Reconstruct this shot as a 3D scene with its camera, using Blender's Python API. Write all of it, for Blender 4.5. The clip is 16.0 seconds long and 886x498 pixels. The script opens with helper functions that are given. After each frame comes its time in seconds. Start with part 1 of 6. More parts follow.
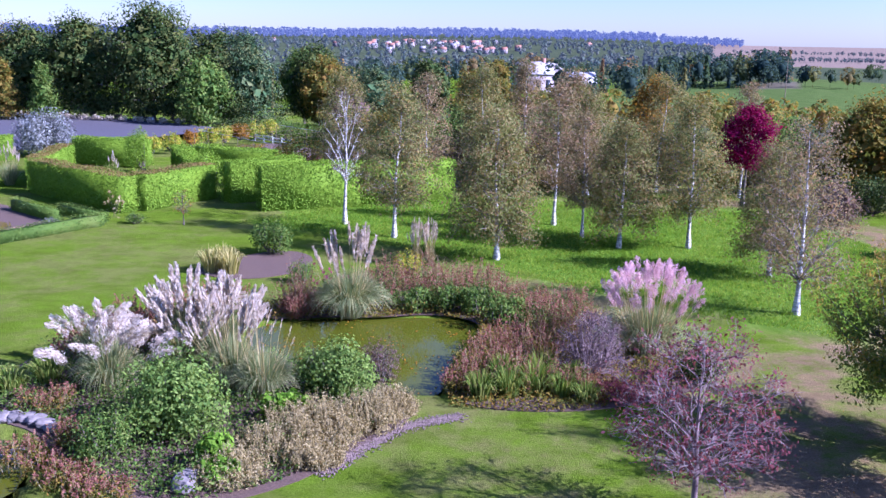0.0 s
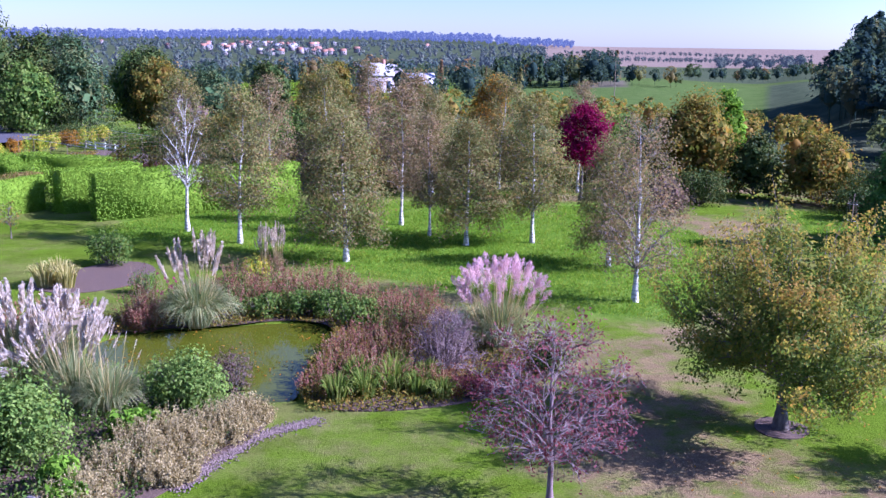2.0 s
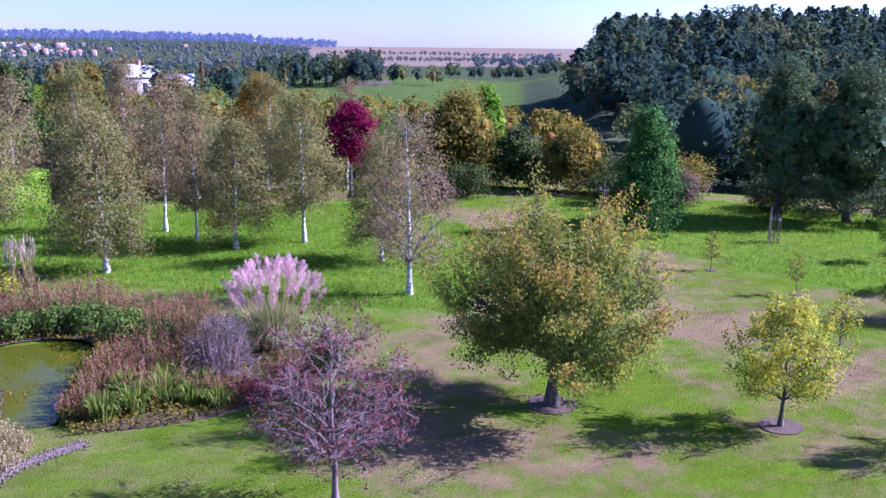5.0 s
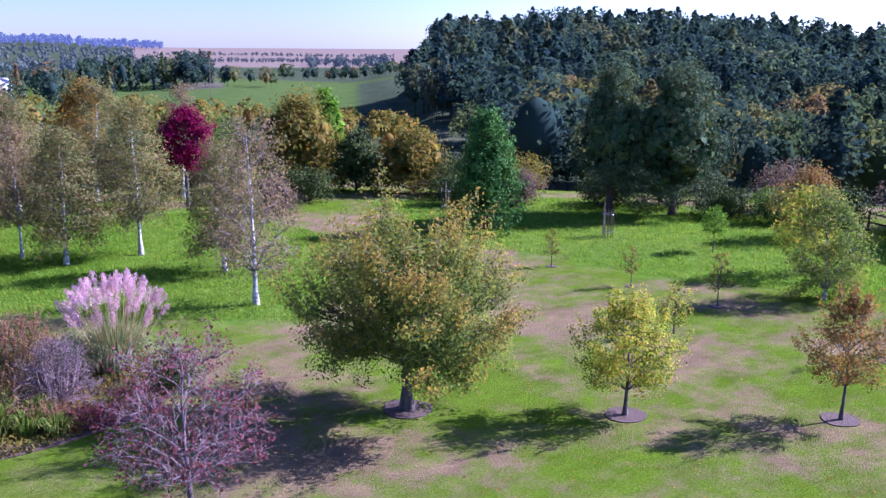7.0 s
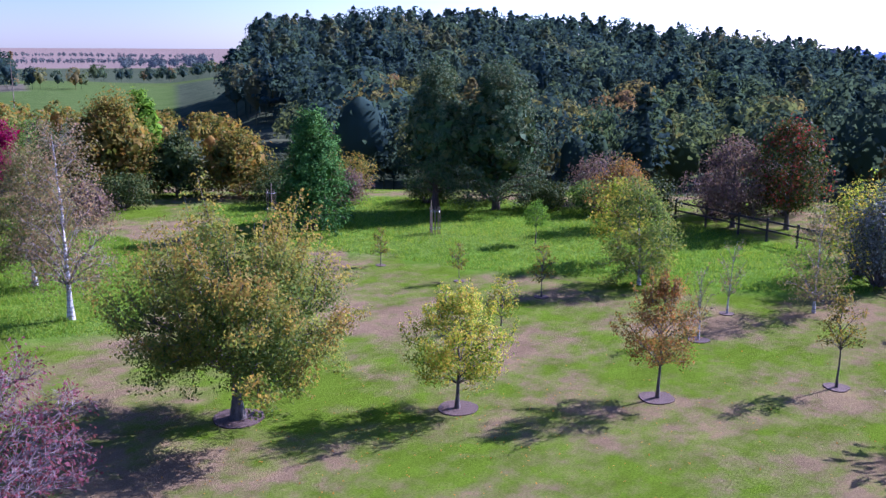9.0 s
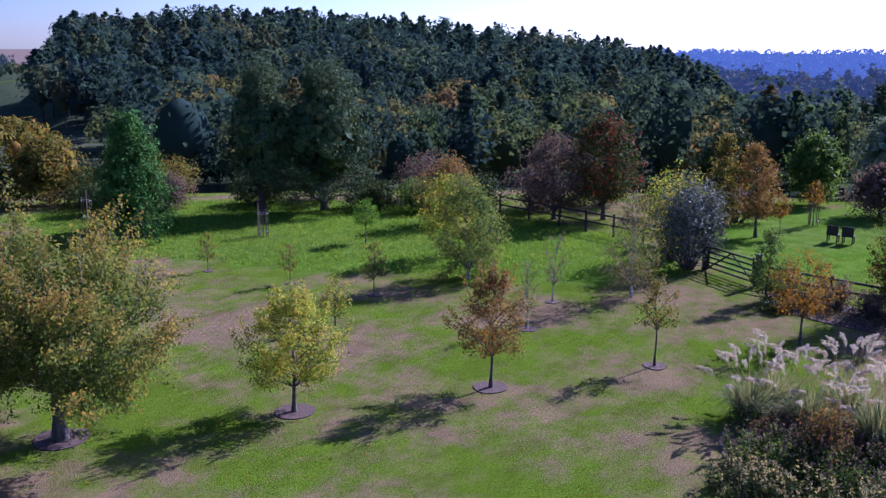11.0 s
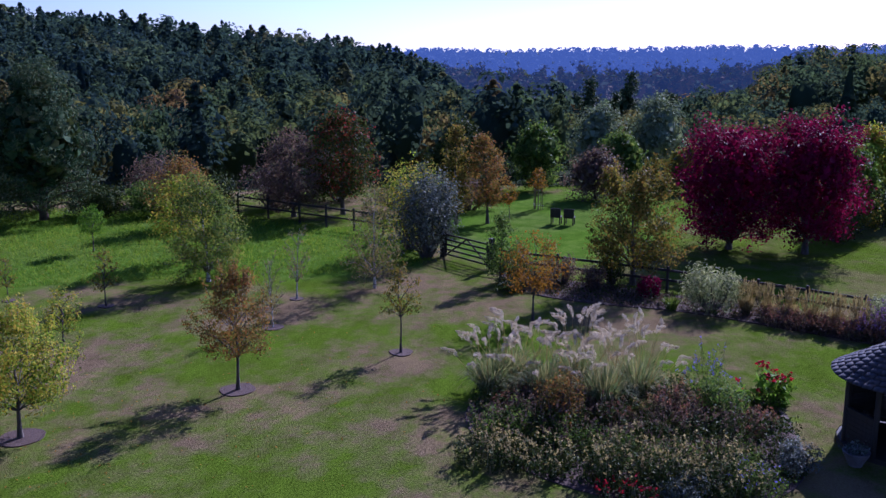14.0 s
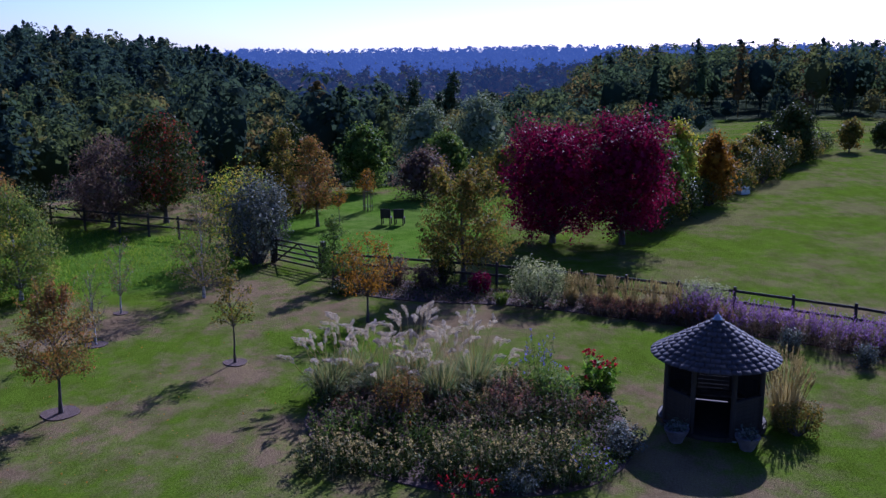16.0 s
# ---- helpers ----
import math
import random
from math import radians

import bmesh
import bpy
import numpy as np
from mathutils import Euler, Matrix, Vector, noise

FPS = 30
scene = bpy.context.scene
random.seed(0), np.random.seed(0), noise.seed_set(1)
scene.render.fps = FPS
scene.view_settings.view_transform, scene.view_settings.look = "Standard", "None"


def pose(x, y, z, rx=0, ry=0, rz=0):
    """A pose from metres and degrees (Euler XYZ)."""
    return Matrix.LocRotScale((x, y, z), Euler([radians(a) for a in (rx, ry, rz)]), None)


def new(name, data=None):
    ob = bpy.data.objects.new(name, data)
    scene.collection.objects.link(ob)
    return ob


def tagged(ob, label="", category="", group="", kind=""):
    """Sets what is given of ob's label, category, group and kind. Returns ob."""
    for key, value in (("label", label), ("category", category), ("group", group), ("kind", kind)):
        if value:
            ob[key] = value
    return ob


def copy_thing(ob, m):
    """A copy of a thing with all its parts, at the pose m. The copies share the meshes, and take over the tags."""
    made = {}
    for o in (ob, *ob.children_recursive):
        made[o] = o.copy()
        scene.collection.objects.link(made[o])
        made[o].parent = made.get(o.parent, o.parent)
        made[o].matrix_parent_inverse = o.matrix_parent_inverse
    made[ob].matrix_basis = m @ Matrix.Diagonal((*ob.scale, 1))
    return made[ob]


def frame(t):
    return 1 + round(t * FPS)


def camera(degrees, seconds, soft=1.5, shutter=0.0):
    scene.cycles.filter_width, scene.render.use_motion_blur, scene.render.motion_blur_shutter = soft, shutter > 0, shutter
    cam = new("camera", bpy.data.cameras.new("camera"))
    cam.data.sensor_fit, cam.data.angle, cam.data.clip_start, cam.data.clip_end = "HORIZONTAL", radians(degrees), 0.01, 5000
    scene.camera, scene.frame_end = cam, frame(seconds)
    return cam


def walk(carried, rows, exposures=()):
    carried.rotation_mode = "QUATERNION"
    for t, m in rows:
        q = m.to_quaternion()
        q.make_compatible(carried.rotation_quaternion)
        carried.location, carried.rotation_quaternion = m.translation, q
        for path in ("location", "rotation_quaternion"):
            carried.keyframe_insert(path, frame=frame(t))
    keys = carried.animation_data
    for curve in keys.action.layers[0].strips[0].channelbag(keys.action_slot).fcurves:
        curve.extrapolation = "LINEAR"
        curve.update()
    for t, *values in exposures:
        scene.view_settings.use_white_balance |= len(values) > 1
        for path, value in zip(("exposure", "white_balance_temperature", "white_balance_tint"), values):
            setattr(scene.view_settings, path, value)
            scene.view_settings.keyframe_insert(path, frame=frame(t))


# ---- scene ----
cam = camera(51.0, 16.0)
# seconds, x, y, z, yaw, pitch, roll: a drone that hovers and turns to its right
PATH = [
    (0.0, -0.00, 0.00, 10.00, 0.01, -12.89, -0.81),
    (0.5, -0.04, -0.02, 10.02, -2.41, -12.82, -0.74),
    (1.0, -0.07, -0.04, 10.03, -4.79, -12.78, -0.71),
    (1.5, -0.10, -0.04, 10.03, -7.20, -12.74, -0.72),
    (2.0, -0.12, -0.03, 9.99, -9.69, -12.68, -0.68),
    (2.5, -0.11, -0.02, 9.93, -12.11, -12.66, -0.66),
    (3.0, -0.05, -0.00, 9.86, -14.54, -12.61, -0.63),
    (3.5, 0.04, 0.02, 9.80, -16.97, -12.58, -0.74),
    (4.0, 0.07, 0.06, 9.78, -19.21, -12.57, -0.66),
    (6.5, -0.14, 0.35, 9.97, -31.42, -12.42, -0.46),
    (7.0, -0.15, 0.37, 9.99, -33.94, -12.41, -0.41),
    (7.5, -0.11, 0.37, 10.01, -36.54, -12.39, -0.43),
    (8.0, -0.07, 0.35, 10.02, -39.24, -12.39, -0.42),
    (8.5, -0.04, 0.34, 10.01, -41.93, -12.39, -0.39),
    (9.0, -0.04, 0.35, 10.00, -44.61, -12.38, -0.32),
    (11.5, -0.10, 0.33, 9.98, -58.02, -12.33, -0.20),
    (12.0, -0.07, 0.30, 9.97, -60.72, -12.29, -0.17),
    (12.5, -0.02, 0.26, 9.96, -63.43, -12.27, -0.14),
    (13.0, 0.04, 0.25, 9.91, -66.12, -12.26, -0.06),
    (13.5, 0.07, 0.28, 9.84, -68.81, -12.29, -0.09),
    (14.0, 0.05, 0.32, 9.77, -71.45, -12.34, -0.03),
    (14.5, 0.01, 0.35, 9.74, -73.95, -12.33, 0.03),
    (15.0, -0.02, 0.35, 9.76, -76.81, -12.32, 0.12),
    (15.5, -0.01, 0.35, 9.80, -79.31, -12.31, 0.10),
    (16.0, 0.01, 0.37, 9.84, -82.15, -12.32, 0.12),
]
walk(cam, [(t, pose(x, y, z, 90 + p, r, yaw)) for t, x, y, z, yaw, p, r in PATH],
     exposures=[(0, 1.68, 5020, 37), (8, 1.66, 5000, 41), (9, 1.5, 5000, 41), (11.5, 0.84, 4960, 41), (14, 0.42, 4880, 39), (16, 0.25, 4830, 36)])

# ---- light ----
SUN_AZ, SUN_EL = radians(106.0), radians(33.0)      # azimuth from +y towards +x
world = bpy.data.worlds.new("world")
scene.world = world
world.use_nodes = True
wn = world.node_tree.nodes
sky = wn.new("ShaderNodeTexSky")
sky.sky_type, sky.sun_disc = "NISHITA", False
sky.sun_elevation, sky.sun_rotation = SUN_EL, SUN_AZ
sky.air_density, sky.dust_density, sky.ozone_density = 1.0, 0.2, 3.0
wn["Background"].inputs["Strength"].default_value = 0.047
# bright haze on the sun's side of the sky
wl = world.node_tree.links
wc = wn.new("ShaderNodeTexCoord")
wd = wn.new("ShaderNodeVectorMath")
wd.operation = "DOT_PRODUCT"
wd.inputs[1].default_value = (math.sin(SUN_AZ), math.cos(SUN_AZ), 0.15)
wr = wn.new("ShaderNodeMapRange")
wr.interpolation_type = "SMOOTHSTEP"
for k, v in ((1, 0.1), (2, 1.0), (3, 1.0), (4, 2.25)):
    wr.inputs[k].default_value = v
wm = wn.new("ShaderNodeVectorMath")
wm.operation = "SCALE"
wt = wn.new("ShaderNodeVectorMath")
wt.operation = "MULTIPLY"
wt.inputs[1].default_value = (0.87, 0.95, 1.2)
wl.new(wc.outputs["Generated"], wd.inputs[0])
wl.new(wd.outputs["Value"], wr.inputs[0])
wl.new(sky.outputs[0], wt.inputs[0])
wl.new(wt.outputs[0], wm.inputs[0])
wl.new(wr.outputs[0], wm.inputs["Scale"])
wl.new(wm.outputs[0], wn["Background"].inputs["Color"])
sun_data = bpy.data.lights.new("sun", "SUN")
sun_data.energy, sun_data.angle, sun_data.color = 5.0, radians(0.55), (1.0, 0.95, 0.86)
sun = new("sun", sun_data)
sun_dir = Vector((math.sin(SUN_AZ) * math.cos(SUN_EL), math.cos(SUN_AZ) * math.cos(SUN_EL), math.sin(SUN_EL)))
sun.matrix_world = Matrix.Translation((0, 0, 60)) @ sun_dir.to_track_quat("Z", "Y").to_matrix().to_4x4()

# ---- materials ----
def shader(name, rough=0.8, metal=0.0):
    m = bpy.data.materials.new(name)
    m.use_nodes = True
    b = m.node_tree.nodes["Principled BSDF"]
    b.inputs["Roughness"].default_value, b.inputs["Metallic"].default_value = rough, metal
    return m, m.node_tree, b


def node(nt, kind, **values):
    n = nt.nodes.new(kind)
    for k, v in values.items():
        n.inputs[k.replace("_", " ")].default_value = v
    return n


def ramp(nt, source, stops):
    r = nt.nodes.new("ShaderNodeValToRGB")
    e = r.color_ramp.elements
    while len(e) < len(stops):
        e.new(0.5)
    for i, (p, c) in enumerate(stops):
        e[i].position, e[i].color = p, (*c, 1)
    nt.links.new(source, r.inputs[0])
    return r.outputs[0]


def mix(nt, f, a, b, how="MIX"):
    m = nt.nodes.new("ShaderNodeMix")
    m.data_type, m.blend_type = "RGBA", how
    for s, v in ((m.inputs[0], f), (m.inputs[6], a), (m.inputs[7], b)):
        if isinstance(v, (float, int)):
            s.default_value = v
        elif isinstance(v, tuple):
            s.default_value = (*v, 1)
        else:
            nt.links.new(v, s)
    return m.outputs[2]


def noise_at(nt, scale, detail=4.0, rough=0.6, stretch=None, coords="Object"):
    tc = nt.nodes.new("ShaderNodeTexCoord")
    n = node(nt, "ShaderNodeTexNoise", Scale=scale, Detail=detail, Roughness=rough)
    out = tc.outputs[coords]
    if stretch:
        mp = nt.nodes.new("ShaderNodeMapping")
        mp.inputs["Scale"].default_value = stretch
        nt.links.new(out, mp.inputs[0])
        out = mp.outputs[0]
    nt.links.new(out, n.inputs["Vector"])
    return n.outputs["Fac"]


def bump(nt, b, height, strength, distance):
    n = node(nt, "ShaderNodeBump", Strength=strength, Distance=distance)
    nt.links.new(height, n.inputs["Height"])
    nt.links.new(n.outputs[0], b.inputs["Normal"])


def leaf_material(name, cols, rough=0.5, through_light=0.48, patch=0.35, patch_scale=0.7, gloss=0.04, rich=1.4, speck=0.75):
    """Leaves: each one takes its own colour out of cols, in drifts; light shines through them."""
    m, nt, b = shader(name, rough)
    cols = [tuple(min(0.85, v * rich) for v in c) for c in cols]
    g = nt.nodes.new("ShaderNodeNewGeometry")
    n = noise_at(nt, patch_scale, 3.0)
    a = node(nt, "ShaderNodeMath")
    a.operation = "MULTIPLY_ADD"
    nt.links.new(n, a.inputs[0])
    a.inputs[1].default_value, a.inputs[2].default_value = patch * 2.4, -patch * 1.2 + (1 - speck) / 2
    s = node(nt, "ShaderNodeMath")
    s.operation, s.use_clamp = "ADD", True
    nt.links.new(a.outputs[0], s.inputs[0])
    own = node(nt, "ShaderNodeMath")
    own.operation = "MULTIPLY"
    nt.links.new(g.outputs["Random Per Island"], own.inputs[0])
    own.inputs[1].default_value = speck
    nt.links.new(own.outputs[0], s.inputs[1])
    k = len(cols)
    c = ramp(nt, s.outputs[0], [((i + 0.3) / k, q) for i, q in enumerate(cols)])
    nt.links.new(c, b.inputs["Base Color"])
    b.inputs["Specular IOR Level"].default_value = gloss
    t = nt.nodes.new("ShaderNodeBsdfTranslucent")
    lit = mix(nt, 1.0, c, (1.0, 0.95, 0.6), "MULTIPLY")
    nt.links.new(lit, t.inputs[0])
    ms = nt.nodes.new("ShaderNodeMixShader")
    ms.inputs[0].default_value = through_light
    nt.links.new(b.outputs[0], ms.inputs[1])
    nt.links.new(t.outputs[0], ms.inputs[2])
    nt.links.new(ms.outputs[0], nt.nodes["Material Output"].inputs[0])
    return m


def bark_material(name, dark, light, scale=6.0, stretch=(1, 1, 0.25)):
    m, nt, b = shader(name, 0.9)
    n = noise_at(nt, scale, 6.0, 0.7, stretch)
    nt.links.new(ramp(nt, n, [(0.35, dark), (0.65, light)]), b.inputs["Base Color"])
    bump(nt, b, n, 0.6, 0.02)
    return m


def plain_material(name, dark, light, scale=8.0, rough=0.8, strength=0.3, distance=0.01, stretch=None, metal=0.0, rnd=0.0):
    m, nt, b = shader(name, rough, metal)
    n = noise_at(nt, scale, 5.0, 0.65, stretch)
    c = ramp(nt, n, [(0.3, dark), (0.7, light)])
    if rnd:
        oi = nt.nodes.new("ShaderNodeObjectInfo")
        c = mix(nt, 1.0, c, ramp(nt, oi.outputs["Random"], [(0.0, (1 - rnd,) * 3), (1.0, (1.0, 1.0, 1.0))]), "MULTIPLY")
    nt.links.new(c, b.inputs["Base Color"])
    bump(nt, b, n, strength, distance)
    return m


BARK = bark_material("bark_grey_brown", (0.035, 0.028, 0.024), (0.16, 0.13, 0.11))
BARK_PINE = bark_material("bark_pine", (0.03, 0.02, 0.016), (0.14, 0.085, 0.06))
BARK_BIRCH = bark_material("bark_birch", (0.07, 0.06, 0.055), (0.72, 0.69, 0.66), 4.0, (1, 1, 2.2))
BARK_TWIG = bark_material("birch_twigs", (0.07, 0.05, 0.045), (0.3, 0.25, 0.24), 4.0)
BARK_PURPLE = bark_material("bark_purple_twigs", (0.09, 0.055, 0.06), (0.26, 0.19, 0.2))
STEM = bark_material("stem_straw", (0.1, 0.08, 0.04), (0.34, 0.28, 0.15))
L_BIRCH = [leaf_material("birch_leaves_green", [(0.07, 0.085, 0.03), (0.115, 0.13, 0.044), (0.17, 0.16, 0.062), (0.22, 0.15, 0.064)]),
           leaf_material("birch_leaves_tan", [(0.09, 0.085, 0.046), (0.14, 0.12, 0.064), (0.2, 0.15, 0.088), (0.23, 0.14, 0.085)]),
           leaf_material("birch_leaves_olive", [(0.07, 0.09, 0.028), (0.115, 0.13, 0.042), (0.17, 0.16, 0.062), (0.21, 0.14, 0.07)])]
L_OAK = leaf_material("maple_leaves", [(0.036, 0.066, 0.018), (0.06, 0.094, 0.022), (0.1, 0.12, 0.026), (0.17, 0.14, 0.032)], through_light=0.58, patch=0.5, patch_scale=0.4, rich=2.0, speck=0.5)
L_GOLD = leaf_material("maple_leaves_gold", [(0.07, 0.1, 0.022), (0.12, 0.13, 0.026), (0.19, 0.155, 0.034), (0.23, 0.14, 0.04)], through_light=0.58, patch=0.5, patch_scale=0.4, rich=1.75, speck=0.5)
L_LIME = leaf_material("lime_leaves_yellow", [(0.06, 0.12, 0.012), (0.15, 0.21, 0.02), (0.28, 0.28, 0.03), (0.34, 0.24, 0.04)], rich=1.6)
L_ORANGE = leaf_material("leaves_orange_brown", [(0.07, 0.08, 0.02), (0.14, 0.11, 0.03), (0.21, 0.125, 0.035), (0.22, 0.095, 0.035)], rich=1.5)
L_AMBER = leaf_material("leaves_amber", [(0.08, 0.06, 0.012), (0.32, 0.15, 0.015), (0.36, 0.17, 0.025), (0.34, 0.2, 0.03)], rich=0.95)
L_RED = leaf_material("leaves_crimson", [(0.055, 0.002, 0.018), (0.1, 0.003, 0.032), (0.15, 0.005, 0.046), (0.18, 0.008, 0.055)])
L_WINE = leaf_material("leaves_wine_red", [(0.08, 0.026, 0.034), (0.13, 0.04, 0.052), (0.18, 0.056, 0.072), (0.22, 0.085, 0.1)], rich=1.2)
L_PURPLE = leaf_material("leaves_dull_purple", [(0.055, 0.04, 0.042), (0.1, 0.068, 0.066), (0.14, 0.092, 0.088), (0.11, 0.095, 0.06)])
L_REDGREEN = leaf_material("leaves_red_and_green", [(0.02, 0.035, 0.01), (0.03, 0.045, 0.012), (0.05, 0.06, 0.014), (0.2, 0.03, 0.03)], patch=0.6, patch_scale=0.35)
L_GREEN = leaf_material("leaves_mid_green", [(0.02, 0.045, 0.01), (0.045, 0.085, 0.018), (0.08, 0.13, 0.025), (0.12, 0.15, 0.04)], rich=1.7)
L_FRESH = leaf_material("leaves_fresh_green", [(0.05, 0.09, 0.02), (0.085, 0.135, 0.028), (0.13, 0.175, 0.045)], rich=1.8)
L_BRIGHT = leaf_material("leaves_bright_green", [(0.04, 0.1, 0.01), (0.09, 0.18, 0.018), (0.16, 0.27, 0.03)])
L_DARK = leaf_material("leaves_dark_green", [(0.012, 0.026, 0.008), (0.025, 0.045, 0.012), (0.045, 0.065, 0.018), (0.07, 0.075, 0.02)], through_light=0.2)
L_OLIVE = leaf_material("leaves_olive_yellow", [(0.04, 0.055, 0.014), (0.09, 0.1, 0.02), (0.18, 0.15, 0.03), (0.2, 0.12, 0.03)])
L_PINE = leaf_material("pine_needles", [(0.012, 0.026, 0.012), (0.022, 0.042, 0.018), (0.04, 0.065, 0.028), (0.07, 0.075, 0.03)], 0.6, 0.12, rich=2.1)
L_CONIFER = leaf_material("redwood_foliage", [(0.015, 0.045, 0.012), (0.03, 0.08, 0.018), (0.05, 0.11, 0.022)], 0.6, 0.15, rich=2.0)
L_SILVER = leaf_material("leaves_silver_grey", [(0.05, 0.065, 0.05), (0.11, 0.13, 0.105), (0.22, 0.24, 0.22)], 0.5, 0.2, rich=1.0)
L_PEAR = leaf_material("silver_pear_leaves", [(0.1, 0.11, 0.11), (0.18, 0.19, 0.19), (0.28, 0.29, 0.3)], 0.5, 0.25, rich=1.0)
L_WILLOW = leaf_material("willow_leaves", [(0.09, 0.12, 0.07), (0.15, 0.19, 0.11), (0.22, 0.26, 0.17)], 0.6, 0.3)
L_VARIEG = leaf_material("variegated_leaves", [(0.1, 0.14, 0.06), (0.24, 0.28, 0.14), (0.42, 0.44, 0.28)], rich=1.1)
L_HEDGE = leaf_material("hedge_leaves", [(0.075, 0.14, 0.012), (0.108, 0.185, 0.016), (0.15, 0.23, 0.024)], 0.6, 0.4, 0.2, gloss=0.05, rich=1.5)
L_HEDGE_TOP = leaf_material("hedge_top_browned", [(0.15, 0.1, 0.04), (0.18, 0.12, 0.05), (0.15, 0.15, 0.035)])


def wood_material(name, cols, through_light=0.5, gloss=0.0):
    """Trees of a wood: one colour a tree, out of cols, uneven from leaf to leaf."""
    m, nt, b = shader(name, 0.9)
    at = nt.nodes.new("ShaderNodeAttribute")
    at.attribute_name = "shade"
    g = nt.nodes.new("ShaderNodeNewGeometry")
    k = len(cols) - 1
    c = ramp(nt, at.outputs["Fac"], [(i / k, q) for i, q in enumerate(cols)])
    c = mix(nt, 1.0, c, ramp(nt, g.outputs["Random Per Island"], [(0.0, (0.68, 0.7, 0.76)), (1.0, (1.0, 1.0, 1.0))]), "MULTIPLY")
    nt.links.new(c, b.inputs["Base Color"])
    b.inputs["Specular IOR Level"].default_value = gloss
    t = nt.nodes.new("ShaderNodeBsdfTranslucent")
    nt.links.new(mix(nt, 1.0, c, (1.0, 0.95, 0.6), "MULTIPLY"), t.inputs[0])
    ms = nt.nodes.new("ShaderNodeMixShader")
    ms.inputs[0].default_value = through_light
    nt.links.new(b.outputs[0], ms.inputs[1])
    nt.links.new(t.outputs[0], ms.inputs[2])
    nt.links.new(ms.outputs[0], nt.nodes["Material Output"].inputs[0])
    return m


L_WOOD = wood_material("far_wood_leaves", [(0.05, 0.085, 0.075), (0.065, 0.1, 0.075), (0.08, 0.125, 0.065), (0.12, 0.15, 0.065), (0.19, 0.18, 0.07), (0.24, 0.15, 0.08)])
L_PINEWOOD = wood_material("pine_wood_needles", [(0.055, 0.095, 0.09), (0.065, 0.11, 0.095), (0.08, 0.13, 0.095), (0.11, 0.15, 0.09), (0.17, 0.17, 0.095)], 0.5)


def haze_glow_material(name, cols, glow, strength):
    """Leaves of far woods with the haze of distance painted in as an even glow."""
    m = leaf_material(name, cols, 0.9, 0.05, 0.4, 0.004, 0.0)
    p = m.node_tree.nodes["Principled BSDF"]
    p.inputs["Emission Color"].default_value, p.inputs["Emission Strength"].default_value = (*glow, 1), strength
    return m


# vale woods: plain leaf colours plus faint blue emission painted on as haze
L_HAZEWOOD = haze_glow_material("distant_wood_haze_glow", [(0.03, 0.045, 0.035), (0.045, 0.06, 0.045), (0.07, 0.075, 0.055)], (0.2, 0.25, 0.42), 0.05)
L_HAZEWOOD_EAST = haze_glow_material("distant_wood_haze_glow_east", [(0.03, 0.05, 0.04), (0.05, 0.07, 0.045), (0.1, 0.075, 0.05)], (0.12, 0.2, 0.5), 0.1)
# ridges: blue emission stands in for air haze, the east one bluish in base too
BACKDROP = haze_glow_material("backdrop_ridge", [(0.02, 0.028, 0.03), (0.03, 0.036, 0.036), (0.045, 0.045, 0.045)], (0.17, 0.22, 0.48), 0.24)
BACKDROP_EAST = haze_glow_material("backdrop_ridge_east", [(0.03, 0.045, 0.06), (0.05, 0.06, 0.065)], (0.16, 0.27, 0.66), 0.3)
G_PAMPAS = leaf_material("pampas_blades", [(0.06, 0.1, 0.035), (0.12, 0.16, 0.07), (0.2, 0.22, 0.11), (0.3, 0.27, 0.14)], 0.45)
G_STRAW = leaf_material("straw_stems", [(0.22, 0.17, 0.07), (0.36, 0.29, 0.14), (0.45, 0.38, 0.22)], 0.6)
G_IRIS = leaf_material("sword_leaves", [(0.05, 0.09, 0.015), (0.1, 0.155, 0.028), (0.2, 0.22, 0.055)], 0.45)
G_VARIEG = leaf_material("striped_sword_leaves", [(0.12, 0.14, 0.04), (0.3, 0.27, 0.1), (0.42, 0.36, 0.16)], 0.45)
G_RED = leaf_material("reddish_seed_stems", [(0.12, 0.045, 0.038), (0.2, 0.08, 0.066), (0.26, 0.12, 0.1), (0.18, 0.125, 0.05)], 0.7)
G_BUFF = leaf_material("buff_grasses", [(0.16, 0.13, 0.06), (0.27, 0.22, 0.11), (0.36, 0.3, 0.17)], 0.7)
G_MEADOW = leaf_material("meadow_grass_blades", [(0.07, 0.14, 0.008), (0.1, 0.185, 0.012), (0.14, 0.22, 0.018), (0.19, 0.23, 0.035)], 0.6, 0.55, 0.4, 0.15)
P_WHITE = leaf_material("plume_white", [(0.46, 0.385, 0.36), (0.6, 0.52, 0.485), (0.72, 0.65, 0.61)], 0.9, 0.5, rich=1.0)
P_CREAM = leaf_material("plume_cream", [(0.4, 0.32, 0.27), (0.54, 0.45, 0.38), (0.64, 0.55, 0.48)], 0.9, 0.4, rich=1.0)
P_PINK = leaf_material("plume_pink", [(0.46, 0.27, 0.36), (0.62, 0.4, 0.5), (0.74, 0.53, 0.62)], 0.9, 0.4, rich=1.0)
FLOWER_RED = leaf_material("petals_red", [(0.32, 0.01, 0.02), (0.42, 0.02, 0.05)], rich=1.0)
FLOWER_PINK = leaf_material("petals_magenta", [(0.3, 0.03, 0.12), (0.4, 0.06, 0.2)], rich=1.0)
FLOWER_BLUE = leaf_material("petals_violet_blue", [(0.1, 0.1, 0.45), (0.2, 0.16, 0.6)])
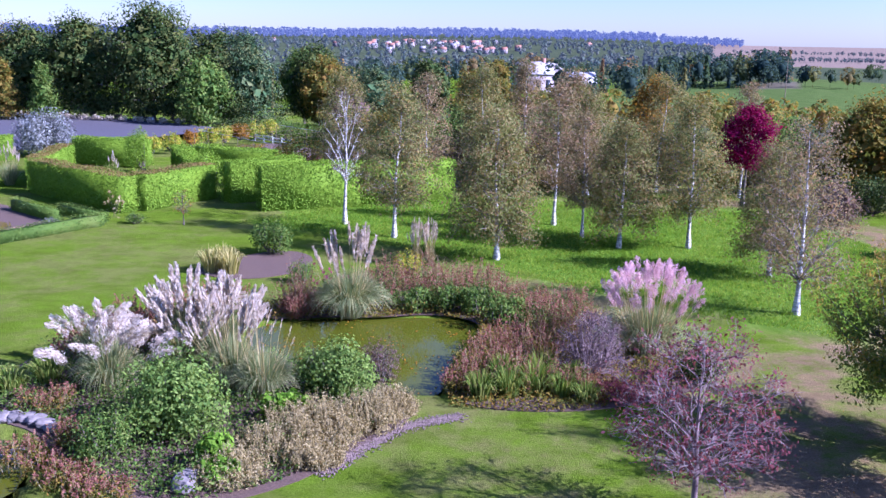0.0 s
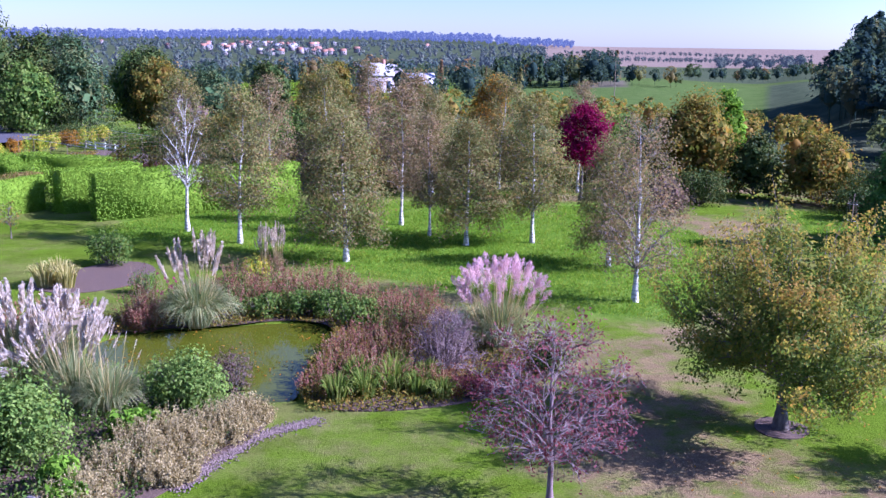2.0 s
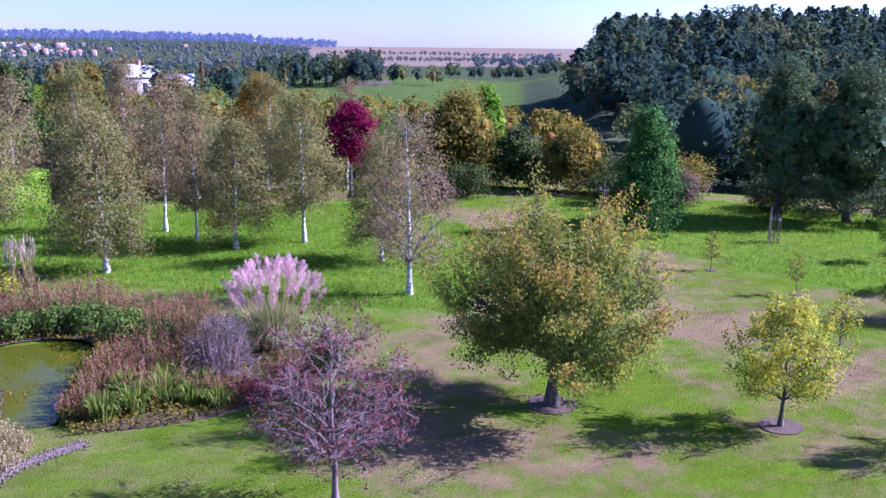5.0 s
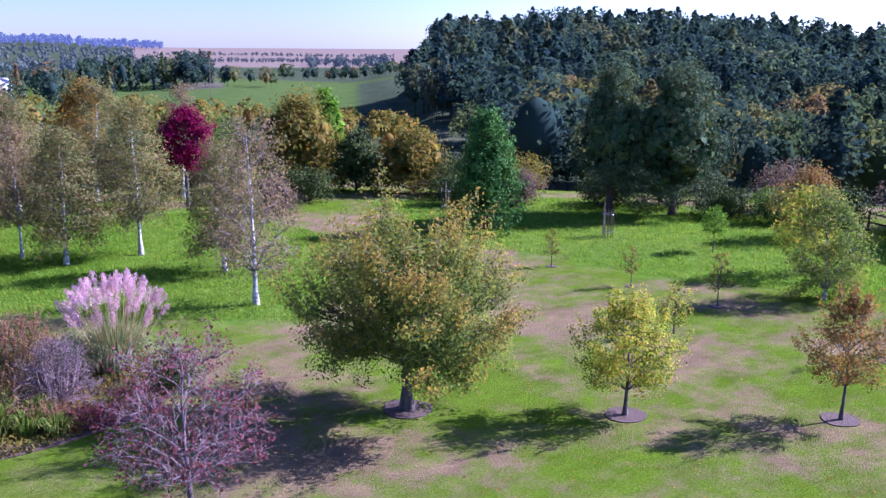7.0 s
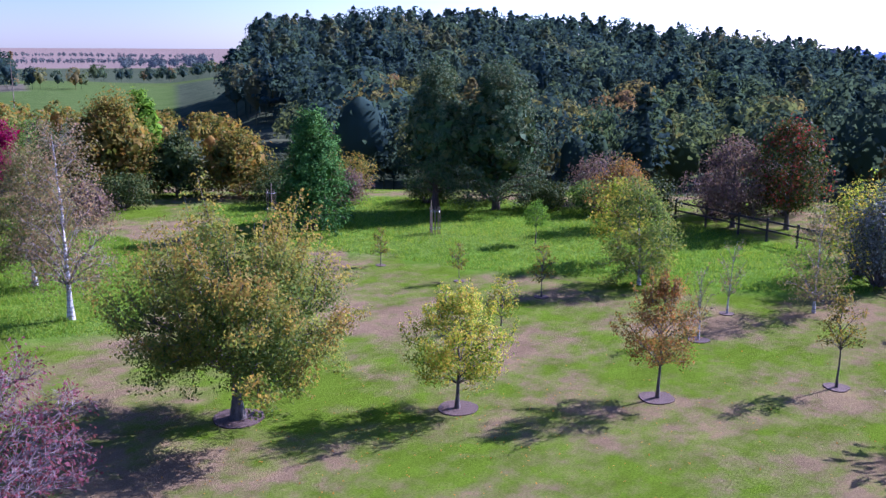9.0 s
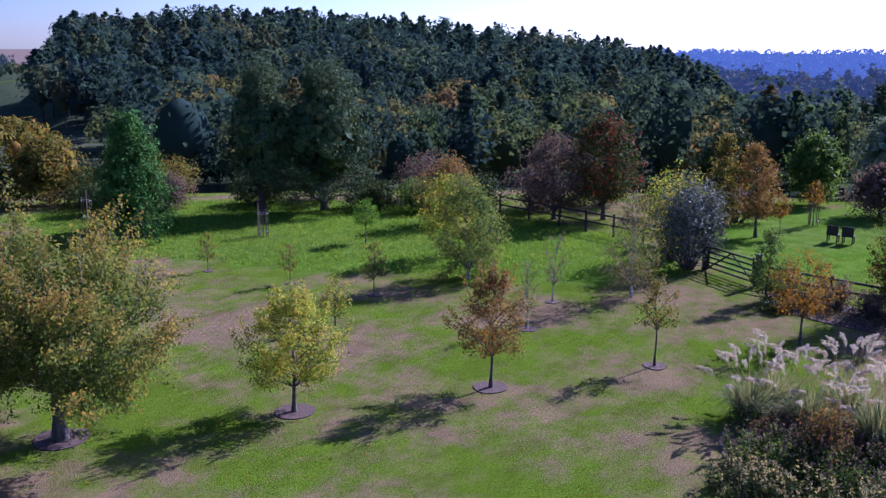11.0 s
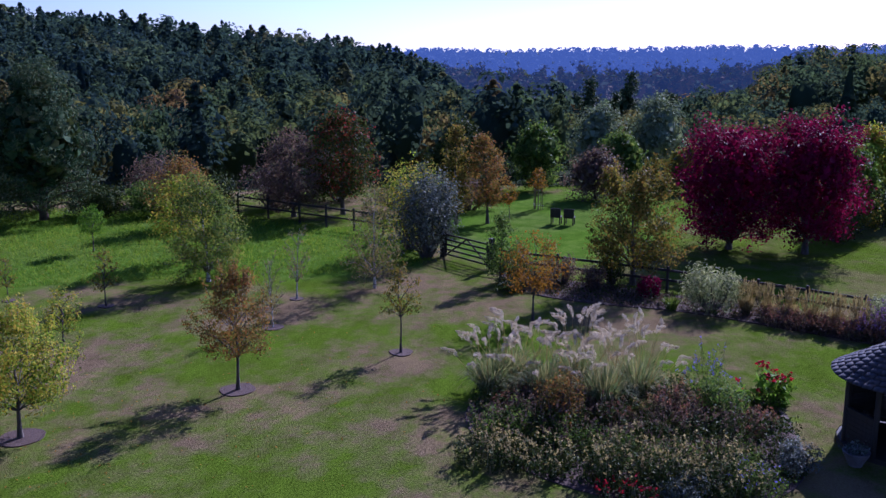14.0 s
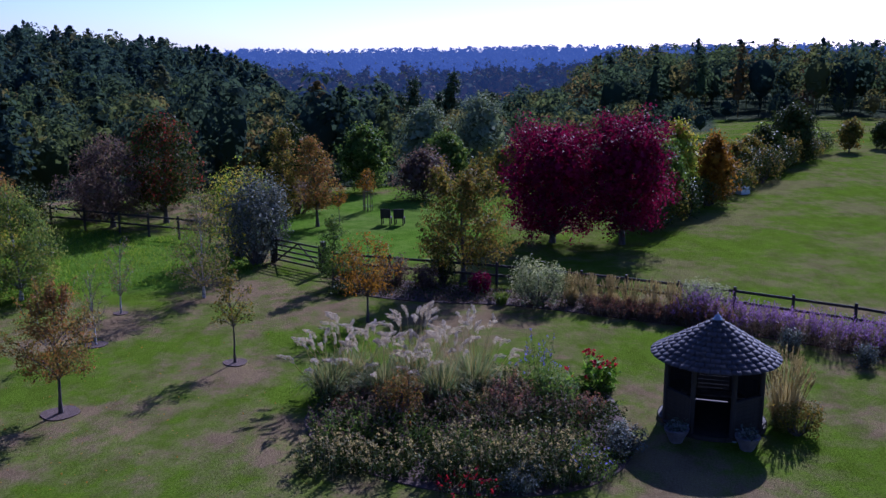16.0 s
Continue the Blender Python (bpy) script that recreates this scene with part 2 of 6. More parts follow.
FLOWER_MAUVE = leaf_material("petals_mauve", [(0.12, 0.06, 0.2), (0.22, 0.12, 0.34), (0.3, 0.18, 0.42)])
SHINGLE = plain_material("roof_shingle", (0.025, 0.02, 0.024), (0.075, 0.06, 0.068), 9.0, 0.75, 0.5, 0.01, rnd=0.35)
TIMBER = plain_material("weathered_timber", (0.09, 0.065, 0.045), (0.22, 0.165, 0.12), 5.0, 0.85, 0.4, 0.006, (1, 1, 0.15))
TIMBER_DARK = plain_material("dark_stained_timber", (0.016, 0.012, 0.01), (0.05, 0.038, 0.03), 5.0, 0.8, 0.4, 0.006, (1, 1, 0.15))
STONE = plain_material("grey_lilac_stone", (0.1, 0.086, 0.09), (0.24, 0.21, 0.215), 3.0, 0.9, 0.7, 0.03)
PEBBLE = plain_material("lilac_pebbles", (0.09, 0.062, 0.058), (0.22, 0.16, 0.15), 12.0, 0.95, 0.4, 0.01)
GRAVEL = plain_material("gravel_court", (0.036, 0.033, 0.047), (0.072, 0.064, 0.086), 30.0, 0.95, 0.5, 0.01)
MULCH = plain_material("bark_mulch", (0.045, 0.027, 0.021), (0.12, 0.072, 0.056), 22.0, 0.95, 1.0, 0.03)
BRICK = plain_material("red_brick_paving", (0.16, 0.08, 0.065), (0.32, 0.18, 0.15), 6.0, 0.9, 0.4, 0.005, rnd=0.3)
WHITE = plain_material("white_render", (0.5, 0.5, 0.5), (0.66, 0.66, 0.65), 1.0, 0.7, 0.1, 0.01)
FARWALL = plain_material("far_house_wall", (0.17, 0.14, 0.15), (0.27, 0.23, 0.25), 0.2, 0.8, 0.1, 0.01)
SLATE = plain_material("house_roof_tile", (0.2, 0.19, 0.22), (0.34, 0.32, 0.36), 2.0, 0.7, 0.3, 0.01)
REDROOF = plain_material("red_roof_tile", (0.2, 0.085, 0.06), (0.32, 0.15, 0.11), 2.0, 0.8, 0.3, 0.01)
NET_WHITE = plain_material("white_plastic", (0.65, 0.68, 0.72), (0.8, 0.82, 0.85), 4.0, 0.5, 0.1, 0.005)
STEEL = plain_material("galvanised_steel", (0.3, 0.31, 0.33), (0.5, 0.51, 0.53), 9.0, 0.45, 0.1, 0.002, metal=0.8)
DARKPANE, _nt, _b = shader("dark_window_glass", 0.08)
_b.inputs["Base Color"].default_value = (0.02, 0.024, 0.03, 1)


def ground_material():
    m, nt, b = shader("ground_turf", 0.95)
    at = nt.nodes.new("ShaderNodeAttribute")
    at.attribute_name = "cover"
    sep = nt.nodes.new("ShaderNodeSeparateColor")
    nt.links.new(at.outputs["Color"], sep.inputs[0])
    big, mid, fine = noise_at(nt, 0.16, 4.0, 0.62), noise_at(nt, 1.1, 5.0, 0.7), noise_at(nt, 17.0, 5.0, 0.75)
    lawn = ramp(nt, fine, [(0.28, (0.042, 0.076, 0.004)), (0.5, (0.079, 0.128, 0.009)), (0.75, (0.122, 0.174, 0.018))])
    worn = ramp(nt, fine, [(0.25, (0.115, 0.075, 0.045)), (0.5, (0.185, 0.124, 0.076)), (0.8, (0.26, 0.185, 0.12))])
    s = node(nt, "ShaderNodeMath")
    s.operation = "ADD"
    nt.links.new(big, s.inputs[0])
    half = node(nt, "ShaderNodeMath")
    half.operation = "MULTIPLY"
    nt.links.new(mid, half.inputs[0])
    half.inputs[1].default_value = 0.55
    nt.links.new(half.outputs[0], s.inputs[1])
    patch = ramp(nt, s.outputs[0], [(0.67, (0.01, 0.01, 0.01)), (0.77, (0.32, 0.32, 0.32)), (0.88, (0.94, 0.94, 0.94))])
    dry = mix(nt, 1.0, patch, sep.outputs[1], "MULTIPLY")
    c = mix(nt, dry, lawn, worn)
    # lusher and thinner turf, from tuft to tuft
    c = mix(nt, 1.0, c, ramp(nt, noise_at(nt, 0.55, 6.0, 0.75, (1, 1.6, 1)), [(0.3, (0.74, 0.72, 0.7)), (0.5, (1.0, 1.0, 1.0)), (0.7, (1.16, 1.22, 1.0))]), "MULTIPLY")
    meadow = ramp(nt, mid, [(0.3, (0.052, 0.116, 0.01)), (0.55, (0.092, 0.18, 0.016)), (0.75, (0.14, 0.235, 0.024))])
    c = mix(nt, sep.outputs[0], c, meadow)
    soil = ramp(nt, mid, [(0.3, (0.13, 0.09, 0.08)), (0.7, (0.25, 0.185, 0.165))])
    c = mix(nt, sep.outputs[2], c, soil)
    far = nt.nodes.new("ShaderNodeAttribute")
    far.attribute_name = "scrub"
    c = mix(nt, far.outputs["Fac"], c, ramp(nt, big, [(0.3, (0.03, 0.045, 0.03)), (0.7, (0.075, 0.085, 0.05))]))
    nt.links.new(c, b.inputs["Base Color"])
    b.inputs["Specular IOR Level"].default_value = 0.0
    bump(nt, b, fine, 0.9, 0.05)
    return m


GROUND = ground_material()


def water_material():
    m, nt, b = shader("pond_water", 0.04)
    b.inputs["Base Color"].default_value = (0.06, 0.068, 0.005, 1)
    b.inputs["IOR"].default_value = 1.33
    bump(nt, b, noise_at(nt, 1.2, 1.0), 0.012, 0.02)
    return m


WATER = water_material()

# ---- mesh builders ----
R = np.random.default_rng(11)


def mesh_of(name, verts, faces, material=None, smooth=False):
    """A mesh out of arrays: verts (n, 3) and faces (m, 3 or 4)."""
    verts, faces = np.asarray(verts, np.float32), np.asarray(faces, np.int32)
    me = bpy.data.meshes.new(name)
    n, k = faces.shape
    me.vertices.add(len(verts))
    me.vertices.foreach_set("co", verts.ravel())
    me.loops.add(n * k)
    me.loops.foreach_set("vertex_index", faces.ravel())
    me.polygons.add(n)
    me.polygons.foreach_set("loop_start", np.arange(0, n * k, k, dtype=np.int32))
    if smooth:
        me.polygons.foreach_set("use_smooth", np.ones(n, dtype=bool))
    me.update(calc_edges=True)
    if material:
        me.materials.append(material)
    return me


def join(pieces):
    """One pair of arrays out of several (verts, faces)."""
    vs, fs, k = [], [], 0
    for v, f in pieces:
        vs.append(v)
        fs.append(np.asarray(f) + k)
        k += len(v)
    return np.concatenate(vs), np.concatenate(fs)


def thing(name, x, y, z=0.0, turn=0.0, label="", category="", group="", kind=""):
    ob = new(name)
    ob.matrix_basis = pose(x, y, z, 0, 0, turn)
    return tagged(ob, label, category, group, kind)


def part(name, geo, material, parent, label="", smooth=False):
    """Links arrays or a bmesh as ONE mesh under a thing or under a part."""
    if isinstance(geo, bmesh.types.BMesh):
        me = bpy.data.meshes.new(name)
        geo.to_mesh(me)
        geo.free()
        me.materials.append(material)
    else:
        me = mesh_of(name, geo[0], geo[1], material, smooth)
    ob = new(name, me)
    ob.parent = parent
    return tagged(ob, label)


def unit(v):
    return v / np.maximum(np.linalg.norm(v, axis=-1, keepdims=True), 1e-9)


def leaves(points, size, slim=0.55, vary=0.35, hang=0.0, flat=0.25, out=None, loose=0.55):
    """Folded leaf blades at points: hang turns the tips down, flat lays them level, out is the way that they face."""
    n = len(points)
    s = size * (1 + vary * R.uniform(-1, 1, (n, 1)))
    a = unit(R.normal(size=(n, 3)) * (1, 1, 1 - 0.7 * flat) + (0, 0, -hang))
    b = unit(np.cross(a, R.normal(size=(n, 3)) * (1 - flat, 1 - flat, 1) + (0, 0, 1e-3)))
    if out is not None:
        c = unit(unit(out) + R.normal(0, loose, (n, 3)))
        a = unit(np.cross(c, a))
        b = np.cross(c, a)
    c = np.cross(a, b)
    o = np.asarray(points)
    left, right = o + b * s * slim * 0.5 + c * s * 0.12, o - b * s * slim * 0.5 + c * s * 0.12
    v = np.stack([o - a * s * 0.5, left, o + a * s * 0.5, right], 1).reshape(-1, 3)
    return v, np.arange(4 * n).reshape(n, 4)


def tube(points, radii, sides=6):
    p = np.asarray(points, float)
    r = np.broadcast_to(radii, len(p))
    d = unit(np.gradient(p, axis=0))
    ref = np.where(np.abs(d[:, 2:3]) > 0.9, (1.0, 0, 0), (0, 0, 1.0))
    u = unit(np.cross(d, ref))
    w = np.cross(d, u)
    an = np.arange(sides) * 2 * np.pi / sides
    ring = p[:, None] + (u[:, None] * np.cos(an)[None, :, None] + w[:, None] * np.sin(an)[None, :, None]) * r[:, None, None]
    k, i = np.meshgrid(np.arange(len(p) - 1), np.arange(sides), indexing="ij")
    j = (i + 1) % sides
    f = np.stack([k * sides + i, k * sides + j, (k + 1) * sides + j, (k + 1) * sides + i], -1).reshape(-1, 4)
    return ring.reshape(-1, 3), f


def strips(base, tip, width, sag, segments=4, narrow=0.15):
    """Blades of grass: arching strips from base to tip, which sag by so much at the end."""
    n = len(base)
    u = np.linspace(0, 1, segments + 1)
    c = base[:, None] + (tip - base)[:, None] * u[None, :, None]
    c[:, :, 2] += sag[:, None] * (4 * u * (1 - u))[None]
    side = unit(np.cross(tip - base, R.normal(size=(n, 3)) * (0.4, 0.4, 0.2) + (0, 0, 1.0)))
    side = np.where(np.abs(side).sum(-1, keepdims=True) < 1e-6, (1.0, 0, 0), side)
    w = (width[:, None] * (1 - (1 - narrow) * u[None] ** 1.5))[:, :, None] * 0.5
    v = np.stack([c - side[:, None] * w, c + side[:, None] * w], 2).reshape(n, -1, 3)
    m = 2 * (segments + 1)
    f = np.array([[2 * i, 2 * i + 1, 2 * i + 3, 2 * i + 2] for i in range(segments)])
    return v.reshape(-1, 3), (f[None] + (np.arange(n) * m)[:, None, None]).reshape(-1, 4)


SHAPES = {
    "round": lambda u: np.sqrt(np.maximum(0.02, 1 - (1.9 * u - 0.85) ** 2)),
    "oval": lambda u: np.sqrt(np.maximum(0.03, 1 - (2 * u - 0.9) ** 2)) * (1 - 0.25 * u),
    "birch": lambda u: np.maximum(0.1, np.sin(np.pi * np.minimum(1, 0.19 + u * 0.765)) ** 0.75 * (1.05 - 0.25 * u)),
    "dome": lambda u: np.where(u < 0.3, 0.78 + 0.75 * u, 1.0 - 0.62 * np.maximum(0, u - 0.3) ** 1.3 * 1.2),
    "vase": lambda u: 0.35 + 0.75 * np.sin(np.pi * np.minimum(1.0, 0.15 + 0.72 * u)),
    "cone": lambda u: np.maximum(0.03, 1 - u) ** 0.85,
    "pine": lambda u: np.maximum(0.12, np.sin(np.pi * (0.28 + 0.68 * u))),
    "broad": lambda u: np.sqrt(np.maximum(0.03, 1 - (1.6 * u - 0.45) ** 2)),
}


def grow(height, radius, clear, shape, limbs, rise, trunk_r, twigs=6, lean=0.0, droop=0.0, top=0.97, limb_r=0.32, fork=1):
    """Trunk, limbs and twigs of a tree as arrays, and the places where its leaves hang."""
    pieces, tips = [], []
    hs = np.linspace(0, height * top, 9)
    wob = np.cumsum(R.normal(0, 0.012 * height, (9, 2)), 0) * (hs[:, None] / height)
    spine = np.c_[wob[:, 0] + lean * hs, wob[:, 1], hs]
    tr = trunk_r * (1 - 0.93 * (hs / height) ** 0.8)
    tr[0] *= 1.45
    pieces.append(tube(spine, tr, 8))
    f = SHAPES[shape]
    for i in range(limbs):
        u = (i + R.uniform(0.1, 0.9)) / limbs
        an = i * 2.39996 + R.uniform(-0.4, 0.4)
        rr = radius * f(np.array(u)) * R.uniform(0.72, 1.08)
        ze = clear + u * (height - clear)
        zs = min(max(ze - rr * rise, clear * 0.92), height * 0.93)
        xs = [np.interp(zs, hs, spine[:, k]) for k in range(2)]
        st = np.array([*xs, zs])
        en = np.array([xs[0] + rr * np.cos(an), xs[1] + rr * np.sin(an), ze])
        q = np.linspace(0, 1, 6)[:, None]
        bow = np.array([0, 0, rr * 0.16 * (1 if droop >= 0 else -1)])
        line = st + (en - st) * q + bow * (4 * q * (1 - q)) + R.normal(0, 0.025 * radius, (6, 3)) * q
        line[:, 2] -= droop * rr * q[:, 0] ** 3
        br = max(0.012, np.interp(zs, hs, tr) * limb_r)
        pieces.append(tube(line, br * (1 - 0.85 * q[:, 0]) + 0.004, 5))
        for j in range(twigs):
            v = R.uniform(0.3, 1.0)
            p0 = np.array([np.interp(v, q[:, 0], line[:, k]) for k in range(3)])
            ln = (0.22 + 0.25 * R.random()) * radius * (1.1 - 0.4 * v)
            d = unit(R.normal(size=3) * (1, 1, 0.7) + unit(en - st) * 0.9 + (0, 0, 0.25 - droop * 1.2))
            p1 = p0 + d * ln
            mid = (p0 + p1) / 2 + R.normal(0, 0.05 * ln, 3)
            pieces.append(tube([p0, mid, p1], [br * 0.35 + 0.004, br * 0.22 + 0.003, 0.003], 3))
            tips += [p1, mid]
            for _ in range(fork - 1):
                p2 = mid + unit(d + R.normal(0, 0.7, 3)) * ln * 0.7
                pieces.append(tube([mid, p2], [br * 0.2 + 0.003, 0.003], 3))
                tips.append(p2)
        tips.append(line[-1])
    return pieces[0], join(pieces[1:]), np.array(tips)


def leaf_cloud(tips, count, spread, size, **kw):
    i = R.integers(0, len(tips), count)
    d = unit(R.normal(size=(count, 3))) * R.random((count, 1)) ** 0.45 * spread * (1.8, 1.8, 1.35)
    p = tips[i] + d
    mid = tips.mean(0) * (1, 1, 0.85)
    return leaves(p, size, out=unit(p - mid) + unit(d) * 0.8 + (0, 0, 0.35), **kw)


def tree(name, x, y, z, height, radius, label, material, bark=None, clear=0.3, shape="round", limbs=26, rise=0.7, trunk_r=None,
         count=6000, size=0.16, spread=None, category="tree", group="", turn=0.0, leafkw=None, twig=None, heart=0, shoots=0, shoot_len=0.8, shoot_leaf=None, shoot_share=0.25, **kw):
    trunk_r = trunk_r or height * 0.016
    ob = thing(name, x, y, z, turn, label, category, group)
    (tv, tf), (wv, wf), tips = grow(height, radius, clear * height, shape, limbs, rise, trunk_r, **kw)
    soft = (spread or radius * 0.14) * (0.9 if count else 0.0)
    kz = (height - soft) / tips[:, 2].max()
    kr = max(0.1, radius - soft) / np.percentile(np.hypot(tips[:, 0], tips[:, 1]), 96)
    far = np.clip(np.hypot(wv[:, 0], wv[:, 1]) / (radius * 0.3), 0, 1)[:, None] * (kr - 1) + 1
    wood, tips = (wv * np.c_[far, far, np.full(len(wv), kz)], wf), tips * (kr, kr, kz)
    part("trunk", (tv * (1, 1, kz), tf), bark or BARK, ob, smooth=True)
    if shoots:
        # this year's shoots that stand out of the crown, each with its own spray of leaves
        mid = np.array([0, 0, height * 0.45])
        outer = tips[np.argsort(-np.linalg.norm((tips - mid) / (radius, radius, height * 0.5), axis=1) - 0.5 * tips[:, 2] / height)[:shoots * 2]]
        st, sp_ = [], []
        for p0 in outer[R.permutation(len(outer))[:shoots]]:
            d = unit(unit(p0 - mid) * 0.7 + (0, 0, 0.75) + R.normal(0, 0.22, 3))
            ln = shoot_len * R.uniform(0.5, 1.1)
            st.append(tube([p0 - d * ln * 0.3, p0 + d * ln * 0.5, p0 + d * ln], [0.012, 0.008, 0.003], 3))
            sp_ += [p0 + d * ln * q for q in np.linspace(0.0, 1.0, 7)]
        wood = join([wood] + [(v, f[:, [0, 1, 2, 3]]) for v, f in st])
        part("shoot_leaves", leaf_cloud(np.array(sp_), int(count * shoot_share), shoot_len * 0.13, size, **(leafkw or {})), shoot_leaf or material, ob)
    part("branchwork", wood, twig or (BARK_TWIG if bark is BARK_BIRCH else bark or BARK), ob, smooth=True)
    if count:
        crown = leaf_cloud(tips, count, spread or radius * 0.14, size, **(leafkw or {}))
        if heart:
            # the dense middle of an old tree's crown
            hp = unit(R.normal(size=(heart, 3))) * R.random((heart, 1)) ** 0.4 * 0.74
            zc = (clear * height + height) / 2
            f = SHAPES[shape](np.clip((hp[:, 2] + 1) / 2, 0, 1))[:, None] * radius
            hp = np.c_[hp[:, :2] * f, zc + hp[:, 2] * (height - clear * height) / 2]
            crown = join([crown, leaves(hp, size * 2.6, 0.8, out=hp - (0, 0, zc))])
        part("crown", crown, material, ob)
    return ob


def bush(name, x, y, rx, ry, h, label, material, count=2500, size=0.12, z=0.0, lumps=9, category="shrub", leafkw=None, turn=0.0, stem=None, group=""):
    """A shrub: leaves over a heap of lumps, on stems."""
    ob = thing(name, x, y, z, turn, label, category, group)
    lumps, count, size = int(lumps * 1.9), int(count * 1.1), size * 0.9
    an = R.uniform(0, 2 * np.pi, lumps)
    rad = np.sqrt(R.uniform(0, 0.55, lumps))
    c = np.c_[rx * rad * np.cos(an), ry * rad * np.sin(an), h * (0.36 + 0.26 * R.random(lumps) * (1 - rad))]
    lr = np.c_[rx * R.uniform(0.24, 0.44, lumps), ry * R.uniform(0.24, 0.44, lumps), h * R.uniform(0.22, 0.4, lumps)]
    i = R.integers(0, lumps, count)
    d = unit(R.normal(size=(count, 3))) * (0.62 + 0.52 * R.random((count, 1)))
    p = c[i] + d * lr[i]
    p[:, 2] = np.abs(p[:, 2]) * (h / max(p[:, 2].max(), 0.1))
    stems = []
    for k in range(lumps):
        stems.append(tube([[c[k, 0] * 0.15, c[k, 1] * 0.15, 0], c[k] * (0.7, 0.7, 0.6), c[k] + lr[k] * (0, 0, 0.8)], [0.03 + h * 0.008, 0.02, 0.008], 5))
    part("branchwork", join(stems), stem or BARK, ob)
    part("foliage", leaves(p, size, out=d + p / (rx, ry, h) * 0.7 + (0, 0, 0.2), **(leafkw or {})), material, ob)
    return ob


def place(ob, rows):
    """Copies of ob at rows of (x, y, turn, scale)."""
    for x, y, turn, s in rows:
        c = copy_thing(ob, pose(x, y, ob.location.z, 0, 0, turn))
        c.scale = (s, s, s)


def fan(n, spread_r, height, lean, width, sag=0.12, segments=4, base_r=0.15, vary=0.3):
    """Blades that rise from one root and fall outwards."""
    an = R.uniform(0, 2 * np.pi, n)
    k = np.sqrt(R.random(n))
    hh = height * (1 - vary * R.random(n)) * (1 - lean * k ** 2)
    base = np.c_[base_r * k * np.cos(an), base_r * k * np.sin(an), np.zeros(n)]
    tip = np.c_[spread_r * k * np.cos(an), spread_r * k * np.sin(an), hh]
    return strips(base, tip, np.full(n, width), height * sag * (0.4 + k * 1.4), segments)


def plume(root, d, length, fat, count=70):
    """A feathery seed head along d."""
    count = int(count * 1.7)
    u = R.random(count) ** 0.8
    w = fat * np.sin(np.pi * np.minimum(1, 0.1 + 0.87 * u)) ** 0.8
    p = root + d * (u * length)[:, None] + unit(R.normal(size=(count, 3))) * R.random((count, 1)) ** 0.6 * w[:, None] * 0.62
    s = length * 0.26
    a = unit(d + R.normal(0, 0.28, (count, 3)))
    b = unit(np.cross(a, R.normal(size=(count, 3))))
    t = s * R.uniform(0.7, 1.3, (count, 1))
    v = np.stack([p - a * t * 0.5, p + b * t * 0.1, p + a * t * 0.5, p - b * t * 0.1], 1).reshape(-1, 3)
    return v, np.arange(4 * count).reshape(count, 4)


def plume_grass(name, x, y, label, height, spread_r, plumes, plume_h, blade, head, head_len=0.5, head_fat=0.1, blades=700, lean_out=0.35,
                nod=0.0, z=0.0, wind=(0, 0), head_count=70, stalk=None, category="ornamental grass", width=0.02, group="", pick=False):
    ob = thing(name, x, y, z, 0, label, category, group)
    part("foliage", fan(blades, spread_r, height, 0.75, width, 0.16, 5, spread_r * 0.22), blade, ob)
    st, hd = [], []
    for _ in range(plumes):
        an, k = R.uniform(0, 2 * np.pi), math.sqrt(R.random())
        b0 = np.array([spread_r * 0.25 * k * math.cos(an), spread_r * 0.25 * k * math.sin(an), 0])
        hh = plume_h * R.uniform(0.86, 1.05) * (1 - 0.36 * k * k)
        tp = b0 + (lean_out * spread_r * k * math.cos(an) + wind[0], lean_out * spread_r * k * math.sin(an) + wind[1], hh)
        st.append(tube([b0, (b0 + tp) / 2 + (0, 0, 0.05), tp], [0.009, 0.007, 0.004], 4))
        d = unit(tp - b0 + R.normal(0, 0.06, 3) * hh + np.array([wind[0], wind[1], 0]))
        if nod:
            hz = unit(np.array([math.cos(an), math.sin(an), 0]) + R.normal(0, 0.5, 3) * (1, 1, 0))
            m1 = tp + d * head_len * 0.35
            hd.append(join([plume(tp, d, head_len * 0.45, head_fat, head_count // 2),
                            plume(m1, unit(d * (1 - nod) + hz * nod + (0, 0, -0.25 * nod)), head_len * 0.65, head_fat, head_count // 2)]))
        else:
            hd.append(plume(tp - d * head_len * 0.25, d, head_len, head_fat, head_count))
    part("stalkwork", join(st), stalk or G_STRAW, ob)
    if pick:
        for g in hd:
            part("plume", g, head, ob)
    else:
        part("bloom", join(hd), head, ob)
    return ob


